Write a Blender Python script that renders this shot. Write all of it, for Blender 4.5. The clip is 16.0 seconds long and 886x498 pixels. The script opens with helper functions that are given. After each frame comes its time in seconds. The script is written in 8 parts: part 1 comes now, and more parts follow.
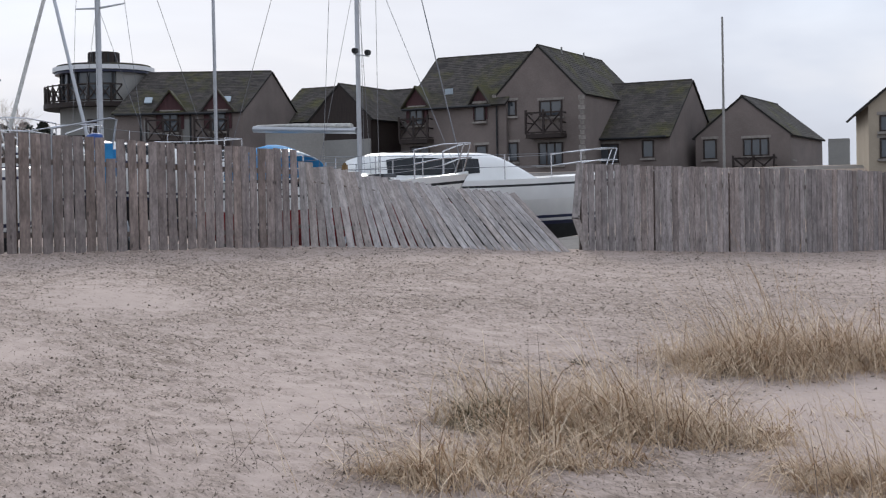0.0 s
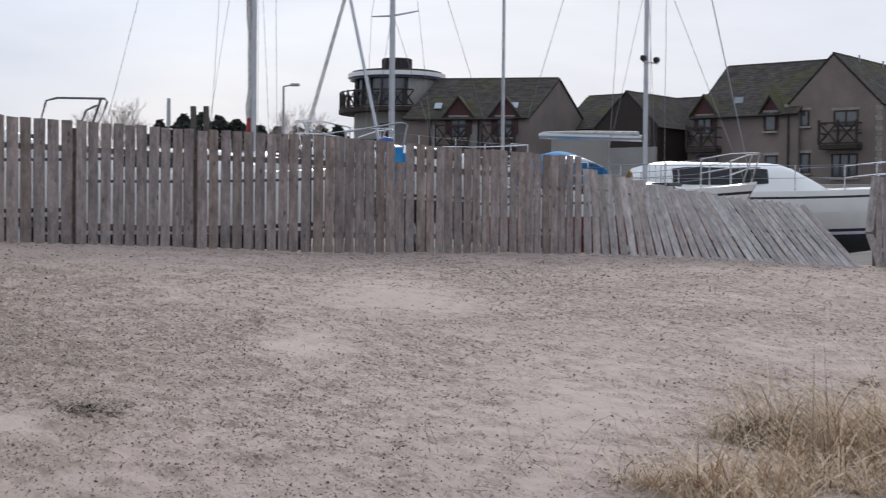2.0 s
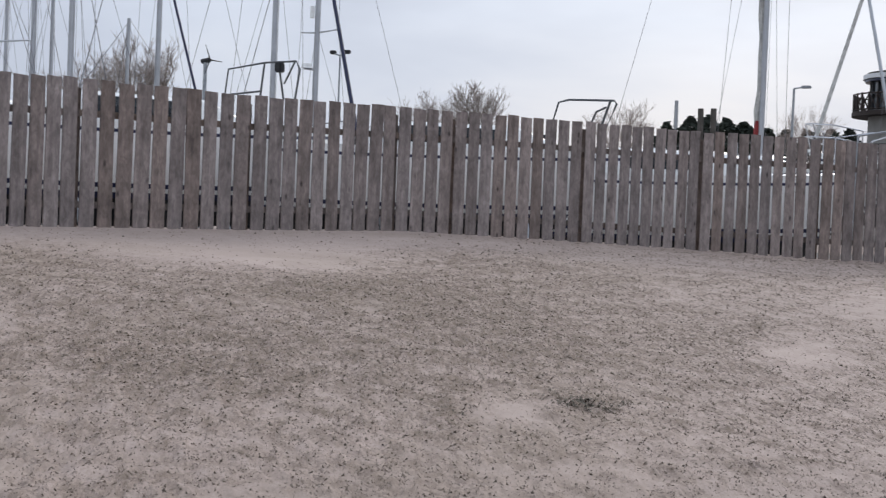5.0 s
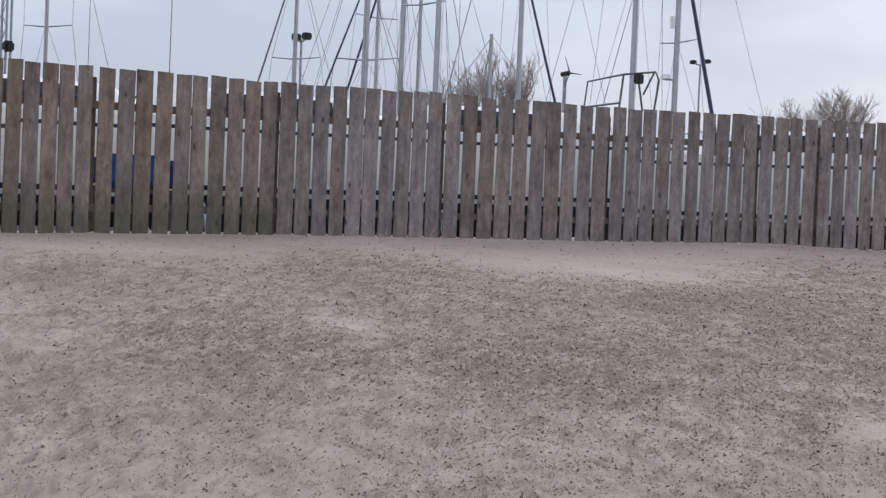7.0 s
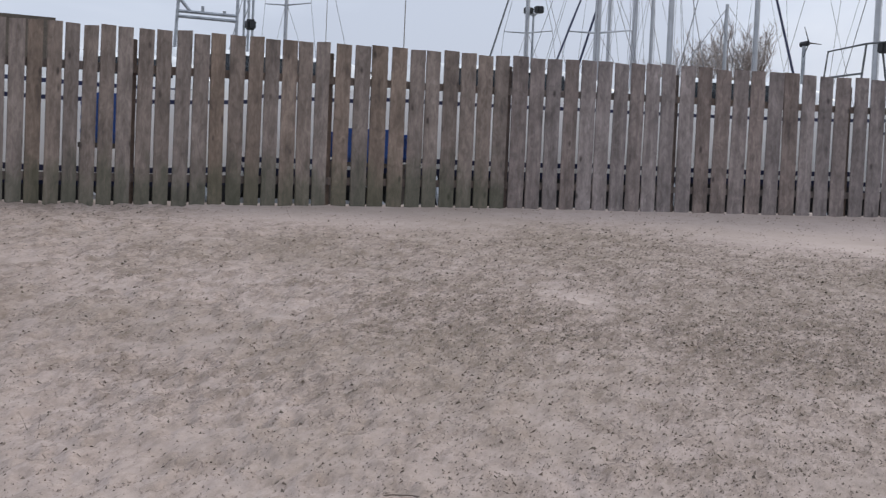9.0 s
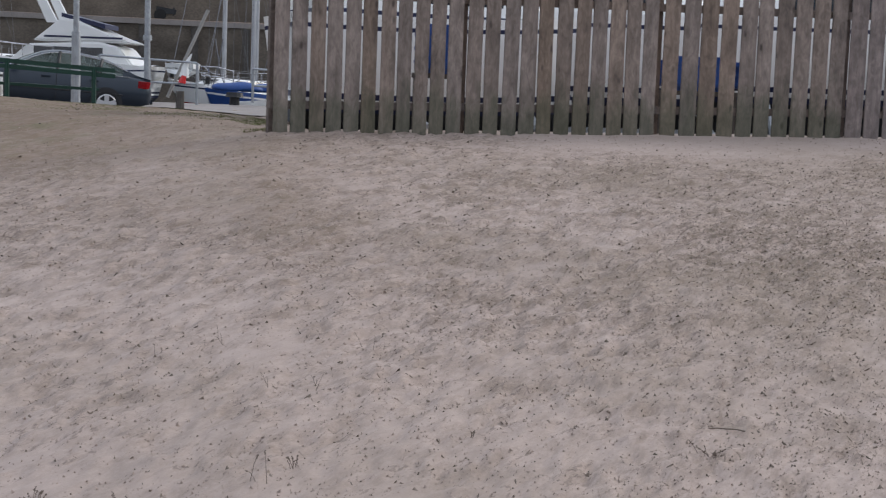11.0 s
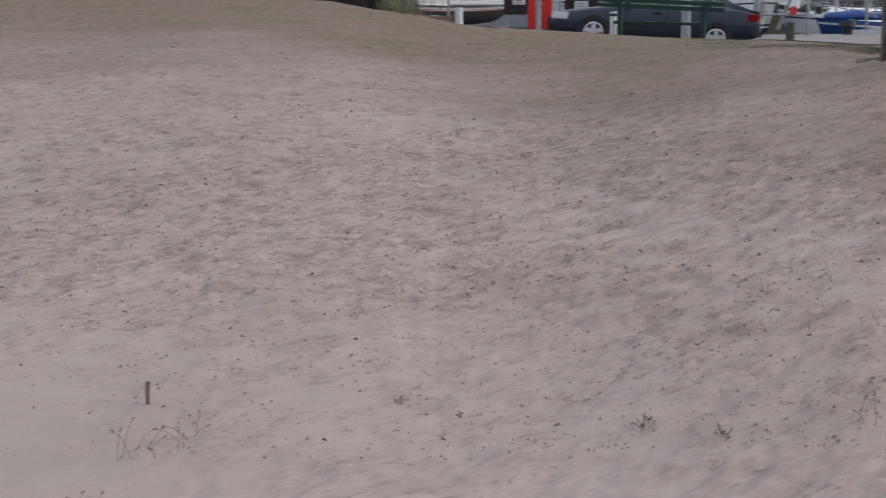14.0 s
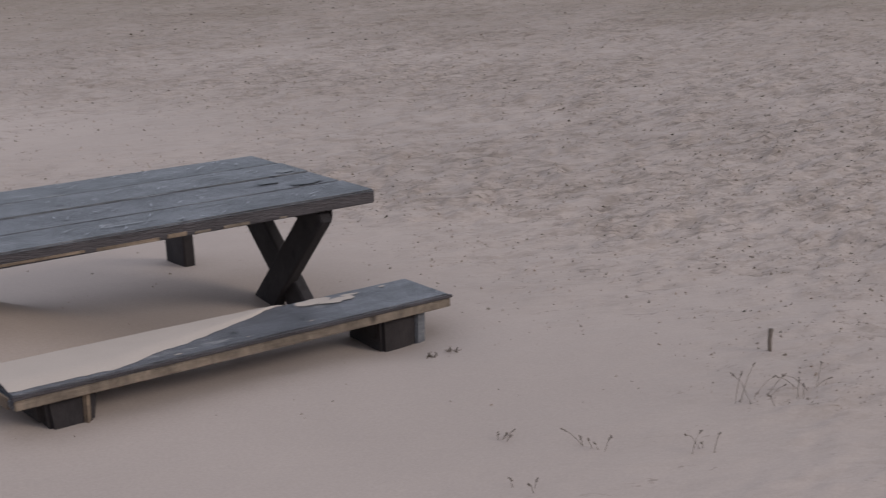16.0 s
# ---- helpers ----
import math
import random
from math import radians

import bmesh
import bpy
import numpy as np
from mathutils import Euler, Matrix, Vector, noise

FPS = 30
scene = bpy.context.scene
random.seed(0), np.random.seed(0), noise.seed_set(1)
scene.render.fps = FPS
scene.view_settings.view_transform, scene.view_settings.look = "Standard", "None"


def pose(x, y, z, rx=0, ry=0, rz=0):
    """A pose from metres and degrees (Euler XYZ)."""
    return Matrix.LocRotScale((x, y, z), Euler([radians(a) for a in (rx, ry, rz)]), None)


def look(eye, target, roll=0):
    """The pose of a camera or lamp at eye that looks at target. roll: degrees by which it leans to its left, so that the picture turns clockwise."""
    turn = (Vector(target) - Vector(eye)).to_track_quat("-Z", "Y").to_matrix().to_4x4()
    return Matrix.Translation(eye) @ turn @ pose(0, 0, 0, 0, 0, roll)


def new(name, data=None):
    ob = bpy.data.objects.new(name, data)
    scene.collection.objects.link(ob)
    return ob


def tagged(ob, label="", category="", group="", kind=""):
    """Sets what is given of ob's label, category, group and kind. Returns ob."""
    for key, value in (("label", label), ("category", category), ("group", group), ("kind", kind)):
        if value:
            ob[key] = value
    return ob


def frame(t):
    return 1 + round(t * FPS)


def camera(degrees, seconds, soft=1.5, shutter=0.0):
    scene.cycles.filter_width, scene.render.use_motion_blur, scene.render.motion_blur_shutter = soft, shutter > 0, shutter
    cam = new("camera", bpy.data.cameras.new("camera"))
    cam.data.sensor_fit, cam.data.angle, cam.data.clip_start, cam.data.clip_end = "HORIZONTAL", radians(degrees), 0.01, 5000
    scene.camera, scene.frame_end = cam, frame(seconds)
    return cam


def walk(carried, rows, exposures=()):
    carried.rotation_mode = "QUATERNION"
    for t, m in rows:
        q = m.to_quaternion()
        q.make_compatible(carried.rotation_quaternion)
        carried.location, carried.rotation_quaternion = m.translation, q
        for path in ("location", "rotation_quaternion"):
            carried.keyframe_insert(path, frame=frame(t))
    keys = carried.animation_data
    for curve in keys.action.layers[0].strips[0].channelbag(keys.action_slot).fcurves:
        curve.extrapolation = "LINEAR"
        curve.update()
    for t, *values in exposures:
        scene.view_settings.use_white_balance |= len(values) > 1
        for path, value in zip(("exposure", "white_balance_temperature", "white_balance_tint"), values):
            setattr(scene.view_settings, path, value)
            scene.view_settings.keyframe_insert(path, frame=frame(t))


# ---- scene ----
EYE = Vector((0, 0, 1.5))
# seconds, heading to the left of +y, tilt up, lean to the left, in degrees
PATH = (
    (0.0, 0.02, -1.28, -1.09),
    (0.5, 1.69, -1.18, -0.72),
    (1.0, 3.49, -1.06, -0.58),
    (1.5, 6.26, -1.00, -0.41),
    (2.0, 11.28, -0.94, 0.48),
    (2.5, 15.43, -0.99, 1.22),
    (3.0, 19.07, -1.10, 1.56),
    (3.5, 22.02, -1.27, 1.62),
    (3.7, 23.23, -1.33, 1.48),
    (5.8, 36.61, -1.30, 2.37),
    (6.0, 38.10, -1.28, 2.10),
    (6.5, 41.94, -1.29, 2.05),
    (7.0, 45.43, -1.48, 2.41),
    (7.5, 47.12, -1.80, 2.45),
    (8.0, 48.92, -2.01, 2.83),
    (8.5, 51.70, -2.34, 2.79),
    (9.0, 54.59, -2.92, 2.50),
    (9.5, 57.60, -4.00, 2.85),
    (10.0, 61.69, -5.27, 2.39),
    (10.2, 63.09, -5.56, 2.26),
    (12.3, 73.75, -6.74, 2.76),
    (12.5, 74.81, -6.80, 2.84),
    (13.0, 77.23, -7.45, 2.69),
    (13.5, 82.75, -8.75, 1.00),
    (14.0, 91.68, -9.26, -0.52),
    (14.5, 98.35, -9.66, -0.12),
    (15.0, 104.58, -10.01, 0.43),
    (15.5, 110.54, -10.63, 0.55),
    (16.0, 116.88, -10.91, -1.84),
)
cam = camera(34.4, 16.0, soft=1.15, shutter=0.2)


def aim(yaw, tilt, lean):
    return Matrix.Translation(EYE) @ pose(0, 0, 0, 90 + tilt, 0, yaw) @ pose(0, 0, 0, 0, 0, lean)


walk(cam, [(t, aim(a, b, c)) for t, a, b, c in PATH], exposures=((0.0, 0.17), (3.5, 0.1), (6.5, 0.12), (9.0, 0.17), (12.5, 0.02), (14.5, -0.15), (16.0, -0.3)))

# ---- world and light: a bright overcast winter sky ----
world = bpy.data.worlds.new("overcast_sky")
scene.world = world
world.use_nodes = True
wt = world.node_tree
wt.nodes.clear()


def wnode(kind, **props):
    n = wt.nodes.new(kind)
    for k, v in props.items():
        n.inputs[k].default_value = v
    return n


w_out = wt.nodes.new("ShaderNodeOutputWorld")
w_bg = wnode("ShaderNodeBackground", Strength=0.1)
w_sky = wt.nodes.new("ShaderNodeTexSky")
w_sky.sky_type, w_sky.sun_disc = "NISHITA", False
w_sky.sun_elevation, w_sky.sun_rotation = radians(26), radians(-8)
w_sky.air_density, w_sky.dust_density = 1.0, 3.0
w_co = wt.nodes.new("ShaderNodeTexCoord")
w_map = wt.nodes.new("ShaderNodeMapping")
w_map.inputs["Scale"].default_value = (1.0, 1.0, 3.4)
w_noise = wnode("ShaderNodeTexNoise", Scale=2.3, Detail=5.0, Roughness=0.5, Distortion=0.3)
w_ramp = wt.nodes.new("ShaderNodeValToRGB")
w_ramp.color_ramp.elements[0].position, w_ramp.color_ramp.elements[0].color = 0.38, (4.65, 5.15, 6.25, 1)
w_ramp.color_ramp.elements[1].position, w_ramp.color_ramp.elements[1].color = 0.64, (6.35, 7.0, 8.2, 1)
# the cloud is thinner and brighter towards the low sun, and warm just above the horizon
w_sep = wt.nodes.new("ShaderNodeSeparateXYZ")
w_south = wt.nodes.new("ShaderNodeMapRange")
for k, v in (("From Min", -0.3), ("From Max", 1.0), ("To Min", 0.98), ("To Max", 1.06)):
    w_south.inputs[k].default_value = v
w_mul = wt.nodes.new("ShaderNodeVectorMath")
w_mul.operation = "SCALE"
w_mix = wt.nodes.new("ShaderNodeMix")
w_mix.data_type = "RGBA"
w_mix.inputs["Factor"].default_value = 0.94
lk = wt.links.new
lk(w_co.outputs["Generated"], w_map.inputs["Vector"])
lk(w_map.outputs[0], w_noise.inputs["Vector"])
lk(w_noise.outputs[0], w_ramp.inputs[0])
lk(w_co.outputs["Generated"], w_sep.inputs[0])
lk(w_sep.outputs["Y"], w_south.inputs["Value"])
lk(w_ramp.outputs[0], w_mul.inputs[0])
# an overcast sky is brightest overhead
w_high = wt.nodes.new("ShaderNodeMapRange")
for k, v in (("From Min", 0.05), ("From Max", 1.0), ("To Min", 1.0), ("To Max", 1.62)):
    w_high.inputs[k].default_value = v
w_fac = wt.nodes.new("ShaderNodeMath")
w_fac.operation = "MULTIPLY"
lk(w_sep.outputs["Z"], w_high.inputs["Value"])
lk(w_high.outputs[0], w_fac.inputs[0])
lk(w_south.outputs[0], w_fac.inputs[1])
lk(w_fac.outputs[0], w_mul.inputs["Scale"])
w_low = wt.nodes.new("ShaderNodeMapRange")
for k, v in (("From Min", 0.03), ("From Max", 0.14), ("To Min", 0.6), ("To Max", 0.0)):
    w_low.inputs[k].default_value = v
lk(w_sep.outputs["Z"], w_low.inputs["Value"])
w_break = wt.nodes.new("ShaderNodeMapRange")
for k, v in (("From Min", 0.46), ("From Max", 0.6), ("To Min", 0.0), ("To Max", 1.0)):
    w_break.inputs[k].default_value = v
lk(w_noise.outputs[0], w_break.inputs["Value"])
w_lit = wt.nodes.new("ShaderNodeMath")
w_lit.operation = "MULTIPLY"
lk(w_low.outputs[0], w_lit.inputs[0])
lk(w_break.outputs[0], w_lit.inputs[1])
w_warm = wt.nodes.new("ShaderNodeMix")
w_warm.data_type = "RGBA"
w_warm.inputs["B"].default_value = (8.2, 7.6, 7.2, 1)
lk(w_lit.outputs[0], w_warm.inputs["Factor"])
lk(w_mul.outputs[0], w_warm.inputs["A"])
lk(w_sky.outputs[0], w_mix.inputs["A"])
lk(w_warm.outputs["Result"], w_mix.inputs["B"])
lk(w_mix.outputs["Result"], w_bg.inputs["Color"])
lk(w_bg.outputs[0], w_out.inputs["Surface"])

sun = new("sun", bpy.data.lights.new("sun", "SUN"))
sun.data.energy, sun.data.angle, sun.data.color = 1.5, radians(18), (1.0, 0.94, 0.87)
sun.matrix_world = look((-7, 50, 25), (0, 0, 0))


# ---- materials ----
def material(name, color, rough=0.7, metal=0.0, vary=0.25, scale=4.0, stretch=(1, 1, 1), bump=0.2, fine=60.0, dark=None, per_piece=0.0, spec=0.4, coat=0.0):
    """A surface with broad blotches, fine grain, relief and, where asked, a tint of its own for each piece."""
    m = bpy.data.materials.new(name)
    m.use_nodes = True
    nt = m.node_tree
    b = nt.nodes["Principled BSDF"]
    b.inputs["Roughness"].default_value, b.inputs["Metallic"].default_value = rough, metal
    b.inputs["Specular IOR Level"].default_value = spec
    b.inputs["Coat Weight"].default_value = coat
    co = nt.nodes.new("ShaderNodeTexCoord")
    mp = nt.nodes.new("ShaderNodeMapping")
    mp.inputs["Scale"].default_value = stretch
    nt.links.new(co.outputs["Object"], mp.inputs[0])
    big = nt.nodes.new("ShaderNodeTexNoise")
    big.inputs["Scale"].default_value, big.inputs["Detail"].default_value, big.inputs["Roughness"].default_value = scale, 6, 0.6
    small = nt.nodes.new("ShaderNodeTexNoise")
    small.inputs["Scale"].default_value, small.inputs["Detail"].default_value = fine, 3
    nt.links.new(mp.outputs[0], big.inputs[0])
    nt.links.new(mp.outputs[0], small.inputs[0])
    ramp = nt.nodes.new("ShaderNodeValToRGB")
    lo = dark or tuple(c * (1 - vary) for c in color)
    hi = tuple(min(1, c * (1 + vary * 0.6)) for c in color)
    ramp.color_ramp.elements[0].position, ramp.color_ramp.elements[0].color = 0.3, (*lo, 1)
    ramp.color_ramp.elements[1].position, ramp.color_ramp.elements[1].color = 0.7, (*hi, 1)
    nt.links.new(big.outputs[0], ramp.inputs[0])
    mix = nt.nodes.new("ShaderNodeMix")
    mix.data_type, mix.blend_type = "RGBA", "OVERLAY"
    mix.inputs["Factor"].default_value = min(0.6, vary)
    nt.links.new(ramp.outputs[0], mix.inputs["A"])
    nt.links.new(small.outputs[0], mix.inputs["B"])
    last = mix.outputs["Result"]
    if per_piece:
        info = nt.nodes.new("ShaderNodeObjectInfo")
        hsv = nt.nodes.new("ShaderNodeHueSaturation")
        rng = nt.nodes.new("ShaderNodeMapRange")
        rng.inputs["To Min"].default_value, rng.inputs["To Max"].default_value = 1 - per_piece, 1 + per_piece * 0.8
        nt.links.new(info.outputs["Random"], rng.inputs["Value"])
        nt.links.new(rng.outputs[0], hsv.inputs["Value"])
        nt.links.new(last, hsv.inputs["Color"])
        last = hsv.outputs[0]
    nt.links.new(last, b.inputs["Base Color"])
    if bump:
        bp = nt.nodes.new("ShaderNodeBump")
        bp.inputs["Strength"].default_value, bp.inputs["Distance"].default_value = bump, 0.02
        nt.links.new(small.outputs[0], bp.inputs["Height"])
        nt.links.new(bp.outputs[0], b.inputs["Normal"])
    return m


def glass(name, color, rough=0.08):
    m = material(name, color, rough, 0.0, 0.1, 1.5, bump=0.0, spec=0.8)
    return m


M_WHITE = material("white_gelcoat", (0.8, 0.8, 0.78), 0.25, vary=0.06, scale=1.2, bump=0.0, spec=0.5, coat=0.3)
M_HULLGREY = material("pale_grey_gelcoat", (0.7, 0.69, 0.66), 0.35, vary=0.1, scale=1.0, bump=0.0)
M_NAVY = material("navy_blue_paint", (0.015, 0.02, 0.06), 0.3, vary=0.2, bump=0.0)
M_BLUE = material("blue_plastic", (0.018, 0.065, 0.24), 0.5, vary=0.2)
M_CANVAS = material("sky_blue_canvas", (0.03, 0.24, 0.5), 0.8, vary=0.25, scale=3, fine=90)
M_RED = material("red_antifouling", (0.22, 0.02, 0.02), 0.6, vary=0.3)
M_REDBOX = material("red_plastic", (0.6, 0.02, 0.02), 0.35, vary=0.12, bump=0.0)
M_DARK = material("black_antifouling", (0.03, 0.032, 0.035), 0.7, vary=0.3)
M_ALU = material("weathered_aluminium", (0.45, 0.46, 0.48), 0.4, 0.75, vary=0.12, scale=3, bump=0.05)
M_STEEL = material("stainless_steel_tube", (0.55, 0.55, 0.56), 0.25, 0.9, vary=0.1, bump=0.0)
M_GALV = material("galvanised_steel", (0.36, 0.38, 0.4), 0.5, 0.55, vary=0.25, scale=9, bump=0.1)
M_GUARD = material("tarnished_grey_tube", (0.11, 0.115, 0.12), 0.45, 0.5, vary=0.2, bump=0.0)
M_WIRE = material("rigging_wire", (0.2, 0.2, 0.21), 0.4, 0.7, vary=0.1, bump=0.0)
M_SAIL = material("grubby_furled_sail", (0.5, 0.49, 0.46), 0.85, vary=0.3, scale=7, bump=0.5, fine=25)
M_BLACK = material("black_plastic", (0.02, 0.02, 0.022), 0.5, vary=0.2)
M_WINDOW = glass("dark_window_glass", (0.02, 0.024, 0.03))
M_PANE = glass("house_window_glass", (0.07, 0.08, 0.09), 0.05)
M_CARGLASS = material("tinted_car_glass", (0.5, 0.58, 0.54), 0.03, vary=0.04, scale=1, bump=0.0, spec=0.6)
M_CARGLASS.node_tree.nodes["Principled BSDF"].inputs["Transmission Weight"].default_value = 0.8
M_CARGLASS.node_tree.nodes["Principled BSDF"].inputs["IOR"].default_value = 1.12
M_CLEAR = glass("vinyl_window", (0.32, 0.38, 0.42), 0.25)
M_RENDER = material("grey_brown_roughcast", (0.205, 0.168, 0.15), 0.95, vary=0.2, scale=0.5, bump=0.6, fine=14)
M_CREAM = material("cream_roughcast", (0.4, 0.335, 0.255), 0.95, vary=0.12, scale=0.5, bump=0.5, fine=14)
M_TOWER = material("pale_grey_roughcast", (0.3, 0.29, 0.27), 0.95, vary=0.15, scale=0.6, bump=0.5, fine=14)
M_MAROON = material("maroon_painted_timber", (0.075, 0.03, 0.032), 0.7, vary=0.25, stretch=(6, 6, 0.6), scale=2)
M_BROWN = material("dark_brown_stained_timber", (0.035, 0.024, 0.02), 0.7, vary=0.3, stretch=(6, 6, 0.8), scale=2)
M_STONE = material("pale_stone_quoin", (0.3, 0.27, 0.24), 0.9, vary=0.3, scale=6, bump=0.5, per_piece=0.15)
M_CONCRETE = material("stained_concrete", (0.14, 0.116, 0.092), 0.9, vary=0.45, scale=0.45, stretch=(1, 1, 1.6), bump=0.4, fine=8)
M_QUAY = material("quay_concrete", (0.28, 0.25, 0.23), 0.9, vary=0.2, scale=0.8, bump=0.3)
M_WATER = material("grey_harbour_water", (0.05, 0.055, 0.055), 0.12, vary=0.2, scale=0.8, bump=0.5, fine=2.0, spec=0.5)
M_CARPAINT = material("dark_blue_metallic_paint", (0.01, 0.019, 0.032), 0.35, 0.1, vary=0.08, bump=0.0, coat=0.35)
M_TYRE = material("tyre_rubber", (0.018, 0.018, 0.018), 0.8, vary=0.2)
M_RIM = material("alloy_rim", (0.62, 0.62, 0.63), 0.3, 0.7, vary=0.1, bump=0.0)
M_LENS = material("red_tail_lens", (0.2, 0.003, 0.006), 0.15, vary=0.1, bump=0.0)
M_LAMP = material("clear_head_lens", (0.6, 0.62, 0.64), 0.12, vary=0.1, bump=0.0)
M_GREEN = material("dark_green_painted_timber", (0.008, 0.045, 0.03), 0.45, vary=0.25, stretch=(0.6, 6, 6), scale=3)
M_ORANGE = material("orange_canvas", (0.2, 0.12, 0.05), 0.8, vary=0.25)
M_SIGN = material("white_sign_panel", (0.75, 0.75, 0.75), 0.5, vary=0.08, bump=0.0)
M_BARK = material("grey_brown_bark", (0.2, 0.175, 0.15), 0.95, vary=0.3, scale=8)
M_TWIG = material("bare_winter_twigs", (0.36, 0.31, 0.28), 0.95, vary=0.3, bump=0.0)
M_CONIFER = material("dark_evergreen_foliage", (0.03, 0.038, 0.028), 0.9, vary=0.5, scale=0.6, bump=0.0)
M_TIMBERPOST = material("old_timber_pile", (0.09, 0.08, 0.07), 0.9, vary=0.35, scale=6)
# yard gravel, darkened to hold the shadow round the boats' keels
M_YARD_SHADE = material("shade_darkened_yard_gravel", (0.13, 0.12, 0.11), 0.95, vary=0.3, scale=1.5, bump=0.5, fine=30)
M_ROCK = material("sandstone_block", (0.3, 0.22, 0.17), 0.9, vary=0.25, scale=4, bump=0.5)


def wood_material(name, pale, tan, dark, algae=0.0, per_piece=0.17):
    """Weathered softwood: grain along z, knots, drip stains, one tint a board."""
    m = material(name, pale, 0.85, vary=0.22, scale=2.6, stretch=(8, 8, 0.9), bump=0.3, fine=30, dark=tuple(0.45 * c + 0.55 * q for c, q in zip(dark, pale)), per_piece=per_piece)
    nt = m.node_tree
    b = nt.nodes["Principled BSDF"]
    co = nt.nodes["Texture Coordinate"]
    last = b.inputs["Base Color"].links[0].from_socket
    info = nt.nodes["Object Info"]
    wn = nt.nodes.new("ShaderNodeTexWhiteNoise")
    wn.noise_dimensions = "1D"
    nt.links.new(info.outputs["Random"], wn.inputs["W"])
    tint = nt.nodes.new("ShaderNodeMix")
    tint.data_type, tint.blend_type = "RGBA", "MULTIPLY"
    tint.inputs["B"].default_value = (*tan, 1)
    pw = nt.nodes.new("ShaderNodeMath")
    pw.operation = "POWER"
    pw.inputs[1].default_value = 2.2
    nt.links.new(wn.outputs["Value"], pw.inputs[0])
    nt.links.new(pw.outputs[0], tint.inputs["Factor"])
    nt.links.new(last, tint.inputs["A"])
    # knots: shifted from board to board
    add = nt.nodes.new("ShaderNodeVectorMath")
    add.operation = "MULTIPLY_ADD"
    add.inputs[1].default_value = (1, 1, 1)
    nt.links.new(co.outputs["Object"], add.inputs[0])
    nt.links.new(wn.outputs["Color"], add.inputs[2])
    nt.links.new(add.outputs[0], nt.nodes["Mapping"].inputs[0])
    sc = nt.nodes.new("ShaderNodeMapping")
    sc.inputs["Scale"].default_value = (1, 1, 0.75)
    nt.links.new(add.outputs[0], sc.inputs[0])
    vor = nt.nodes.new("ShaderNodeTexVoronoi")
    vor.inputs["Scale"].default_value = 6.5
    nt.links.new(sc.outputs[0], vor.inputs["Vector"])
    kr = nt.nodes.new("ShaderNodeMapRange")
    for k, v in (("From Min", 0.05), ("From Max", 0.14), ("To Min", 0.8), ("To Max", 0.0)):
        kr.inputs[k].default_value = v
    nt.links.new(vor.outputs["Distance"], kr.inputs["Value"])
    knot = nt.nodes.new("ShaderNodeMix")
    knot.data_type = "RGBA"
    knot.inputs["B"].default_value = (*[c * 0.4 for c in dark], 1)
    nt.links.new(kr.outputs[0], knot.inputs["Factor"])
    nt.links.new(tint.outputs["Result"], knot.inputs["A"])
    last = knot.outputs["Result"]
    # fine mottling, as of old sap and sand rub
    mo = nt.nodes.new("ShaderNodeTexNoise")
    mo.inputs["Scale"].default_value, mo.inputs["Detail"].default_value, mo.inputs["Roughness"].default_value, mo.inputs["Distortion"].default_value = 17.0, 5, 0.7, 1.2
    nt.links.new(sc.outputs[0], mo.inputs[0])
    mor = nt.nodes.new("ShaderNodeMapRange")
    for k, v in (("From Min", 0.36), ("From Max", 0.6), ("To Min", 0.74), ("To Max", 1.08)):
        mor.inputs[k].default_value = v
    nt.links.new(mo.outputs[0], mor.inputs["Value"])
    moh = nt.nodes.new("ShaderNodeHueSaturation")
    nt.links.new(mor.outputs[0], moh.inputs["Value"])
    nt.links.new(last, moh.inputs["Color"])
    last = moh.outputs[0]
    # damp blotches and rubbed patches
    bl = nt.nodes.new("ShaderNodeTexNoise")
    bl.inputs["Scale"].default_value, bl.inputs["Detail"].default_value, bl.inputs["Roughness"].default_value = 7.0, 6, 0.65
    nt.links.new(sc.outputs[0], bl.inputs[0])
    blr = nt.nodes.new("ShaderNodeMapRange")
    for k, v in (("From Min", 0.32), ("From Max", 0.64), ("To Min", 0.64), ("To Max", 1.18)):
        blr.inputs[k].default_value = v
    nt.links.new(bl.outputs[0], blr.inputs["Value"])
    blh = nt.nodes.new("ShaderNodeHueSaturation")
    nt.links.new(blr.outputs[0], blh.inputs["Value"])
    nt.links.new(last, blh.inputs["Color"])
    last = blh.outputs[0]
    if algae:
        sep = nt.nodes.new("ShaderNodeSeparateXYZ")
        nt.links.new(co.outputs["Object"], sep.inputs[0])
        ns = nt.nodes.new("ShaderNodeTexNoise")
        ns.inputs["Scale"].default_value = 5
        nt.links.new(add.outputs[0], ns.inputs[0])
        ma = nt.nodes.new("ShaderNodeMath")
        ma.operation = "MULTIPLY_ADD"
        ma.inputs[1].default_value = -0.5
        nt.links.new(ns.outputs[0], ma.inputs[0])
        nt.links.new(sep.outputs["Z"], ma.inputs[2])
        ar = nt.nodes.new("ShaderNodeMapRange")
        for k, v in (("From Min", -0.08), ("From Max", 0.1), ("To Min", algae), ("To Max", 0.0)):
            ar.inputs[k].default_value = v
        nt.links.new(ma.outputs[0], ar.inputs["Value"])
        am = nt.nodes.new("ShaderNodeMix")
        am.data_type = "RGBA"
        am.inputs["B"].default_value = (0.06, 0.075, 0.04, 1)
        nt.links.new(ar.outputs[0], am.inputs["Factor"])
        nt.links.new(last, am.inputs["A"])
        last = am.outputs["Result"]
    nt.links.new(last, b.inputs["Base Color"])
    return m


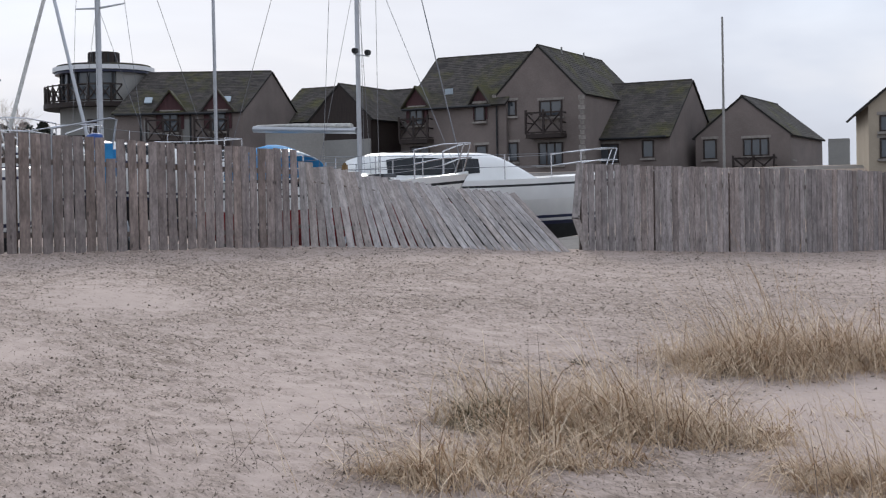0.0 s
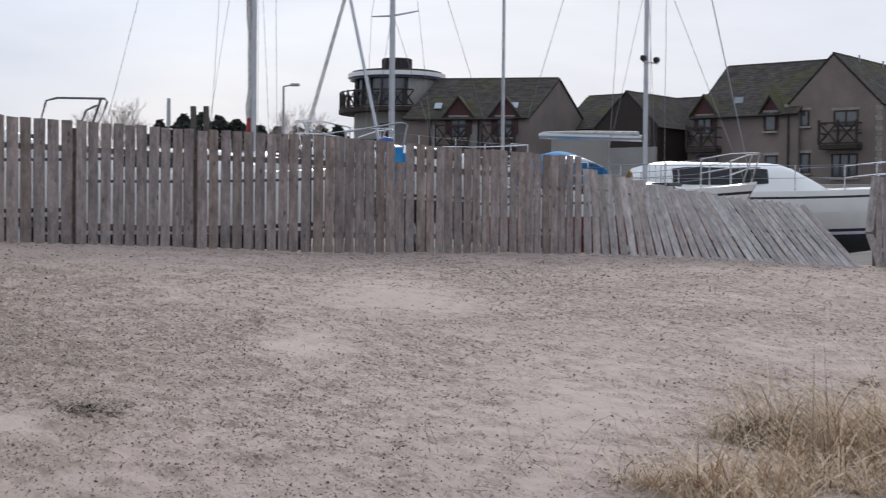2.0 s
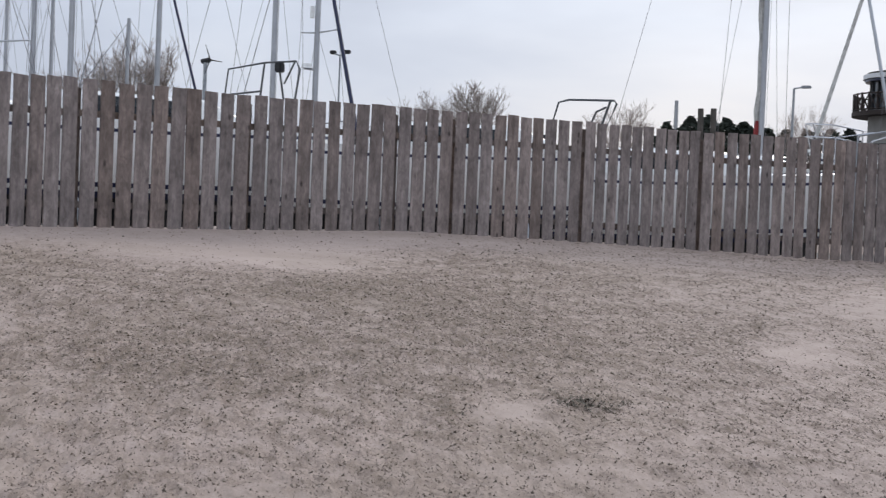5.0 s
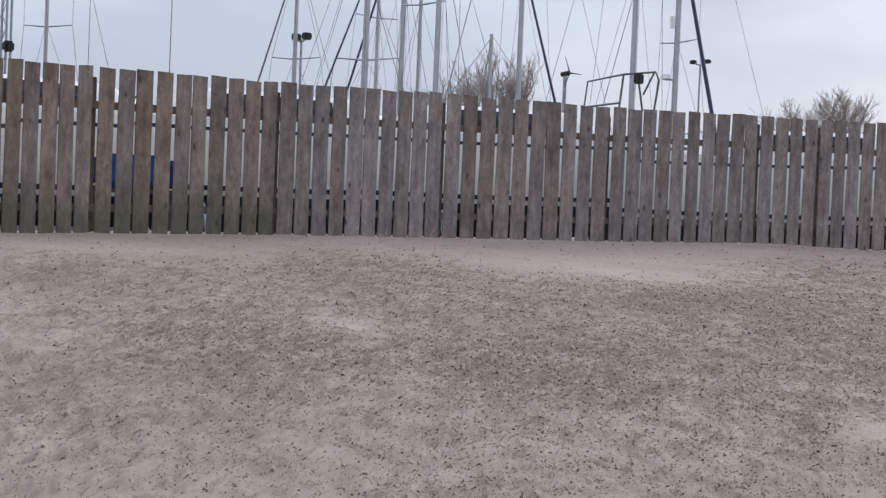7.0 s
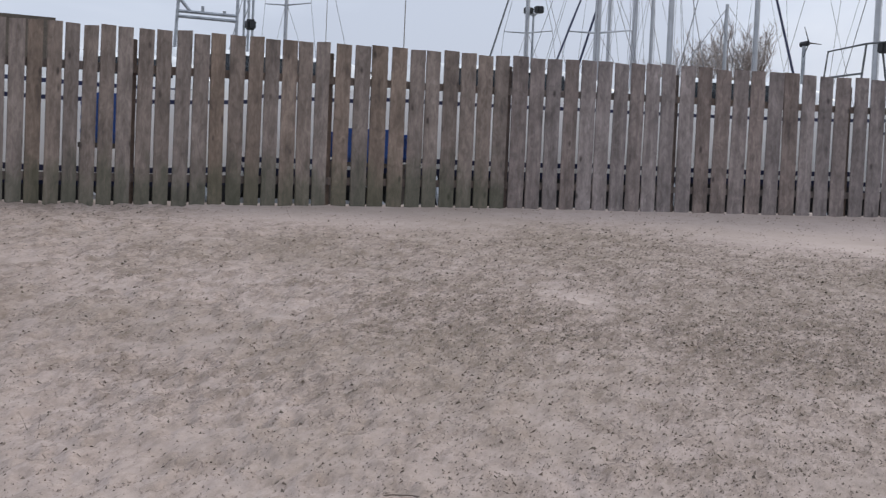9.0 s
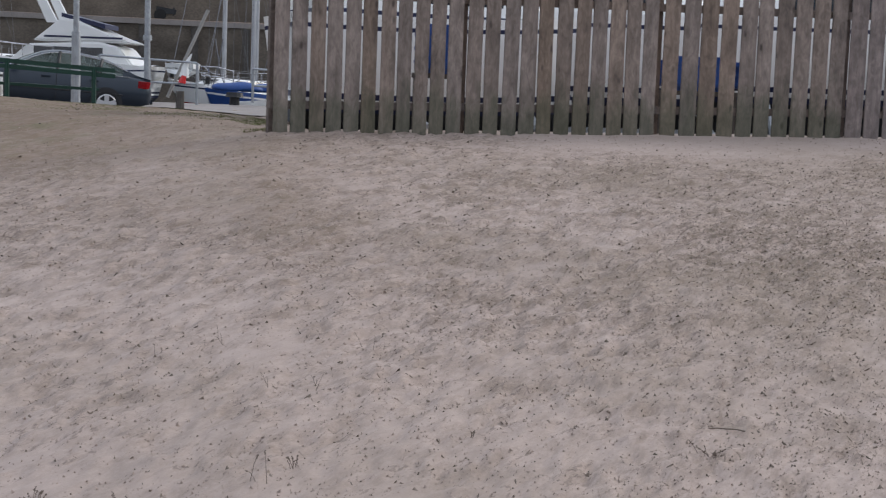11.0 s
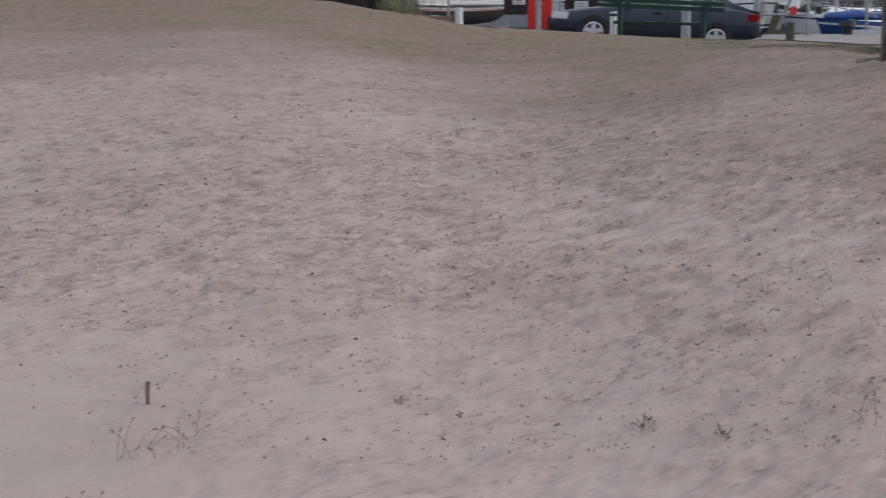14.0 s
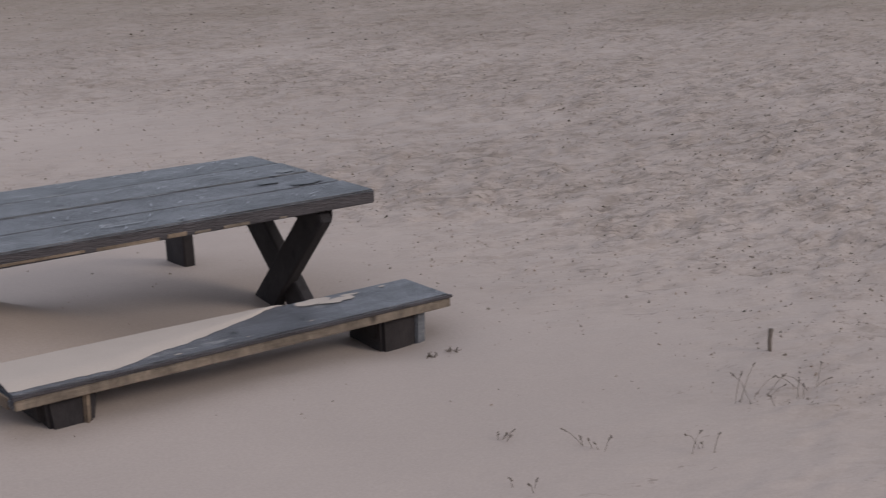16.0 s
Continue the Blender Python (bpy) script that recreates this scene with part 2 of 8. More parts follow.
M_BOARD = wood_material("silvered_fence_board", (0.31, 0.266, 0.25), (0.93, 0.86, 0.8), (0.105, 0.085, 0.079))
M_BOARD_CLOSE = wood_material("pale_close_fence_board", (0.37, 0.33, 0.318), (0.9, 0.83, 0.78), (0.13, 0.11, 0.105), per_piece=0.25)
M_BOARD_TAN = wood_material("tan_fence_board", (0.275, 0.228, 0.2), (0.93, 0.84, 0.73), (0.15, 0.118, 0.1), algae=0.55)
M_BOARD_GREY = wood_material("bleached_fence_board", (0.44, 0.405, 0.39), (0.85, 0.8, 0.76), (0.19, 0.175, 0.17))
M_RAIL = wood_material("fence_rail_timber", (0.17, 0.14, 0.125), (0.9, 0.8, 0.7), (0.08, 0.065, 0.06))


def roof_material(name, base, moss):
    """Slates in courses with moss, told apart by fine lines of relief."""
    m = material(name, base, 0.9, vary=0.35, scale=1.2, bump=0.5, fine=9)
    nt = m.node_tree
    b = nt.nodes["Principled BSDF"]
    last = b.inputs["Base Color"].links[0].from_socket
    co = nt.nodes["Texture Coordinate"]
    n1 = nt.nodes.new("ShaderNodeTexNoise")
    n1.inputs["Scale"].default_value, n1.inputs["Detail"].default_value, n1.inputs["Roughness"].default_value = 0.34, 9, 0.68
    nt.links.new(co.outputs["Object"], n1.inputs[0])
    rr = nt.nodes.new("ShaderNodeMapRange")
    rr.inputs["From Min"].default_value, rr.inputs["From Max"].default_value = 0.48, 0.64
    nt.links.new(n1.outputs[0], rr.inputs["Value"])
    mx = nt.nodes.new("ShaderNodeMix")
    mx.data_type = "RGBA"
    mx.inputs["B"].default_value = (*moss, 1)
    nt.links.new(rr.outputs[0], mx.inputs["Factor"])
    nt.links.new(last, mx.inputs["A"])
    # each slate has a tone of its own
    geo = nt.nodes.new("ShaderNodeNewGeometry")
    tone = nt.nodes.new("ShaderNodeMapRange")
    tone.inputs["To Min"].default_value, tone.inputs["To Max"].default_value = 0.72, 1.3
    nt.links.new(geo.outputs["Random Per Island"], tone.inputs["Value"])
    hs = nt.nodes.new("ShaderNodeHueSaturation")
    nt.links.new(tone.outputs[0], hs.inputs["Value"])
    nt.links.new(mx.outputs["Result"], hs.inputs["Color"])
    nt.links.new(hs.outputs[0], b.inputs["Base Color"])
    return m


M_SLATE = roof_material("mossy_slate", (0.062, 0.053, 0.046), (0.07, 0.066, 0.022))
M_TILEJOINT = material("slate_underlay", (0.03, 0.027, 0.024), 0.95, vary=0.2)


WIND = (-0.63, 0.777, 0)


def sand_material():
    """Blown sand over dead turf: pale drifts, dark flecks of dead plants and of shade painted beside lumps, greenish
    moss and grass where the sand thins out.
    """
    m = material("wind_blown_sand", (0.43, 0.342, 0.297), 0.95, vary=0.12, scale=0.35, bump=0.0, fine=120)
    nt = m.node_tree
    b = nt.nodes["Principled BSDF"]
    co = nt.nodes["Texture Coordinate"]

    def noise_node(scale, detail=4, rough=0.6, stretch=(1, 1, 1)):
        mp = nt.nodes.new("ShaderNodeMapping")
        mp.inputs["Scale"].default_value = stretch
        nt.links.new(co.outputs["Object"], mp.inputs[0])
        n = nt.nodes.new("ShaderNodeTexNoise")
        n.inputs["Scale"].default_value, n.inputs["Detail"].default_value, n.inputs["Roughness"].default_value = scale, detail, rough
        nt.links.new(mp.outputs[0], n.inputs[0])
        return n.outputs[0]

    def ramp(sock, lo, hi, a=0.0, z=1.0):
        r = nt.nodes.new("ShaderNodeMapRange")
        for k, v in (("From Min", lo), ("From Max", hi), ("To Min", a), ("To Max", z)):
            r.inputs[k].default_value = v
        nt.links.new(sock, r.inputs["Value"])
        return r.outputs[0]

    def math_node(op, a, c):
        n = nt.nodes.new("ShaderNodeMath")
        n.operation = op
        for i, s in enumerate((a, c)):
            if isinstance(s, float):
                n.inputs[i].default_value = s
            else:
                nt.links.new(s, n.inputs[i])
        return n.outputs[0]

    def blend(base, fac, color):
        mx = nt.nodes.new("ShaderNodeMix")
        mx.data_type = "RGBA"
        mx.inputs["B"].default_value = (*color, 1)
        nt.links.new(fac, mx.inputs["Factor"])
        nt.links.new(base, mx.inputs["A"])
        return mx.outputs["Result"]

    cover = nt.nodes.new("ShaderNodeAttribute")
    cover.attribute_name = "turf"
    turf_a, drift = cover.outputs["Color"], None
    sepc = nt.nodes.new("ShaderNodeSeparateColor")
    nt.links.new(turf_a, sepc.inputs[0])
    litter, grass, lawn = sepc.outputs[0], sepc.outputs[1], sepc.outputs[2]
    last = b.inputs["Base Color"].links[0].from_socket
    # the wind blows square on to the fence: marks are drawn out along it
    mean = []
    for way, squeeze in ((WIND, 0.4), ((-WIND[1], WIND[0], 0), 1.0)):
        dt = nt.nodes.new("ShaderNodeVectorMath")
        dt.operation = "DOT_PRODUCT"
        dt.inputs[1].default_value = [c * squeeze for c in way]
        nt.links.new(co.outputs["Object"], dt.inputs[0])
        mean.append(dt.outputs["Value"])
    cmb = nt.nodes.new("ShaderNodeCombineXYZ")
    nt.links.new(mean[0], cmb.inputs[0])
    nt.links.new(mean[1], cmb.inputs[1])

    def wind_noise(scale, detail, rough):
        n = nt.nodes.new("ShaderNodeTexNoise")
        n.inputs["Scale"].default_value, n.inputs["Detail"].default_value, n.inputs["Roughness"].default_value = scale, detail, rough
        nt.links.new(cmb.outputs[0], n.inputs[0])
        return n.outputs[0]

    # crumbs of dead plants and painted shadows of lumps, each in a cell of its own, some cells empty
    warp = nt.nodes.new("ShaderNodeTexNoise")
    warp.inputs["Scale"].default_value, warp.inputs["Detail"].default_value = 30.0, 6
    nt.links.new(cmb.outputs[0], warp.inputs[0])
    bent = nt.nodes.new("ShaderNodeVectorMath")
    bent.operation = "MULTIPLY_ADD"
    bent.inputs[1].default_value = (0.16, 0.16, 0)
    nt.links.new(warp.outputs["Color"], bent.inputs[0])
    nt.links.new(cmb.outputs[0], bent.inputs[2])

    def crumb_shade(scale, radius, share):
        v = nt.nodes.new("ShaderNodeTexVoronoi")
        v.voronoi_dimensions = "2D"
        v.inputs["Scale"].default_value = scale
        nt.links.new(bent.outputs[0], v.inputs["Vector"])
        sp = nt.nodes.new("ShaderNodeSeparateColor")
        nt.links.new(v.outputs["Color"], sp.inputs[0])
        size = math_node("MULTIPLY", math_node("ADD", sp.outputs[1], 0.35), radius)
        near = ramp(math_node("DIVIDE", v.outputs["Distance"], size), 0.55, 1.2, 1.0, 0.0)
        keep = ramp(math_node("SUBTRACT", math_node("MULTIPLY", dens, share), sp.outputs[0]), 0.0, 0.02)
        return math_node("MULTIPLY", near, keep)

    dens = litter
    sparse = math_node("SUBTRACT", 1.0, math_node("MULTIPLY", lawn, 0.9))
    f2 = crumb_shade(16.0, 0.18, 0.82)
    g = crumb_shade(38.0, 0.2, 0.75)
    # a thin film of dead moss and turf between the drifts
    film = ramp(wind_noise(6.0, 11, 0.82), 0.45, 0.58)
    cover_ = math_node("MULTIPLY", litter, math_node("ADD", math_node("MULTIPLY", grass, 0.6), 0.36))
    last = blend(last, math_node("MULTIPLY", film, cover_), (0.16, 0.12, 0.092))
    last = blend(last, math_node("MULTIPLY", cover_, 0.4), (0.27, 0.2, 0.145))
    # finer flecks: dead turf, plus the shade of small hummocks put into the colour
    mid_ = ramp(wind_noise(11.0, 9, 0.8), 0.49, 0.57)
    last = blend(last, math_node("MULTIPLY", math_node("MULTIPLY", mid_, dens), 0.8), (0.165, 0.12, 0.088))
    fine_ = ramp(wind_noise(25.0, 7, 0.78), 0.49, 0.57)
    last = blend(last, math_node("MULTIPLY", math_node("MULTIPLY", fine_, dens), 0.8), (0.15, 0.114, 0.088))
    moss = math_node("MULTIPLY", ramp(noise_node(0.42, 4, 0.55), 0.5, 0.68, 0.0, 0.3), grass)
    last = blend(last, moss, (0.21, 0.162, 0.112))
    last = blend(last, math_node("MULTIPLY", math_node("MULTIPLY", f2, sparse), 0.4), (0.105, 0.077, 0.062))
    last = blend(last, math_node("MULTIPLY", g, 0.5), (0.15, 0.108, 0.085))
    straw = math_node("MULTIPLY", lawn, ramp(noise_node(6.0, 7, 0.75), 0.32, 0.6, 0.55, 1.0))
    last = blend(last, straw, (0.165, 0.112, 0.07))
    green = math_node("MULTIPLY", math_node("MULTIPLY", lawn, lawn), ramp(noise_node(1.1, 6, 0.7), 0.5, 0.66, 0.0, 0.6))
    last = blend(last, green, (0.11, 0.115, 0.045))
    nt.links.new(last, b.inputs["Base Color"])
    h = math_node("ADD", math_node("ADD", math_node("MULTIPLY", wind_noise(8.0, 6, 0.6), 1.0), math_node("MULTIPLY", wind_noise(26.0, 5, 0.65), 0.5)), math_node("MULTIPLY", f2, 0.2))
    h = math_node("MULTIPLY", h, math_node("ADD", math_node("MULTIPLY", litter, 0.92), 0.08))
    bp = nt.nodes.new("ShaderNodeBump")
    bp.inputs["Strength"].default_value, bp.inputs["Distance"].default_value = 0.8, 0.03
    nt.links.new(h, bp.inputs["Height"])
    nt.links.new(bp.outputs[0], b.inputs["Normal"])
    return m


M_SAND = sand_material()


def straw_material():
    """Dry grass whose blades run from straw to grey-brown, one tint a blade."""
    m = material("dry_marram_grass", (0.55, 0.42, 0.27), 0.75, vary=0.2, scale=3, bump=0.0)
    nt = m.node_tree
    geo = nt.nodes.new("ShaderNodeNewGeometry")
    ramp = nt.nodes.new("ShaderNodeValToRGB")
    ramp.color_ramp.elements[0].color = (0.26, 0.17, 0.1, 1)
    ramp.color_ramp.elements[1].color = (0.7, 0.56, 0.41, 1)
    mid_el = ramp.color_ramp.elements.new(0.4)
    mid_el.color = (0.47, 0.325, 0.195, 1)
    nt.links.new(geo.outputs["Random Per Island"], ramp.inputs[0])
    nt.links.new(ramp.outputs[0], nt.nodes["Principled BSDF"].inputs["Base Color"])
    return m


M_DRYGRASS = straw_material()
M_WITHERED = material("withered_weed", (0.11, 0.093, 0.07), 0.9, vary=0.35, bump=0.0)
M_DEADSTALK = material("dead_weed_stalk", (0.19, 0.148, 0.12), 0.9, vary=0.3, bump=0.0)
def chaff_material():
    """Chaff, dead moss and the shade of hollows put into the colour: one tint a piece, dark brown to bleached."""
    m = material("turf_litter_and_hollow_shade", (0.25, 0.18, 0.13), 0.95, vary=0.3, scale=2, bump=0.0)
    nt = m.node_tree
    geo = nt.nodes.new("ShaderNodeNewGeometry")
    ramp = nt.nodes.new("ShaderNodeValToRGB")
    for pos, col in ((0.0, (0.1, 0.08, 0.064, 1)), (0.25, (0.18, 0.143, 0.113, 1)), (0.8, (0.27, 0.216, 0.175, 1)), (1.0, (0.38, 0.31, 0.26, 1))):
        el_ = ramp.color_ramp.elements.new(pos) if 0 < pos < 1 else ramp.color_ramp.elements[0 if pos == 0 else -1]
        el_.color = col
    nt.links.new(geo.outputs["Random Per Island"], ramp.inputs[0])
    nt.links.new(ramp.outputs[0], nt.nodes["Principled BSDF"].inputs["Base Color"])
    return m


M_LITTER = chaff_material()
M_CRUMB = material("darker_sand_crumb", (0.37, 0.293, 0.25), 0.95, vary=0.3, scale=3, bump=0.0)
M_PALEGRASS = material("pale_green_grass", (0.36, 0.36, 0.24), 0.85, vary=0.3, scale=4, bump=0.0)
M_SCRUB = material("bare_winter_scrub", (0.1, 0.085, 0.085), 0.95, vary=0.45, scale=5, bump=0.0)
M_LIVEGRASS = material("dull_green_grass", (0.15, 0.15, 0.065), 0.85, vary=0.35, scale=3, bump=0.0)


# ---- building helpers ----
def at(az, d, el=None, z=None):
    """A place at a bearing to the left of +y, a distance over the ground, and a rise per metre from the eye or a height."""
    a = radians(az)
    return Vector((-math.sin(a) * d, math.cos(a) * d, EYE.z + el * d if z is None else z))


def part(name, bm, mat, parent=None, label="", smooth=False):
    me = bpy.data.meshes.new(name)
    bm.to_mesh(me)
    bm.free()
    for m in (mat if isinstance(mat, (list, tuple)) else (mat,)):
        me.materials.append(m)
    if smooth:
        for p in me.polygons:
            p.use_smooth = True
    ob = new(name, me)
    ob.parent = parent
    if label:
        ob["label"] = label
    return ob


def thing(name, m, label, category, group="", kind=""):
    e = new(name)
    e.empty_display_size = 0.2
    e.matrix_world = m
    return tagged(e, label, category, group, kind)


def box(bm, lo, hi, m=Matrix(), bevel=0.0):
    lo, hi = Vector(lo), Vector(hi)
    r = bmesh.ops.create_cube(bm, size=1, matrix=m @ Matrix.Translation((lo + hi) / 2) @ Matrix.Diagonal((*(hi - lo), 1)))
    if bevel:
        es = {e for v in r["verts"] for e in v.link_edges}
        bmesh.ops.bevel(bm, geom=list(es), offset=bevel, segments=2, affect="EDGES")
    return bm


def new_box(lo, hi, bevel=0.0, m=Matrix()):
    return box(bmesh.new(), lo, hi, m, bevel)


def tube(bm, pts, radius, sides=8, taper=None):
    """A round bar along points."""
    pts = [Vector(p) for p in pts]
    rings = []
    for i, p in enumerate(pts):
        d = (pts[min(i + 1, len(pts) - 1)] - pts[max(i - 1, 0)]).normalized()
        side = d.cross(Vector((0, 0, 1)) if abs(d.z) < 0.95 else Vector((1, 0, 0))).normalized()
        up = side.cross(d)
        r = radius if taper is None else radius + (taper - radius) * i / (len(pts) - 1)
        rings.append([bm.verts.new(p + (side * math.cos(k * 2 * math.pi / sides) + up * math.sin(k * 2 * math.pi / sides)) * r) for k in range(sides)])
    for a, c in zip(rings, rings[1:]):
        for k in range(sides):
            bm.faces.new((a[k], a[(k + 1) % sides], c[(k + 1) % sides], c[k]))
    bm.faces.new(rings[0][::-1])
    bm.faces.new(rings[-1])
    return bm


def new_tube(pts, radius, sides=8, taper=None):
    return tube(bmesh.new(), pts, radius, sides, taper)


def prism(bm, pts, vec):
    """A flat polygon pushed along a vector."""
    vec = Vector(vec)
    a = [bm.verts.new(p) for p in pts]
    c = [bm.verts.new(Vector(p) + vec) for p in pts]
    n = len(a)
    bm.faces.new(a)
    bm.faces.new(c[::-1])
    for i in range(n):
        bm.faces.new((a[i], c[i], c[(i + 1) % n], a[(i + 1) % n]))
    bmesh.ops.recalc_face_normals(bm, faces=bm.faces)
    return bm


def lerp_table(table, x):
    """Linear look-up in rows sorted by the first column."""
    if x <= table[0][0]:
        return table[0][1:]
    for a, c in zip(table, table[1:]):
        if x <= c[0]:
            u = (x - a[0]) / (c[0] - a[0])
            return [p + (q - p) * u for p, q in zip(a[1:], c[1:])]
    return table[-1][1:]


def smooth_step(a, c, x):
    u = min(1.0, max(0.0, (x - a) / (c - a)))
    return u * u * (3 - 2 * u)


# ---- the ground: one sheet from the sand to the horizon ----
# bearing, distance and rise of the sand's crest (the foot of the fence, or the edge of the grass)
CREST = (
    (-60, 29, -0.035), (-17, 30, -0.0277), (-14.7, 29, -0.0288), (-10.4, 28.2, -0.0274), (-5.5, 27.3, -0.0249), (0, 25.6, -0.021),
    (5.7, 24.2, -0.0188), (9.1, 22.9, -0.0184), (12.5, 21.7, -0.019), (16.5, 20.6, -0.0192), (21.1, 20.2, -0.0166), (25.7, 19.8, -0.0145),
    (31, 19.25, -0.0126), (33, 18.9, -0.012), (39, 17.6, -0.0154), (45.5, 16.5, -0.0178), (52, 15.55, -0.0202), (59.2, 14.5, -0.024),
    (71.7, 13.25, -0.031), (74.6, 13.1, -0.0322), (76, 18, -0.023), (78.3, 20, -0.0197), (83, 22, -0.0165), (86, 23.5, -0.0128), (88, 24.3, -0.0104), (90, 25, -0.0085),
    (91.2, 25.5, -0.0055), (92.5, 26, 0.0), (94.5, 27.2, 0.0052), (96, 28, 0.0105), (101, 30, 0.016), (110, 31, 0.014), (122, 31, 0.008), (136, 31, 0.003), (160, 30, -0.03), (200, 30, -0.05), (300, 29, -0.05))


KNEE = ((74.6, 13.1, 1.078), (78, 14.2, 1.085), (83, 16.5, 1.09), (87.4, 19.5, 1.12), (92, 23.5, 1.34), (96, 27, 1.7299))


def bearing(x, y):
    a = math.degrees(math.atan2(-x, y))
    return a + 360 if a < -60 else a


TABLE_AT = Vector((-3.8, -3.0))


def ground_z(x, y):
    az, d = bearing(x, y), math.hypot(x, y)
    dc, el = lerp_table(CREST, az)
    zc = EYE.z + el * dc
    u = d / dc
    if u < 1:
        z = zc * u
        if 74.6 < az < 96:
            # left of the fence's end the sand first climbs, then lies almost level up to the grass
            dk, zk = lerp_table(KNEE, az)
            z = zk * d / dk if d < dk else zk + (zc - zk) * (d - dk) / (dc - dk)
        z += 0.05 * noise.noise(Vector((x * 0.35, y * 0.35, 3.1))) * min(1, d / 4) * min(1, (1 - u) * 6)
    else:
        harbour = smooth_step(72.4, 74.2, az) * (1 - smooth_step(112, 125, az))
        yard = 0.55 + 3.35 * smooth_step(52, 80, d) if az < 75 else 0.55
        far = zc + (yard - zc) * smooth_step(dc + 0.6, dc + 4.5, d)
        bank = 0.78 + 0.028 * (az - 82) if az < 97 else zc
        # the quay lies higher beside the end of the fence
        rise = 1 - smooth_step(79.2, 80.6, az)
        bank += (1.06 - 0.0094 * (d - 19.5) - bank) * rise
        quay = zc + (bank - zc) * smooth_step(dc + 0.5, dc + 4.0, d)
        if d > 39.2:
            quay = -3.2
        if d > 74:
            quay = 4.6
        z = far * (1 - harbour) + quay * harbour
    q = (Vector((x, y)) - TABLE_AT).length
    z += 0.035 * (1 - smooth_step(0.6, 2.6, q))
    # the mound drifted under the table
    z += 0.23 * math.exp(-((x + 3.23) ** 2 + (y + 3.52) ** 2) / 0.24)
    # scoured round the legs
    z -= 0.05 * math.exp(-((x + 4.35) ** 2 + (y + 2.85) ** 2) / 0.07) + 0.035 * math.exp(-((x + 4.11) ** 2 + (y + 2.25) ** 2) / 0.05)
    return z


def turf_at(x, y):
    """How much litter, moss and lawn show through the sand."""
    az, d = bearing(x, y), math.hypot(x, y)
    dc, _ = lerp_table(CREST, az)
    u = d / dc
    n = noise.noise(Vector((x * 0.5, y * 0.5, 9.0)))
    litter = smooth_step(2.6, 3.9, d + 0.7 * n) * (1 - 0.85 * smooth_step(0.80, 0.95, u + 0.06 * n + 0.08 * math.exp(-((az - 41) / 6) ** 2)) * smooth_step(10, 34, az) * (1 - smooth_step(62, 68, az)))
    q = (Vector((x, y)) - TABLE_AT).length
    litter *= smooth_step(1.1, 2.3, q + 0.6 * n)
    # a clean drift in the lee of the table
    litter *= 1 - 0.85 * math.exp(-((x + 7.4) ** 2 + (y + 6.2) ** 2) / 3.5)
    litter *= 0.5 + 0.5 * smooth_step(4.0, 8.0, d)
    litter *= (1 - 0.25 * smooth_step(52, 70, az))
    if az > 125:
        litter *= 1 - 0.6 * smooth_step(125, 140, az)
    moss = smooth_step(14, 30, az) * (1 - smooth_step(78, 96, az))
    lawn = smooth_step(68, 82, az) * smooth_step(0.34, 0.8, u + 0.12 * n) * (1 - 0.45 * smooth_step(104, 122, az))
    if 73 < az < 112 and d > dc + 5:
        lawn = 0
    return litter, moss, lawn


# bare and dark places in the turf: bearing, distance, half width in degrees, half depth as a share of the distance, more or less cover
PATCHES = ((32.5, 11.4, 4.5, 0.16, 0.5), (19.3, 11.7, 3.0, 0.12, 0.4), (27, 10.0, 4.0, 0.12, 0.35), (13.2, 14.6, 2.2, 0.09, -0.9), (28.7, 7.55, 2.0, 0.05, -0.6), (30.6, 7.6, 0.9, 0.06, 0.6),
           (25.4, 7.8, 1.2, 0.06, 0.5), (16.9, 10.9, 1.6, 0.09, -0.9), (7.5, 17.8, 4.5, 0.07, 0.5), (4.0, 15.0, 5.0, 0.05, 0.35), (5.2, 8.7, 2.5, 0.08, -0.5), (-14.8, 8.8, 2.6, 0.14, -1.0),
           (-16.5, 9.9, 2.2, 0.1, -1.0), (-8.0, 15.9, 6.0, 0.04, 0.4), (33.8, 12.1, 3.4, 0.05, 0.6), (34, 11.2, 0.9, 0.05, -0.8), (42.6, 8.8, 5.0, 0.14, 0.45), (52.8, 8.3, 3.6, 0.12, 0.4),
           (49, 9.5, 1.0, 0.04, -0.6), (37.5, 14.6, 3.0, 0.09, -0.9), (71.7, 9.3, 4.0, 0.12, 0.2), (-3.0, 12.5, 3.0, 0.1, -0.35), (10.5, 8.0, 3.0, 0.08, -0.3), (62, 8.0, 3.0, 0.1, -0.25))


def cover_at(x, y):
    """Turf cover broken into patches: the share of ground hidden by dead plants, then moss and lawn."""
    lit, moss, lawn = turf_at(x, y)
    az, d = bearing(x, y), math.hypot(x, y)
    n = 0.62 + 0.3 * noise.noise(Vector((x * 0.55, y * 0.55, 20))) + 0.32 * noise.noise(Vector((x * 1.7, y * 1.7, 7))) + 0.45 * noise.noise(Vector((x * 5.2, y * 5.2, 1)))
    if -20 < az < 76:
        for pa, pd, sa, sd, up in PATCHES:
            q = ((az - pa) / sa) ** 2 + (math.log(d / pd) / sd) ** 2
            if q < 6:
                n += 0.8 * up * math.exp(-q * 0.7)
    return lit * min(1.0, max(0.1, n)), moss, lawn


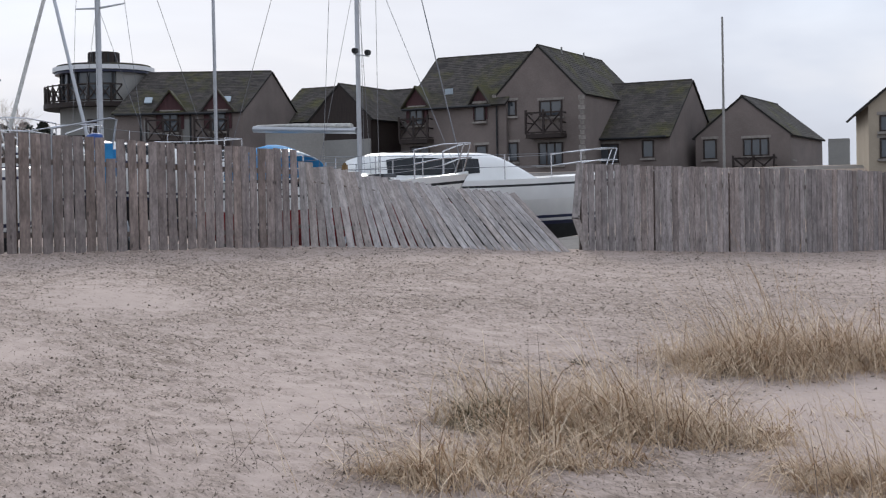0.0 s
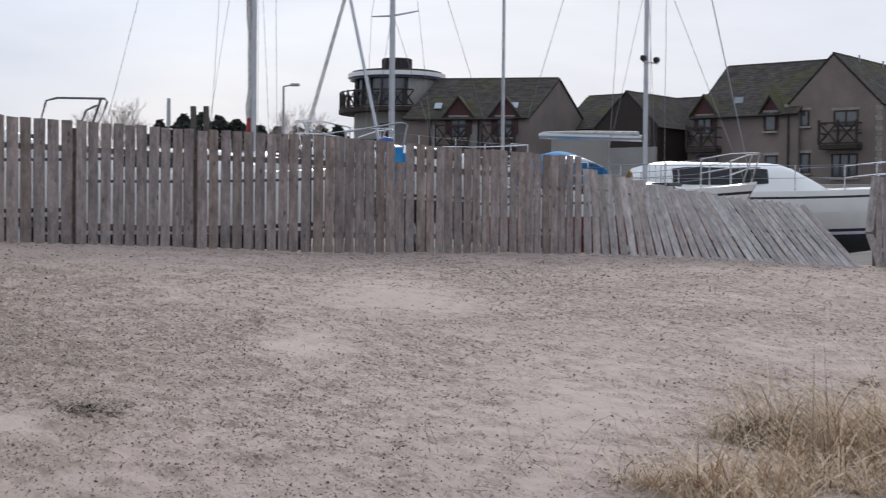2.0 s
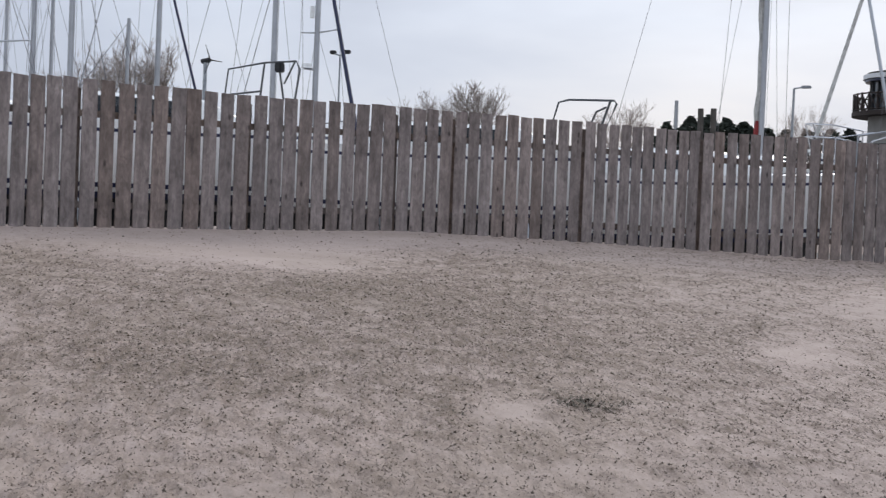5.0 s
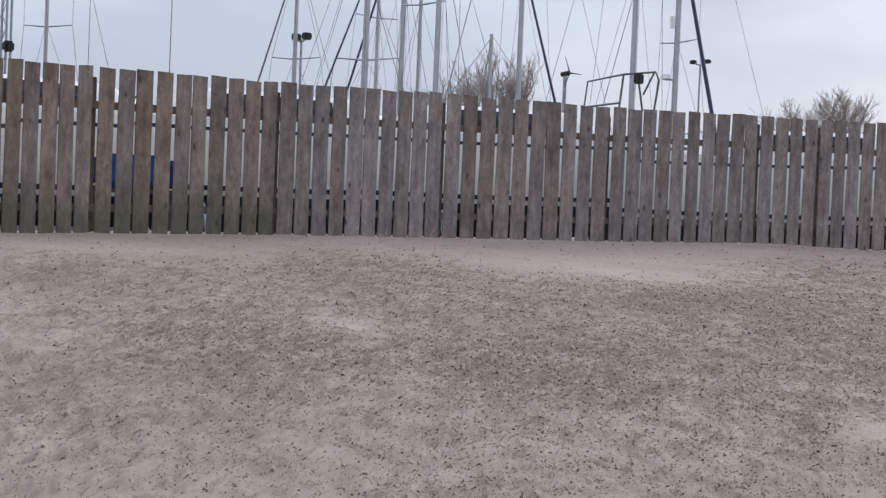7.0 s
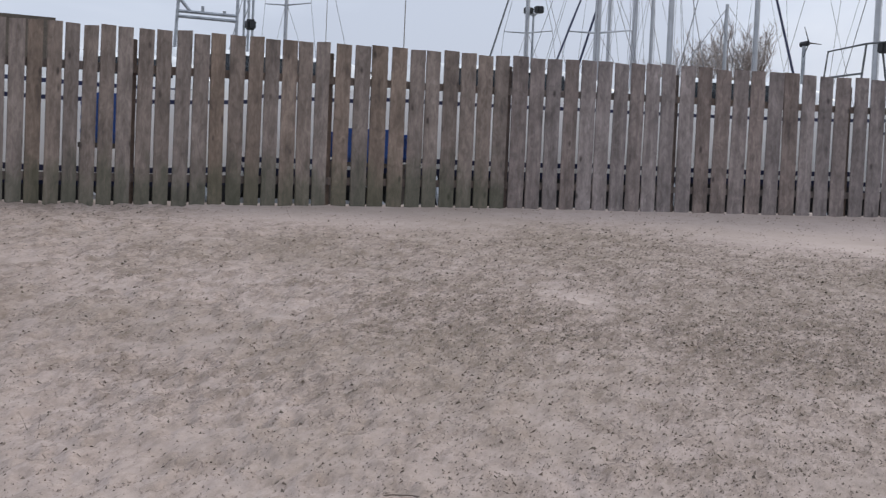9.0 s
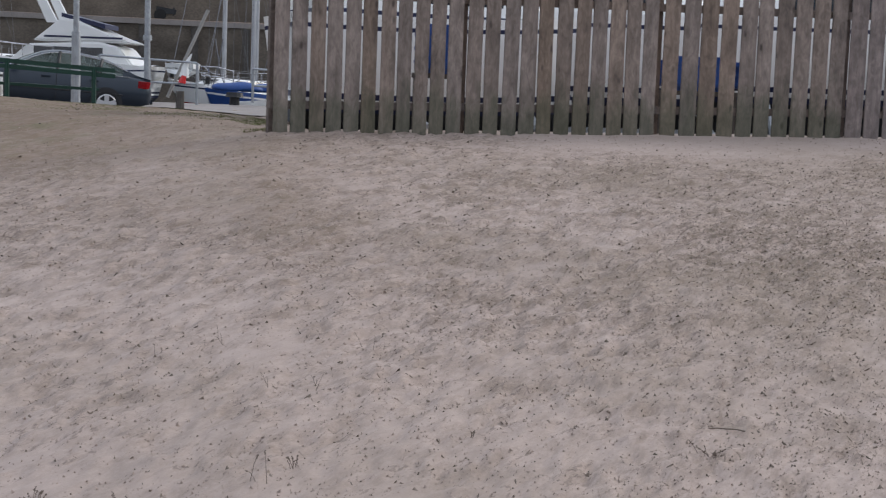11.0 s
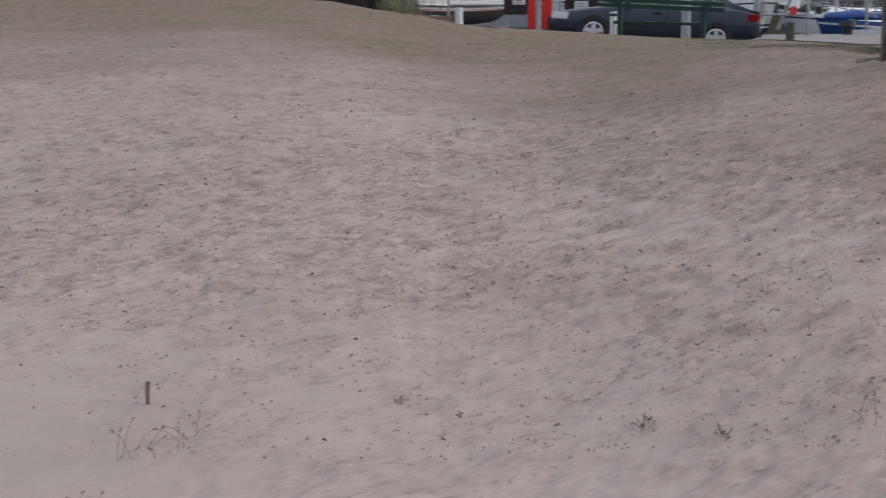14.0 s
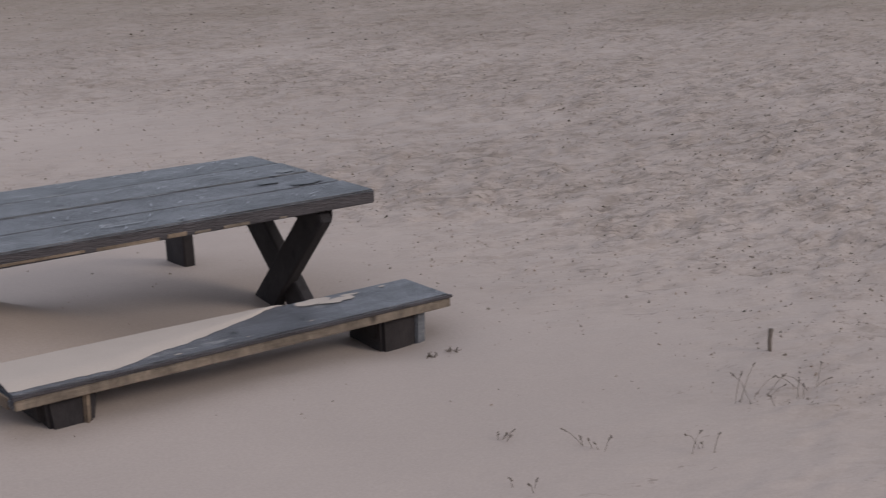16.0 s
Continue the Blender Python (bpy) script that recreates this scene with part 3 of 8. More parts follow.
def relief(x, y, lit, lawn, az):
    """Wind-carved lumps of sand, from hand-sized down to thumb-sized."""
    along, across = x * WIND[0] + y * WIND[1], x * WIND[1] - y * WIND[0]
    # drawn out down the wind
    v = Vector((along * 0.42, across, 0))
    h = 0.5 * noise.noise(v * 3.1) + 0.42 * noise.noise(v * 7.3) + 0.46 * noise.noise(v * 15.0) + 0.46 * noise.noise(v * 33.0)
    return h * (0.003 + (0.026 + 0.02 * smooth_step(42, 66, az)) * min(1.0, lit * 2.4)) * (1 - 0.6 * lawn)


G_AZ = np.arange(-20, 138, 0.2)
G_D = np.exp(np.arange(math.log(2.6), math.log(33.0), 0.0068))


def build_ground():
    azs = list(np.arange(-60, -20, 4.0)) + list(G_AZ) + list(np.arange(140, 300, 6.0))
    ds = [0.4, 0.8, 1.2, 1.6, 2.0, 2.3] + list(G_D) + [34.5, 36, 38, 39.19, 39.25, 45, 52, 60, 68, 73.95, 74.05, 80, 90, 110, 150, 250, 500, 1200, 3500]
    verts = [(0, 0, ground_z(0.01, 0.01))]
    cols = [(0.05, 0, 0)]
    for a in azs:
        sa, ca = math.sin(radians(a)), math.cos(radians(a))
        for d in ds:
            x, y = -sa * d, ca * d
            z = ground_z(x, y)
            col = cover_at(x, y) if d < 34 else turf_at(x, y)
            if d < 30:
                z += relief(x, y, col[0], col[2], a)
            verts.append((x, y, z))
            cols.append(col)
    n, k = len(ds), len(azs)
    faces = [(1 + i * n, 0, 1 + ((i + 1) % k) * n) for i in range(k)]
    for i in range(k):
        a0, a1 = 1 + i * n, 1 + ((i + 1) % k) * n
        faces += [(a1 + q, a1 + q + 1, a0 + q + 1, a0 + q) for q in range(n - 1)]
    me = bpy.data.meshes.new("ground")
    me.from_pydata(verts, [], faces)
    att = me.attributes.new("turf", "FLOAT_COLOR", "POINT")
    rgba = np.ones((len(cols), 4), dtype=np.float32)
    rgba[:, :3] = cols
    att.data.foreach_set("color", rgba.ravel())
    me.materials.append(M_SAND)
    me.polygons.foreach_set("use_smooth", [True] * len(me.polygons))
    me.update()
    if me.polygons[len(me.polygons) // 2].normal.z < 0:
        me.flip_normals()
    tagged(new("ground", me), "wind-blown sand over dead winter turf rising to a fence", "sand", kind="structure")
    # heights and cover over the part that the turf grows on, by bearing and distance
    i0, j0 = azs.index(G_AZ[0]), 6
    grid = np.array(verts[1:], dtype=np.float64).reshape(k, n, 3)[i0:i0 + len(G_AZ), j0:j0 + len(G_D), 2]
    cov = np.array(cols[1:], dtype=np.float64).reshape(k, n, 3)[i0:i0 + len(G_AZ), j0:j0 + len(G_D)]
    return grid, cov


GROUND_Z, GROUND_COVER = build_ground()


def yard_sheet():
    """The gravel hardstanding of the boat yard, laid over the ground, its dark colour standing in for shade under the
    boats.
    """
    verts, faces = [], []
    azs = np.arange(-30, 73.6, 1.0)
    for a in azs:
        dc, _e = lerp_table(CREST, a)
        for d in (dc + 3.4, dc + 4.6, dc + 8, dc + 14, 45, 52, 58, 64, 70, 76, 82, 100, 130):
            p = at(a, d, z=0)
            verts.append((p.x, p.y, ground_z(p.x, p.y) + 0.03))
    n = 13
    for i in range(len(azs) - 1):
        for k in range(n - 1):
            faces.append((i * n + k, i * n + k + 1, (i + 1) * n + k + 1, (i + 1) * n + k))
    me = bpy.data.meshes.new("yard")
    me.from_pydata(verts, [], faces)
    me.materials.append(M_YARD_SHADE)
    me.update()
    if me.polygons[0].normal.z < 0:
        me.flip_normals()
    tagged(new("yard", me), "gravel hardstanding of the boat yard, coloured dark for the shade under the boats", "ground", kind="structure")


yard_sheet()

# ---- houses across the yard ----
def gable_block(root, corner, u, v, length, depth, z0, eave, ridge, wall, along="u", roof=M_SLATE, over=0.25, courses=True):
    """Walls and a slated pitched roof. corner: front left; u runs right along the front, v back. along: the way of the ridge."""
    u, v = Vector((*u, 0)), Vector((*v, 0))
    if along == "u":
        a, b, la, lb = u, v, length, depth
    else:
        a, b, la, lb = v, u, depth, length
    o = Vector((corner.x, corner.y, 0))
    up = Vector((0, 0, 1))
    pts = [o + up * z0, o + b * lb + up * z0, o + b * lb + up * eave, o + b * lb / 2 + up * ridge, o + up * eave]
    bm = bmesh.new()
    prism(bm, [p - root.matrix_world.translation for p in pts], a * la)
    part("wall", bm, wall, root)
    t = root.matrix_world.translation
    for side in (0, 1):
        e = o + (b * lb if side else Vector()) + (b * over if side else -b * over) + up * (eave - over * (ridge - eave) / (lb / 2)) - a * over * 0.4
        r = o + b * lb / 2 + up * (ridge + 0.02) - a * over * 0.4
        run = a * (la + over * 0.8)
        nrm = (r - e).cross(run).normalized()
        if nrm.z < 0:
            nrm = -nrm
        bm = bmesh.new()
        prism(bm, [e - t, r - t, r - t + nrm * 0.1, e - t + nrm * 0.1], run)
        rp = part("roof", bm, M_TILEJOINT, root)
        # courses of slate: each laps the one below
        n = int((r - e).length / 0.21)
        rnd = random.Random(int(abs(corner.x) * 100) + side)
        verts, faces = [], []
        cols = max(3, int(la / 0.36))
        for i in range(n):
            q0, q1 = e.lerp(r, i / n), e.lerp(r, min(1, (i + 1.35) / n))
            for j in range(cols):
                f0, f1 = (j + (i % 2) * 0.5) / cols, (j + 0.965 + (i % 2) * 0.5) / cols
                if f0 >= 1:
                    continue
                f1 = min(1, f1)
                lift, lift2 = 0.116 + rnd.uniform(-0.004, 0.007), 0.103
                k = len(verts)
                for f in (f0, f1):
                    verts.append(q0 + run * f + nrm * lift - t)
                    verts.append(q0 + run * f + nrm * (lift - 0.016) - t)
                    verts.append(q1 + run * f + nrm * lift2 - t)
                faces += [(k, k + 3, k + 5, k + 2), (k, k + 1, k + 4, k + 3)]
        me = bpy.data.meshes.new("slate_cover")
        me.from_pydata([tuple(p) for p in verts], [], faces)
        me.materials.append(roof)
        ob = new("slate_cover", me)
        ob.parent = rp
        tagged(ob, kind="stuff")
    # a ridge capping
    part("ridge", new_tube([o + b * lb / 2 + up * (ridge + 0.1) - t, o + b * lb / 2 + up * (ridge + 0.1) + a * la - t], 0.1, 6), M_SLATE, root)


def frame_on(root, u, origin):
    """A helper frame on a wall: x along the wall, y out of it, z up."""
    u = Vector((*u, 0))
    out = Vector((u.y, -u.x, 0))
    m = Matrix(((u.x, -out.x, 0, 0), (u.y, -out.y, 0, 0), (0, 0, 1, 0), (0, 0, 0, 1)))
    m.translation = origin - root.matrix_world.translation
    return m


def window(root, m, x, z, w, h, panes=2, mat=M_BROWN, curtain=False):
    fr = bmesh.new()
    t = 0.09
    # one mitred frame
    loops = [[fr.verts.new(m @ Vector((cx, cy, cz))) for cx, cz in ((x + i_, z + i_), (x + w - i_, z + i_), (x + w - i_, z + h - i_), (x + i_, z + h - i_))] for i_, cy in ((0, 0.05), (0, -0.06), (t, -0.06), (t, 0.05))]
    for a_, c_ in zip(loops, loops[1:] + loops[:1]):
        for k in range(4):
            fr.faces.new((a_[k], a_[(k + 1) % 4], c_[(k + 1) % 4], c_[k]))
    bmesh.ops.recalc_face_normals(fr, faces=fr.faces)
    win = part("window", fr, mat, root)
    for i in range(1, panes):
        c = x + w * i / panes
        part("mullion", new_box((c - t / 2, -0.055, z + t), (c + t / 2, 0.05, z + h - t), 0, m), mat, win)
    for i in range(panes):
        a, c = x + w * i / panes + t / 2, x + w * (i + 1) / panes - t / 2
        part("pane", new_box((a, -0.02, z + t / 2), (c, 0.0, z + h - t / 2), 0, m), M_PANE, win)
    part("sill", new_box((x - 0.1, -0.16, z - 0.12), (x + w + 0.1, 0.02, z), 0, m), M_STONE, win)
    part("lintel", new_box((x - 0.12, -0.03, z + h), (x + w + 0.12, 0.03, z + h + 0.16), 0, m), M_STONE, win)
    return win


def balcony(root, m, x, z, w, h, deep=0.9):
    """A dark timber balcony with crossed braces."""
    b = part("balcony", new_box((x, -deep, z - 0.25), (x + w, 0.05, z), 0, m), M_BROWN, root)
    for zz in (0.08, h - 0.08):
        part("rail", new_box((x, -deep, z + zz - 0.05), (x + w, -deep + 0.08, z + zz + 0.05), 0, m), M_BROWN, b)
    n = max(2, round(w / 1.05))
    for i in range(n + 1):
        c = x + w * i / n
        part("post", new_box((c - 0.06, -deep - 0.01, z), (c + 0.06, -deep + 0.1, z + h + 0.1), 0, m), M_BROWN, b)
    for i in range(n):
        a, c = x + w * i / n, x + w * (i + 1) / n
        for z0, z1 in ((0.05, h - 0.05), (h - 0.05, 0.05)):
            part("brace", new_tube([m @ Vector((a, -deep + 0.04, z + z0)), m @ Vector((c, -deep + 0.04, z + z1))], 0.05, 4), M_BROWN, b)
    for side in (x + 0.05, x + w - 0.05):
        for zz in (0.1, h * 0.5, h - 0.08):
            part("side_rail", new_tube([m @ Vector((side, -deep, z + zz)), m @ Vector((side, 0, z + zz))], 0.045, 4), M_BROWN, b)
    return b


def dormer(root, m, x, z, w, h, rise):
    """A maroon gabled dormer with its own little roof."""
    bm = bmesh.new()
    prism(bm, [m @ Vector(p) for p in ((x, -0.1, z), (x + w, -0.1, z), (x + w, -0.1, z + h), (x + w / 2, -0.1, z + h + rise), (x, -0.1, z + h))], (m.to_3x3() @ Vector((0, 2.2, 0))))
    d = part("dormer", bm, M_MAROON, root)
    bm = bmesh.new()
    for s in (-1, 1):
        e = Vector((x + w / 2 + s * (w / 2 + 0.25), -0.35, z + h - 0.25 * rise / (w / 2)))
        r = Vector((x + w / 2, -0.35, z + h + rise + 0.04))
        prism(bm, [m @ p for p in (e, r, r + Vector((0, 0, 0.12)), e + Vector((0, 0, 0.12)))], m.to_3x3() @ Vector((0, 2.6, 0)))
    part("dormer_roof", bm, M_SLATE, d)


def quoins(root, m, x, z0, z1):
    i, z = 0, z0
    share = []
    for w in (0.42, 0.26):
        bm = new_box((-w / 2, -0.05, 0), (w / 2, 0.05, 0.27), 0.012)
        me = bpy.data.meshes.new("quoin")
        bm.to_mesh(me)
        bm.free()
        me.materials.append(M_STONE)
        share.append(me)
    while z < z1:
        q = new("quoin", share[i % 2])
        q.parent = root
        q.matrix_basis = m @ Matrix.Translation((x, 0, z))
        z += 0.3
        i += 1


def turn(deg):
    a = radians(deg)
    return (math.cos(a), -math.sin(a)), (math.sin(a), math.cos(a))


U, V = turn(27)
# the tall gabled house in the middle
c0 = at(1.36, 91, z=0)
house = thing("house", Matrix.Translation(at(-3, 92, z=3.9)), "grey-brown harled house with mossy slate roofs and timber balconies", "house", "harbour houses")
gable_block(house, c0, U, V, 6.9, 9.0, 3.4, 8.45, 11.85, M_RENDER)
g0 = at(-2.15, 88.6, z=0)
gable_block(house, g0, U, V, 5.85, 11.0, 3.4, 8.75, 11.72, M_RENDER, along="v", over=0.1)
w0 = at(-5.55, 89.5, z=0)
gable_block(house, w0, U, V, 5.75, 9.4, 3.4, 6.2, 9.75, M_RENDER)
fm = frame_on(house, U, Vector((g0.x, g0.y, 0)))
window(house, fm, 0.75, 7.6, 0.72, 0.95, 1)
window(house, fm, 3.0, 7.45, 1.5, 1.0, 2)
balcony(house, fm, 2.45, 6.4, 2.3, 1.35)
window(house, fm, 0.75, 4.8, 0.8, 1.2, 1)
window(house, fm, 2.9, 4.5, 1.6, 1.4, 3)
quoins(house, fm, 0.0, 3.6, 8.8)
quoins(house, fm, 5.75, 3.6, 8.6)
fw = frame_on(house, U, Vector((w0.x, w0.y, 0)))
window(house, fw, 0.6, 4.6, 1.9, 1.2, 3)
window(house, fw, 4.0, 4.85, 0.75, 1.1, 1)
fl = frame_on(house, U, Vector((c0.x, c0.y, 0)))
dormer(house, fl, 0.0, 7.5, 1.5, 1.2, 0.95)
window(house, fl @ Matrix.Translation((0, -0.12, 0)), 0.25, 7.3, 1.0, 1.1, 2)
balcony(house, fl, -0.1, 6.4, 2.0, 1.35)
window(house, fl, 0.2, 4.6, 1.4, 1.4, 2)
dormer(house, fl, 4.7, 7.5, 0.95, 1.2, 0.7)
window(house, fl @ Matrix.Translation((0, -0.12, 0)), 4.8, 7.35, 0.75, 1.1, 1)
window(house, fl, 4.8, 4.7, 0.8, 1.2, 1)
part("rooflight", new_box((2.3, 0.3, 9.05), (2.85, 0.36, 9.6), 0, fl @ pose(0, 0.55, 0, 0, 0, 0)), M_CLEAR, house)
for x, y in ((1.0, 3.2), (2.6, 7.0)):
    part("flue", new_tube([Vector((g0.x, g0.y, 0)) - house.matrix_world.translation + Vector((*U, 0)) * 3.2 + Vector((*V, 0)) * y + Vector((0, 0, 11.2)), Vector((g0.x, g0.y, 0)) - house.matrix_world.translation + Vector((*U, 0)) * 3.2 + Vector((*V, 0)) * y + Vector((0, 0, 12.0))], 0.06, 6), M_TOWER, house)
part("downpipe", new_tube([fl @ Vector((6.3, -0.08, 3.5)), fl @ Vector((6.3, -0.08, 8.3))], 0.06, 6), M_BLACK, house)
for ob in (house,):
    part("gutter", new_tube([fl @ Vector((-0.2, -0.32, 8.3)), fl @ Vector((6.0, -0.32, 8.3))], 0.08, 6), M_BLACK, ob)
    part("gutter", new_tube([fw @ Vector((-0.1, -0.32, 6.1)), fw @ Vector((5.6, -0.32, 6.1))], 0.08, 6), M_BLACK, ob)

# the lower house with the front gable, and the link beside it
house3 = thing("house", Matrix.Translation(at(-12, 92, z=3.9)), "low grey-brown harled house with a front gable and slate roof", "house", "harbour houses")
h0 = at(-10.05, 90.5, z=0)
gable_block(house3, h0, U, V, 5.9, 8.8, 3.4, 6.1, 8.45, M_RENDER, along="v", over=0.15)
k0 = at(-9.2, 94, z=0)
gable_block(house3, k0, U, V, 3.4, 6.5, 3.4, 6.1, 8.1, M_RENDER, over=0.1)
f3 = frame_on(house3, U, Vector((h0.x, h0.y, 0)))
window(house3, f3, 3.0, 4.85, 1.6, 1.1, 3)
window(house3, f3, 0.5, 4.75, 0.85, 1.25, 1)
balcony(house3, f3, 2.6, 3.7, 2.5, 1.1)
fs = frame_on(house3, V, Vector((h0.x, h0.y, 0)) + Vector((*U, 0)) * 5.75)
window(house3, fs, 0.6, 4.6, 0.9, 1.2, 1)

# the cream house at the edge
house4 = thing("house", Matrix.Translation(at(-19, 75, z=3.4)), "cream harled house with a dark slate roof beside the yard", "house", "harbour houses")
y0 = at(-16.6, 72, z=0)
gable_block(house4, y0, *turn(12), 7.5, 8.0, 2.8, 6.5, 9.6, M_CREAM, along="v", over=0.45)
f4 = frame_on(house4, turn(12)[0], Vector((y0.x, y0.y, 0)))
window(house4, f4, 0.5, 3.9, 0.7, 1.0, 1)
window(house4, f4, 0.5, 5.2, 0.7, 0.8, 1)
shed2 = part("shed", new_box((-0.62, 0, 0), (0.62, 2, 2.3), 0.03), M_TOWER)
shed2.matrix_world = Matrix.Translation(at(-15.5, 88, z=3.4)) @ pose(0, 0, 0, 0, 0, -15.5)
tagged(shed2, "small pale grey shed between the houses", "shed")

# the terrace with the round lookout tower
t0, t1, t2 = at(12.8, 93.2, z=0), at(7.87, 92, z=0), at(5.64, 99.5, z=0)
UH, VH = (t1 - t0).normalized().to_2d(), (t2 - t1).normalized().to_2d()
house1 = thing("house", Matrix.Translation(at(9, 93, z=3.9)), "harled terrace with a mossy slate roof, dormers and brown balconies", "house", "harbour houses")
gable_block(house1, t0, UH, VH, (t1 - t0).length, (t2 - t1).length, 3.4, 8.5, 11.25, M_RENDER)
f1 = frame_on(house1, UH, Vector((t0.x, t0.y, 0)))
for x in (2.6, 5.6):
    dormer(house1, f1, x, 7.4, 1.75, 1.25, 1.1)
    window(house1, f1 @ Matrix.Translation((0, -0.12, 0)), x + 0.35, 7.2, 1.05, 1.25, 2)
    balcony(house1, f1, x - 0.5, 6.55, 2.1, 1.45)
    part("door", new_box((x + 0.3, -0.04, 4.2), (x + 1.5, 0.04, 6.1), 0.01, f1), M_PANE, house1)
for x in (1.6, 4.75, 6.9):
    part("downpipe", new_tube([f1 @ Vector((x - 0.0, -0.08, 3.5)), f1 @ Vector((x, -0.08, 8.4))], 0.06, 6), M_BLACK, house1)
for x in (1.75, 6.75):
    bm = bmesh.new()
    prism(bm, [f1 @ Vector((x + sx, y_, 8.74 + 0.73 * y_)) for sx, y_ in ((0, 0.5), (0.48, 0.5), (0.48, 1.0), (0, 1.0))], (0, 0, 0.06))
    part("rooflight", bm, M_CLEAR, house1)
part("gutter", new_tube([f1 @ Vector((0, -0.34, 8.35)), f1 @ Vector((7.0, -0.34, 8.35))], 0.08, 6), M_BLACK, house1)
part("bay_panel", new_box((1.8, -0.05, 3.6), (2.1, 0.02, 8.0), 0, f1), M_TOWER, house1)
part("bay_panel", new_box((4.25, -0.05, 3.6), (4.7, 0.02, 8.0), 0, f1), M_TOWER, house1)


def ring(bm, z0, z1, r0, r1, n=40, a0=0.0, a1=2 * math.pi):
    """A closed cylinder wall with thickness, or a part of one."""
    full = a1 - a0 > 6.28
    k = n if full else n + 1
    cols = []
    for i in range(k):
        a = a0 + (a1 - a0) * i / n
        c, s = math.cos(a), math.sin(a)
        cols.append([bm.verts.new((c * r, s * r, z)) for r, z in ((r0, z0), (r1, z0), (r1, z1), (r0, z1))])
    for i in range(n):
        a, c = cols[i], cols[(i + 1) % k]
        for j in range(4):
            bm.faces.new((a[j], a[(j + 1) % 4], c[(j + 1) % 4], c[j]))
    if not full:
        bm.faces.new(cols[0])
        bm.faces.new(cols[-1][::-1])
    bmesh.ops.recalc_face_normals(bm, faces=bm.faces)
    return bm


tower = thing("lookout_tower", Matrix.Translation(at(13.18, 98.5, z=3.4)) @ Matrix.Diagonal((1.06, 1.06, 1.06, 1)), "round grey harled lookout tower with a glazed top", "tower")
tz = 3.4
part("wall", ring(bmesh.new(), 0, 5.75, 0.2, 2.75), M_TOWER, tower)
gl = part("glazing", ring(bmesh.new(), 5.75, 7.55, 0.2, 2.6), M_PANE, tower, "tall wrap-around windows")
for i in range(22):
    a = i * 2 * math.pi / 22
    part("mullion", new_box((2.55, -0.05, 5.75), (2.72, 0.05, 7.55), 0, pose(0, 0, 0, 0, 0, math.degrees(a))), M_BLACK, gl)
part("transom", ring(bmesh.new(), 6.75, 6.85, 2.55, 2.7), M_BLACK, gl)
part("wall_panel", ring(bmesh.new(), 5.7, 7.6, 2.3, 2.8, 16, radians(-62), radians(60)), M_TOWER, tower)
part("roof", ring(bmesh.new(), 7.66, 7.93, 0.05, 3.15), M_SIGN, tower, "pale flat roof rim")
part("fascia", ring(bmesh.new(), 7.5, 7.66, 0.05, 3.02), M_NAVY, tower)
part("roof_top", ring(bmesh.new(), 7.95, 8.07, 0.05, 2.9), M_SLATE, tower)
drum = part("roof_drum", ring(bmesh.new(), 8.07, 8.95, 0.02, 0.95, 24), M_BROWN, tower)
for i in range(12):
    part("louvre", new_box((0.94, -0.05, 8.1), (1.0, 0.05, 8.9), 0, pose(0, 0, 0, 0, 0, i * 30)), M_BLACK, drum)
bal = part("balcony", ring(bmesh.new(), 5.35, 5.62, 2.7, 3.75, 24, radians(140), radians(300)), M_BROWN, tower)
for i in range(15):
    a, c = radians(140 + i * 160 / 15), radians(140 + (i + 1) * 160 / 15)
    p, q = Vector((math.cos(a) * 3.65, math.sin(a) * 3.65, 0)), Vector((math.cos(c) * 3.65, math.sin(c) * 3.65, 0))
    up = Vector((0, 0, 1))
    part("post", new_tube([p + up * 5.6, p + up * 6.75], 0.06, 4), M_BROWN, bal)
    for z0, z1 in ((5.75, 6.65), (6.65, 5.75), (6.68, 6.68), (5.72, 5.72)):
        part("brace", new_tube([p + up * z0, q + up * z1], 0.045, 4), M_BROWN, bal)
part("door", new_box((-0.45, -2.84, 2.9), (0.45, -2.7, 4.6), 0.01), M_BROWN, tower)
part("lower_balcony", ring(bmesh.new(), 2.1, 3.6, 2.7, 3.5, 18, radians(150), radians(260)), M_BROWN, tower)

# the sheds and roofs between the two
mid = thing("house", Matrix.Translation(at(4, 95, z=3.9)), "low range with a dark timber gable and slate roof", "house", "harbour houses")
m0 = at(5.25, 94, z=0)
gable_block(mid, m0, U, V, 4.6, 7, 3.4, 7.9, 10.1, M_BROWN, along="v", over=0.15)
m1 = at(6.6, 99, z=0)
gable_block(mid, m1, U, V, 4.6, 7, 3.4, 8.2, 10.6, M_RENDER)
m2 = at(3.6, 97, z=0)
gable_block(mid, m2, U, V, 5.6, 7, 3.4, 7.6, 10.2, M_RENDER)
part("garage_wall", new_box((0, -0.1, 3.4), (4.6, 0.05, 6.6), 0, frame_on(mid, U, Vector((m0.x, m0.y, 0)))), M_TOWER, mid)
cont = part("storage_container", new_box((0, 0, 0), (2.4, 2.4, 2.5), 0.04), M_TOWER)
for i in range(11):
    part("rib", new_box((0.1 + i * 0.21, -0.03, 0.15), (0.2 + i * 0.21, 0.01, 2.35)), M_TOWER, cont)
cp = at(7.0, 60, z=0)
cont.matrix_world = Matrix.Translation((cp.x, cp.y, 1.5 + 0.0646 * 60 - 2.5)) @ pose(0, 0, 0, 0, 0, 4)
tagged(cont, "pale grey ribbed storage container in the boat yard", "container")
blk = part("concrete_block_base", new_box((-0.1, -0.1, -1.6), (2.5, 2.5, 0), 0.05), M_CONCRETE)
blk.matrix_world = cont.matrix_world.copy()
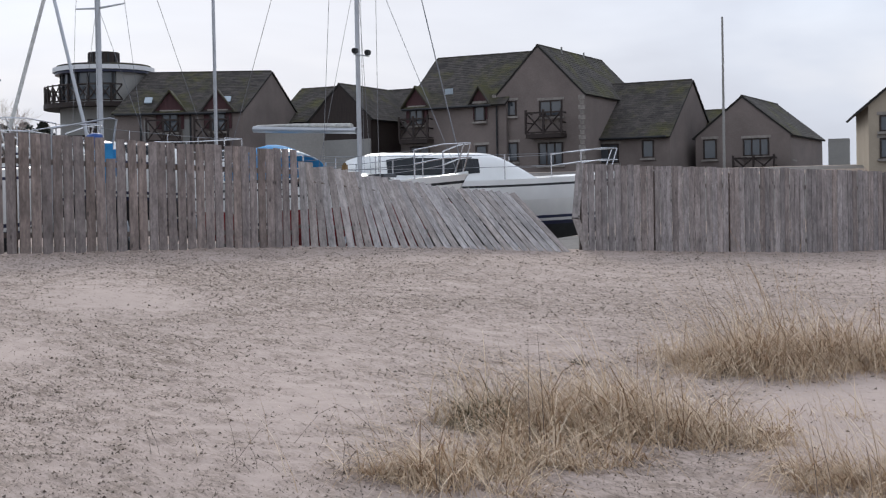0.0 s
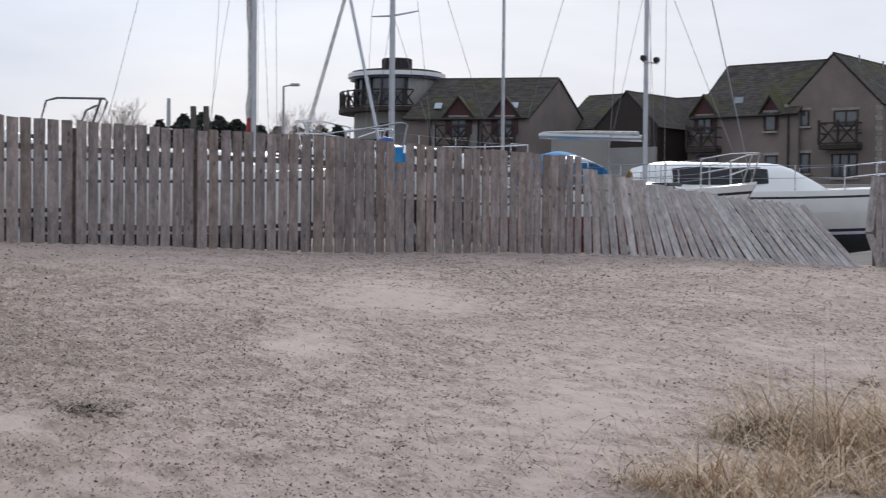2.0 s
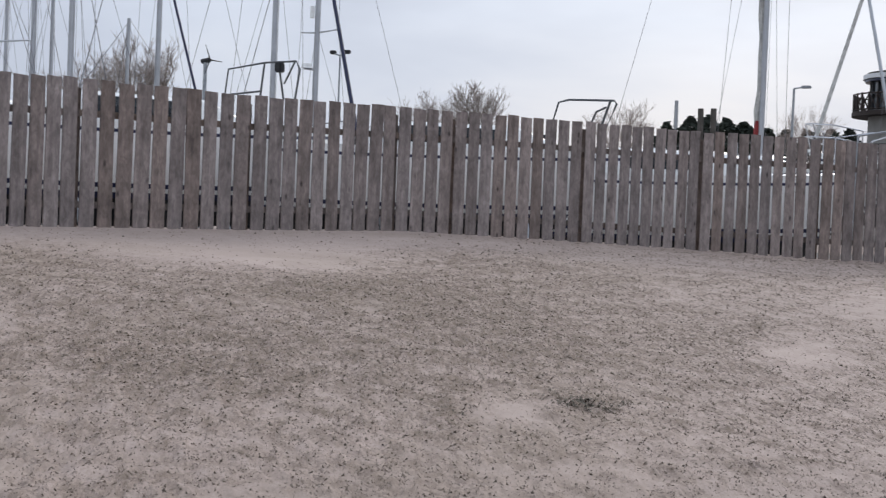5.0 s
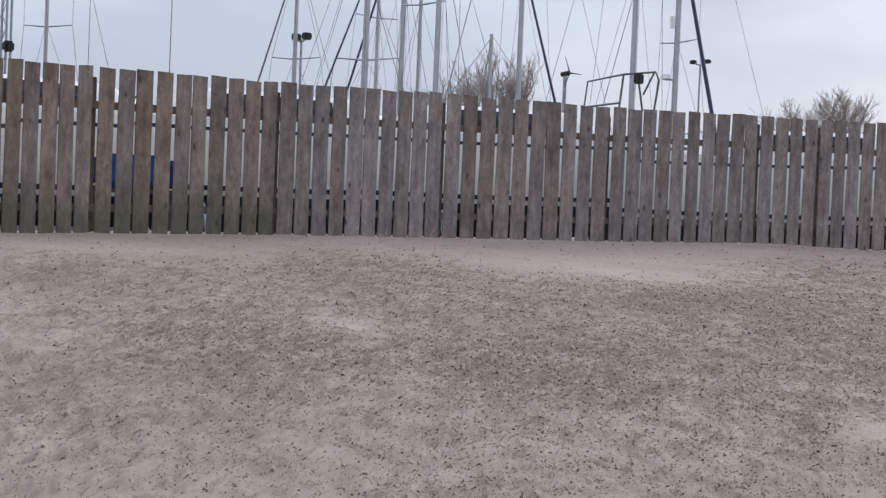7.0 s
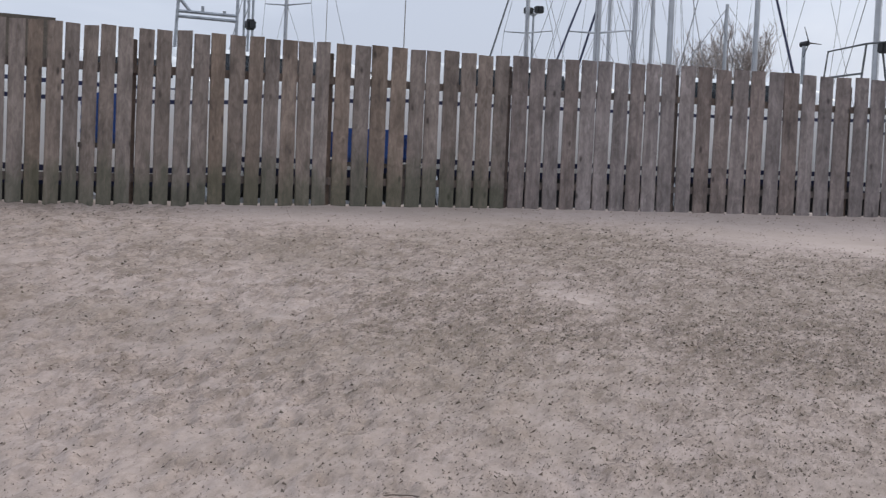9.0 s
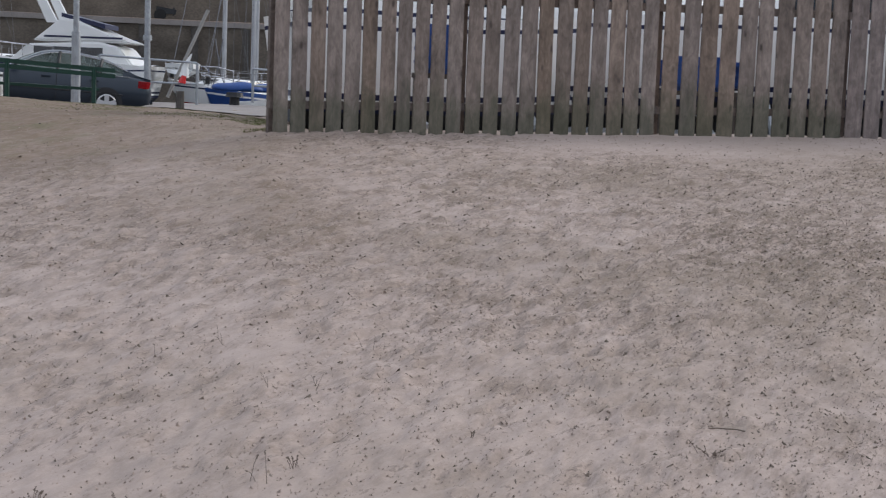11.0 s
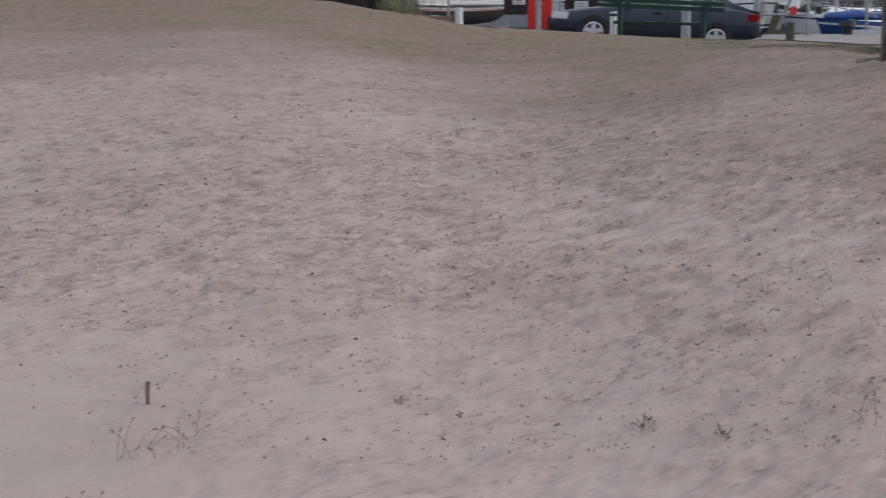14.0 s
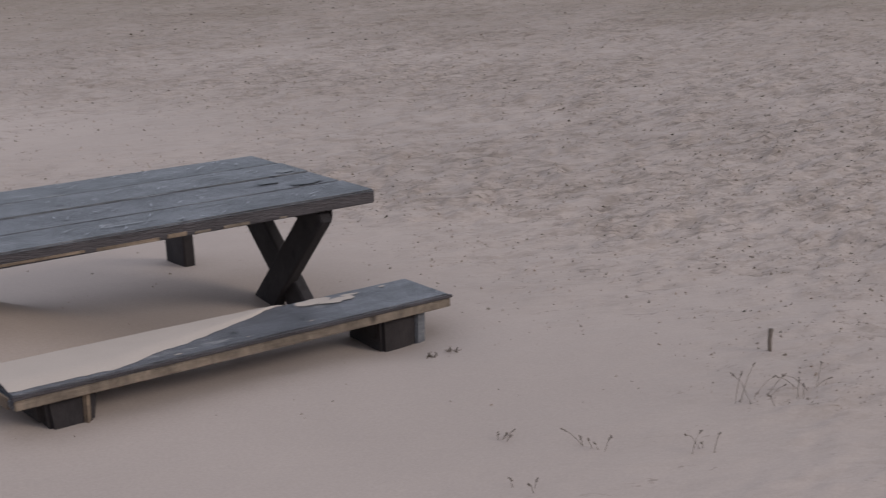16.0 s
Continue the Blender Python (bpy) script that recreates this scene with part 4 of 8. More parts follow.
tagged(blk, "stained concrete base under the container", "plinth")


# ---- boats ----
def hull_mesh(L, B, free, draft, sheer=0.25, transom=0.72, rake=0.16, mats=(M_WHITE, M_NAVY, M_WHITE, M_NAVY, M_DARK)):
    """A lofted yacht hull from stern (x = 0) to bow (x = L), gunwale near z = 0. Bands: rubbing line, topsides, boot stripes, antifouling."""
    bm = bmesh.new()
    zs = (0.0, -0.12, -0.17, -free * 0.45, -free * 0.8, -free * 0.86, -free * 0.92, -free, -free - draft * 0.35, -free - draft * 0.75, -free - draft)
    band = (0, 1, 0, 2, 3, 2, 3, 4, 4, 4)
    n = 22
    rows = []
    for i in range(n + 1):
        s = i / n
        b = B / 2 * (transom + (1 - transom) * math.sin(min(1, s / 0.45) * math.pi / 2)) * (1 - max(0, (s - 0.38) / 0.62) ** 2.3)
        rise = sheer * ((s - 0.25) / 0.75) ** 2
        ring_ = []
        for z in zs:
            f = -z / (free + draft)
            full = max(0.0, 1 - f ** (3.4 - 1.6 * s)) ** 0.62
            rocker = 1 - 0.55 * abs(2 * s - 1) ** 2.2
            zz = z if -z <= free else -free + (z + free) * rocker
            x = L * s - (rake * L * (s ** 7)) * f + 0.05 * L * (1 - s) ** 6 * f
            ring_.append((x, max(0.012, b * full), zz + rise * (1 - f * 0.7)))
        rows.append(ring_)
    for sgn in (1, -1):
        grid = [[bm.verts.new((x, sgn * y, z)) for x, y, z in r] for r in rows]
        for i in range(n):
            for k in range(len(zs) - 1):
                q = (grid[i][k], grid[i][k + 1], grid[i + 1][k + 1], grid[i + 1][k])
                f = bm.faces.new(q if sgn < 0 else q[::-1])
                f.material_index = band[k]
    for r in (rows[0],):
        for k in range(len(zs) - 1):
            a, c = r[k], r[k + 1]
            f = bm.faces.new([bm.verts.new(p) for p in ((a[0], a[1], a[2]), (a[0], -a[1], a[2]), (c[0], -c[1], c[2]), (c[0], c[1], c[2]))])
            f.material_index = band[k]
    bmesh.ops.remove_doubles(bm, verts=bm.verts, dist=0.0005)
    return bm, rows


def deck_mesh(rows):
    bm = bmesh.new()
    prev = None
    for r in rows:
        x, y, z = r[0]
        cur = [bm.verts.new((x, y * 0.99, z - 0.02)), bm.verts.new((x, 0, z + 0.05)), bm.verts.new((x, -y * 0.99, z - 0.02))]
        if prev:
            bm.faces.new((prev[0], prev[1], cur[1], cur[0]))
            bm.faces.new((prev[1], prev[2], cur[2], cur[1]))
        prev = cur
    bmesh.ops.recalc_face_normals(bm, faces=bm.faces)
    return bm


def sheer_at(rows, s):
    i = min(len(rows) - 2, int(s * (len(rows) - 1)))
    f = s * (len(rows) - 1) - i
    a, c = rows[i][0], rows[i + 1][0]
    return [p + (q - p) * f for p, q in zip(a, c)]


def cabin_mesh(rows, s0, s1, height, wide=0.62, slope=0.28):
    """A low coachroof with a raked front, rounded over its edges."""
    bm = bmesh.new()
    n = 14
    rings = []
    for i in range(n + 1):
        t = i / n
        s = s0 + (s1 - s0) * t
        x, y, z = sheer_at(rows, s)
        h = height * min(1, (1 - t) / slope + 0.04) ** 0.75 * min(1, 0.86 + t * 1.4) * (1 - 0.12 * t)
        w = y * wide
        pts = [(w, 0.0), (w * 0.97, h * 0.55), (w * 0.9, h * 0.85), (w * 0.72, h), (0, h * 1.09)]
        ring_ = [bm.verts.new((x, py, z - 0.02 + pz)) for py, pz in pts] + [bm.verts.new((x, -py, z - 0.02 + pz)) for py, pz in pts[-2::-1]]
        rings.append(ring_)
    for a, c in zip(rings, rings[1:]):
        for k in range(len(a) - 1):
            bm.faces.new((a[k], a[k + 1], c[k + 1], c[k]))
    bm.faces.new(rings[0][::-1])
    bm.faces.new(rings[-1])
    bmesh.ops.recalc_face_normals(bm, faces=bm.faces)
    return bm


def side_window(rows, s0, s1, lo, hi, wide, sgn, height, s_end, s_begin, slope=0.28):
    """A dark strip let into the cabin's side, standing a little proud."""
    bm = bmesh.new()
    prev = None
    n = 6
    for i in range(n + 1):
        s = s0 + (s1 - s0) * i / n
        t = (s - s_begin) / (s_end - s_begin)
        x, y, z = sheer_at(rows, s)
        h = height * min(1, (1 - t) / slope + 0.04) ** 0.75 * min(1, 0.86 + t * 1.4) * (1 - 0.12 * t)
        w = y * wide
        taper = 0.8 if i in (0, n) else 1.0
        cur = []
        for f in (lo + (1 - taper) * 0.2, 0.55, hi - (1 - taper) * 0.2):
            py = w * (1 - 0.03 * f / 0.55) if f < 0.55 else w * (0.97 - 0.07 * (f - 0.55) / 0.3)
            cur.append(bm.verts.new((x, sgn * (py + 0.015), z - 0.02 + f * h)))
        if prev:
            bm.faces.new((prev[0], cur[0], cur[1], prev[1]))
            bm.faces.new((prev[1], cur[1], cur[2], prev[2]))
        prev = cur
    bmesh.ops.solidify(bm, geom=bm.faces[:], thickness=0.012)
    return bm


def sailing_boat(label, mast_at, bow_at, gun_z, L=None, B=2.7, free=1.0, mast_frac=0.58, mast_r=0.075, mast_top=12.0, mast_el=None, spreaders=(0.45,), boom=False,
                 forestay_r=0.012, forestay_mat=M_WIRE, mats=(M_WHITE, M_NAVY, M_WHITE, M_NAVY, M_DARK), pulpit=True, cabin=True, category="yacht", cabin_h=0.42, rig=True, wrapped=False, stay_at=0.97, rake=0.16):
    """A yacht ashore on its keel in a steel cradle, with its standing rigging."""
    fwd = bow_at - mast_at
    fwd.z = 0
    if L is None:
        L = fwd.length / (1 - mast_frac)
    fwd.normalize()
    stern = Vector((bow_at.x, bow_at.y, 0)) - fwd * L
    gz = ground_z(stern.x, stern.y)
    ang = math.degrees(math.atan2(fwd.y, fwd.x))
    root = thing("sailing_boat", pose(stern.x, stern.y, gun_z, 0, 0, ang), label, category, "boats laid up ashore")
    bm, rows = hull_mesh(L, B, free, 0.45, rake=rake, mats=mats)
    part("hull", bm, mats, root, smooth=True)
    part("deck", deck_mesh(rows), M_WHITE, root)
    if cabin:
        s0, s1 = 0.32, 0.74
        part("cabin", cabin_mesh(rows, s0, s1, cabin_h), M_WHITE, root, smooth=True)
        for sgn in (-1, 1):
            part("cabin_window", side_window(rows, 0.35, 0.58, 0.28, 0.86, 0.62, sgn, cabin_h, s1, s0), M_WINDOW, root)
        x, y, z = sheer_at(rows, 0.68)
        part("hatch", new_box((x - 0.25, -0.25, z + cabin_h * 0.5), (x + 0.25, 0.25, z + cabin_h * 0.5 + 0.07), 0.02, Matrix()), M_WINDOW, root)
    ground = min(gz, gun_z - free - 0.9) - gun_z
    keel = bmesh.new()
    prism(keel, [(L * 0.38, -0.07, -free - 0.2), (L * 0.58, -0.07, -free - 0.2), (L * 0.54, -0.07, gz - gun_z + 0.12), (L * 0.40, -0.07, gz - gun_z + 0.12)], (0, 0.14, 0))
    part("keel", keel, mats[4], root)
    cr = part("cradle", new_box((L * 0.3, -0.6, gz - gun_z), (L * 0.66, 0.6, gz - gun_z + 0.12), 0.01), M_GALV, root)
    for sx in (0.32, 0.64):
        for sgn in (-1, 1):
            x, y, z = sheer_at(rows, sx)
            part("prop", new_tube([(x, sgn * (y + 0.3), gz - gun_z), (x, sgn * y * 0.82, -free * 1.02)], 0.045, 6), M_GALV, cr)
    if pulpit:
        pu = bmesh.new()
        x, y, z = sheer_at(rows, 0.86)
        xb, yb, zb = sheer_at(rows, 0.995)
        for hgt in (0.58, 0.3):
            tube(pu, [(x, y, z + hgt), ((x + xb) / 2 + 0.1, y * 0.55, zb + hgt + 0.02), (xb + 0.05, 0.09, zb + hgt + 0.03), (xb + 0.05, -0.09, zb + hgt + 0.03), ((x + xb) / 2 + 0.1, -y * 0.55, zb + hgt + 0.02), (x, -y, z + hgt)], 0.016, 6)
        for sgn in (-1, 1):
            tube(pu, [(x, sgn * y, z), (x, sgn * y, z + 0.58)], 0.016, 6)
            tube(pu, [(xb - 0.2, sgn * 0.14, zb), (xb + 0.03, sgn * 0.12, zb + 0.6)], 0.016, 6)
        part("pulpit", pu, M_STEEL, root)
        ps = bmesh.new()
        x0, y0_, z0 = sheer_at(rows, 0.0)
        x1, y1_, z1 = sheer_at(rows, 0.14)
        for hgt in (0.6, 0.32):
            tube(ps, [(x1, y1_, z1 + hgt), (x0 + 0.02, y0_ * 0.95, z0 + hgt), (x0, 0, z0 + hgt), (x0 + 0.02, -y0_ * 0.95, z0 + hgt), (x1, -y1_, z1 + hgt)], 0.016, 6)
        for sgn in (-1, 1):
            for q in ((x1, y1_, z1), (x0 + 0.02, y0_ * 0.95, z0)):
                tube(ps, [(q[0], sgn * q[1], q[2]), (q[0], sgn * q[1], q[2] + 0.6)], 0.016, 6)
        part("pushpit", ps, M_STEEL, root)
        for sgn in (-1, 1):
            line = [(x1, sgn * y1_, z1 + 0.58)]
            for s in (0.3, 0.46, 0.62, 0.76):
                q = sheer_at(rows, s)
                part("stanchion", new_tube([(q[0], sgn * q[1] * 0.97, q[2] - 0.02), (q[0], sgn * q[1] * 0.97, q[2] + 0.58)], 0.013, 6), M_STEEL, root)
                line.append((q[0], sgn * q[1] * 0.97, q[2] + 0.57))
            line.append((x, sgn * y, z + 0.57))
            part("lifeline", new_tube(line, 0.006, 4), M_WIRE, root)
            part("lifeline", new_tube([(p[0], p[1], p[2] - 0.28) for p in line], 0.006, 4), M_WIRE, root)
    if mast_top:
        mx = L * mast_frac
        sx, sy, sz = sheer_at(rows, mast_frac)
        foot = sz + (cabin_h if cabin else 0.0)
        top = mast_top - gun_z
        mast = part("mast", new_tube([(mx, 0, foot - 0.3), (mx, 0, top)], mast_r, 10, mast_r * 0.82), M_ALU, root)
        part("halyard", new_tube([(mx + mast_r + 0.03, 0.04, foot), (mx + mast_r + 0.02, 0.02, top - 0.2)], 0.006, 4), M_WIRE, root)
        ends = []
        for fr in spreaders:
            zz = foot + (top - foot) * fr
            for sgn in (-1, 1):
                part("spreader", new_tube([(mx, 0, zz), (mx - 0.08, sgn * 0.78, zz + 0.06)], 0.028, 6, 0.018), M_ALU, mast)
            ends.append(zz + 0.06)
        if rig:
            for sgn in (-1, 1):
                x, y, z = sheer_at(rows, mast_frac - 0.02)
                pts = [(x - 0.1, sgn * y * 0.92, z)] + [(mx - 0.08, sgn * 0.78, e) for e in ends] + [(mx, 0, top - 0.1)]
                part("shroud", new_tube(pts, 0.007, 4), M_WIRE, root)
                if ends:
                    part("lower_shroud", new_tube([(x - 0.3, sgn * y * 0.92, z), (mx, sgn * 0.05, ends[0] - 0.1)], 0.006, 4), M_WIRE, root)
            part("backstay", new_tube([(0.05, 0, rows[0][0][2]), (mx, 0, top)], 0.008, 4), M_WIRE, root)
            xb, yb, zb = sheer_at(rows, stay_at)
            part("forestay", new_tube([(xb, 0, zb + 0.35), (mx + 0.05, 0, top - 0.15)], forestay_r, 8, forestay_r * 0.75), forestay_mat, root)
            part("furler_drum", new_tube([(xb, 0, zb + 0.1), (xb - 0.01, 0, zb + 0.3)], 0.07, 8), M_BLACK, root)
        if boom:
            part("boom", new_tube([(mx - 0.06, 0, foot + 0.9), (mx - L * 0.43, 0, foot + 1.07)], 0.075, 10), M_ALU, root)
            part("stacked_sail", new_tube([(mx - 0.2, 0, foot + 1.0), (mx - L * 0.25, 0, foot + 1.09), (mx - L * 0.42, 0, foot + 1.13)], 0.06, 8, 0.03), M_SAIL, root)
        if wrapped:
            bm = bmesh.new()
            rnd = random.Random(8)
            pts = [(mx - 0.1 + rnd.uniform(-0.04, 0.04), rnd.uniform(-0.05, 0.05), foot + 0.15 + i * 0.42) for i in range(20)]
            tube(bm, pts, 0.075, 8, 0.04)
            part("furled_sail", bm, M_SAIL, root, smooth=True)
            part("sail_tie", new_tube([(mx - 0.12, 0, foot + 0.1), (mx - 0.1, 0, foot + 0.75)], 0.11, 8, 0.08), M_RED, root)
    return root, rows, L


# the white cruiser beyond the fallen fence
cruiser, rows1, L1 = sailing_boat("white sailing cruiser with navy stripes, chocked up beyond the fallen fence", at(0.5, 33.5, z=0), at(-6.9, 36, z=0), 2.27, L=10.2, B=3.2, free=1.05, mast_top=0, cabin_h=0.7, rake=0.05,
                                  mats=(M_WHITE, M_DARK, M_HULLGREY, M_NAVY, M_DARK))
# the smaller yacht in front of it
b2, rows2, L2 = sailing_boat("small white yacht with a red keel line, bare mast and boom", at(3.25, 30.5, z=0), at(-1.05, 28.9, z=0), 2.12, L=6.9, B=2.3, free=0.95, mast_frac=0.6, mast_r=0.054, mast_top=12.3, boom=True,
                             spreaders=(0.42, 0.72), mats=(M_WHITE, M_DARK, M_RED, M_RED, M_RED), cabin_h=0.3)
x, y, z = sheer_at(rows2, 0.6)
for sgn in (-1, 1):
    fl_ = part("deck_floodlight", new_box((x + 0.05, sgn * 0.22 - 0.07, 2.86), (x + 0.15, sgn * 0.22 + 0.07, 2.97), 0.02), M_BLACK, b2)
part("light_bracket", new_tube([(x + 0.1, -0.26, 2.84), (x + 0.1, 0.26, 2.84)], 0.015, 6), M_ALU, b2)
# blue spray hood over the companionway
hood = bmesh.new()
prev = None
for i in range(9):
    t = i / 8
    xx = 1.1 + t * 1.35
    hgt = 0.82 * math.sin(min(1, 0.35 + t * 0.95) * math.pi * 0.55) * (1 - 0.62 * max(0, t - 0.45) ** 1.2)
    ring_ = [hood.verts.new((xx, math.cos(a) * 0.95, 0.26 + max(0, math.sin(a)) ** 0.6 * hgt)) for a in np.linspace(0, math.pi, 13)]
    if prev:
        for k in range(12):
            f = hood.faces.new((prev[k], prev[k + 1], ring_[k + 1], ring_[k]))
            f.material_index = 1 if (i >= 7 and 3 <= k <= 8) else 0
    prev = ring_
bmesh.ops.recalc_face_normals(hood, faces=hood.faces)
bmesh.ops.solidify(hood, geom=hood.faces[:], thickness=0.02)
part("spray_hood", hood, (M_CANVAS, M_CLEAR), b2, "bright blue canvas hood with clear windows", smooth=True)
part("inner_stay", new_tube([(L2 * 0.96, 0, 0.3), (L2 * 0.6, 0, 5.6)], 0.007, 4), M_WIRE, b2)
bn = bmesh.new()
bmesh.ops.create_icosphere(bn, subdivisions=3, radius=0.16)
for v in bn.verts:
    v.co += v.co.normalized() * 0.05 * noise.noise(v.co * 9)
    v.co.z *= 0.75
bundle = part("canvas_bundle", bn, M_BLUE, smooth=True)
bundle.matrix_world = Matrix.Translation(at(13.55, 24.6, 0.0565))
tagged(bundle, "blue canvas bundle lashed to a rail behind the fence", "canvas")
rl = bmesh.new()
tube(rl, [at(15.2, 24.7, 0.0645), at(14.6, 24.7, 0.0665), at(13.0, 24.7, 0.0715), at(12.75, 24.7, 0.0705), at(12.95, 24.7, 0.05), at(13.1, 24.7, -0.02)], 0.018, 6)
tube(rl, [at(15.2, 24.7, 0.0645), at(15.3, 24.7, -0.02)], 0.018, 6)
grail = part("guard_rail", rl, M_GALV)
tagged(grail, "bent tubular guard rail rising above the fence", "guard rail")
dg = part("dinghy_cover", new_box((-0.2, -0.15, -0.35), (0.2, 0.15, 0.3), 0.1), M_CANVAS)
dg.matrix_world = Matrix.Translation(at(13.15, 24.5, 0.042)) @ pose(0, 0, 0, 0, 0, 13)
tagged(dg, "pale blue canvas cover glimpsed through the fence", "cover")
post_ = part("cover_post", new_tube([at(13.15, 24.5, z=0.5), at(13.15, 24.5, 0.045)], 0.04, 8), M_GALV, dg)
post_.matrix_parent_inverse = dg.matrix_world.inverted()
part("canvas_dodger", new_box((x - 0.46, -0.08, z + 0.32), (x - 0.36, 0.08, z + 0.52), 0.04), M_ORANGE, b2)

SB = "laid-up yacht behind the fence with a tall mast"
sailing_boat(SB + ", headsail furled", at(13.37, 35, z=0), at(17.05, 32.8, z=0), 3.0, mast_r=0.074, mast_top=11.2, forestay_r=0.047, forestay_mat=M_SAIL, spreaders=(0.405,))
sailing_boat("laid-up yacht, sail lashed to its mast with red ties", at(18.85, 33, z=0), at(13.45, 30.6, z=0), 2.7, mast_r=0.066, mast_top=17.0, forestay_r=0.038, forestay_mat=M_ALU, wrapped=True, spreaders=(0.5, 0.75))
sailing_boat("laid-up yacht behind the fence with a dark furled headsail", at(38.2, 36, z=0), at(34.5, 32.6, z=0), 2.7, mast_r=0.075, mast_top=13.5, forestay_r=0.05, forestay_mat=M_NAVY)
yr, rr_, LL_ = sailing_boat("laid-up yacht behind the fence with a radar dome", at(36.52, 40, z=0), at(40.0, 38, z=0), 2.7, mast_r=0.085, mast_top=13.0, spreaders=(0.33, 0.62))
part("radar_dome", new_tube([(LL_ * 0.58 + 0.34, 0, 2.7), (LL_ * 0.58 + 0.34, 0, 2.74), (LL_ * 0.58 + 0.34, 0, 2.82)], 0.17, 14, 0.14), M_WHITE, yr)
part("radar_bracket", new_box((LL_ * 0.58, -0.04, 2.66), (LL_ * 0.58 + 0.4, 0.04, 2.7)), M_ALU, yr)
part("radar_reflector", new_tube([(LL_ * 0.58 + 0.2, 0, 4.1), (LL_ * 0.58 + 0.2, 0, 4.42)], 0.07, 10), M_WHITE, yr)
sailing_boat(SB, at(46.0, 33, z=0), at(40.45, 30.5, z=0), 2.7, mast_r=0.07, mast_top=14.2, forestay_r=0.03, forestay_mat=M_NAVY)
sailing_boat(SB, at(48.85, 33, z=0), at(51.0, 30.2, z=0), 2.8, mast_r=0.085, mast_top=6.9, forestay_r=0.026, forestay_mat=M_NAVY)
sailing_boat(SB, at(46.72, 36, z=0), at(50.2, 34, z=0), 2.8, mast_r=0.05, mast_top=10.8, forestay_r=0.03, forestay_mat=M_NAVY)
sailing_boat(SB, at(47.4, 39, z=0), at(44.0, 37, z=0), 2.8, mast_r=0.075, mast_top=13.6)
sailing_boat(SB, at(48.4, 45, z=0), at(45.6, 42, z=0), 2.8, mast_r=0.06, mast_top=12.6)
sailing_boat(SB, at(42.7, 38, z=0), at(46.2, 36, z=0), 2.8, mast_r=0.075, mast_top=13.2)
sailing_boat("laid-up yacht behind the fence with a short mizzen", at(43.85, 40, z=0), at(46.9, 38.5, z=0), 2.8, mast_r=0.06, mast_top=6.5, spreaders=())
sailing_boat(SB, at(51.64, 42, z=0), at(53.8, 39, z=0), 2.8, mast_r=0.07, mast_top=8.8, forestay_r=0.03, forestay_mat=M_GUARD)
sailing_boat(SB, at(61.2, 42, z=0), at(64.0, 39, z=0), 2.8, mast_r=0.06, mast_top=12.0, spreaders=(0.34, 0.7))
sailing_boat(SB, at(24.6, 42, z=0), at(27.8, 39, z=0), 2.6, mast_r=0.07, mast_top=0)
sailing_boat("small yacht behind the fence with a thin grey mast", at(9.02, 40, z=0), at(12.0, 38, z=0), 2.4, L=7, mast_r=0.05, mast_top=13, spreaders=(), rig=False)
# hulls close behind the boards
for az, d, baz, bd, gz_, ln in ((66, 18.8, 61.0, 19.5, 2.35, 4.6), (60, 20.5, 52.8, 22.5, 2.55, 8.5), (50, 22.3, 43.5, 24, 2.65, 8.5), (41, 24, 35.5, 25.5, 2.7, 8), (29, 25.5, 22.5, 26.5, 2.6, 8), (20.5, 27, 14.5, 28, 2.35, 8)):
    sailing_boat("white laid-up hull with dark stripes glimpsed through the fence", at(az, d, z=0), at(baz, bd, z=0), gz_, L=ln, free=1.15, mast_top=0, cabin_h=0.5, pulpit=False)


def tube_frame(name, label, category, origin, tubes, mat=M_STEEL, radius=0.02):
    root = thing(name, Matrix.Translation(origin), label, category)
    for nm, pts in tubes:
        part(nm, new_tube([Vector(p) - origin for p in pts], radius, 6), mat, root)
    return root


def gz_of(p):
    return ground_z(p.x, p.y)


# tall guard frame of a bow above the fence
fp = lambda az, el, d=25.0: at(az, d, el)
pf = tube_frame("bow_frame", "tall bent-tube guard frame on a boat's bow", "guard rail", at(38.8, 25, z=2.75), (
    ("rail", [fp(40.15, 0.062), fp(39.95, 0.0945), fp(38.55, 0.1003), fp(37.3, 0.1025), fp(37.15, 0.097), fp(37.4, 0.062)]),
    ("upright", [fp(38.75, 0.062, 25.0), fp(38.55, 0.1003)]), ("mid_rail", [fp(40.1, 0.0765), fp(38.68, 0.0805)]), ("upright", [fp(37.75, 0.0865), fp(37.35, 0.1022)]), ("brace", [fp(38.0, 0.101), fp(37.75, 0.075)])), mat=M_GUARD, radius=0.019)
part("navigation_box", new_box((-0.07, -0.07, -0.085), (0.07, 0.07, 0.085), 0.02), M_BLACK, pf).matrix_basis = Matrix.Translation(fp(37.95, 0.0975) - at(38.8, 25, z=2.75))
tube_frame("stern_frame", "bent stainless stern frame on a boat behind the fence", "guard rail", at(25.8, 26, z=2.65), (
    ("rail", [fp(27.1, 0.062, 26), fp(26.8, 0.0817, 26), fp(26.4, 0.0838, 26), fp(24.6, 0.0842, 26), fp(24.5, 0.082, 26), fp(24.95, 0.062, 26)]), ("upright", [fp(25.15, 0.062, 26), fp(24.75, 0.084, 26)]), ("upright", [fp(25.6, 0.062, 26), fp(25.3, 0.076, 26), fp(24.9, 0.0795, 26)])), mat=M_GUARD, radius=0.022)
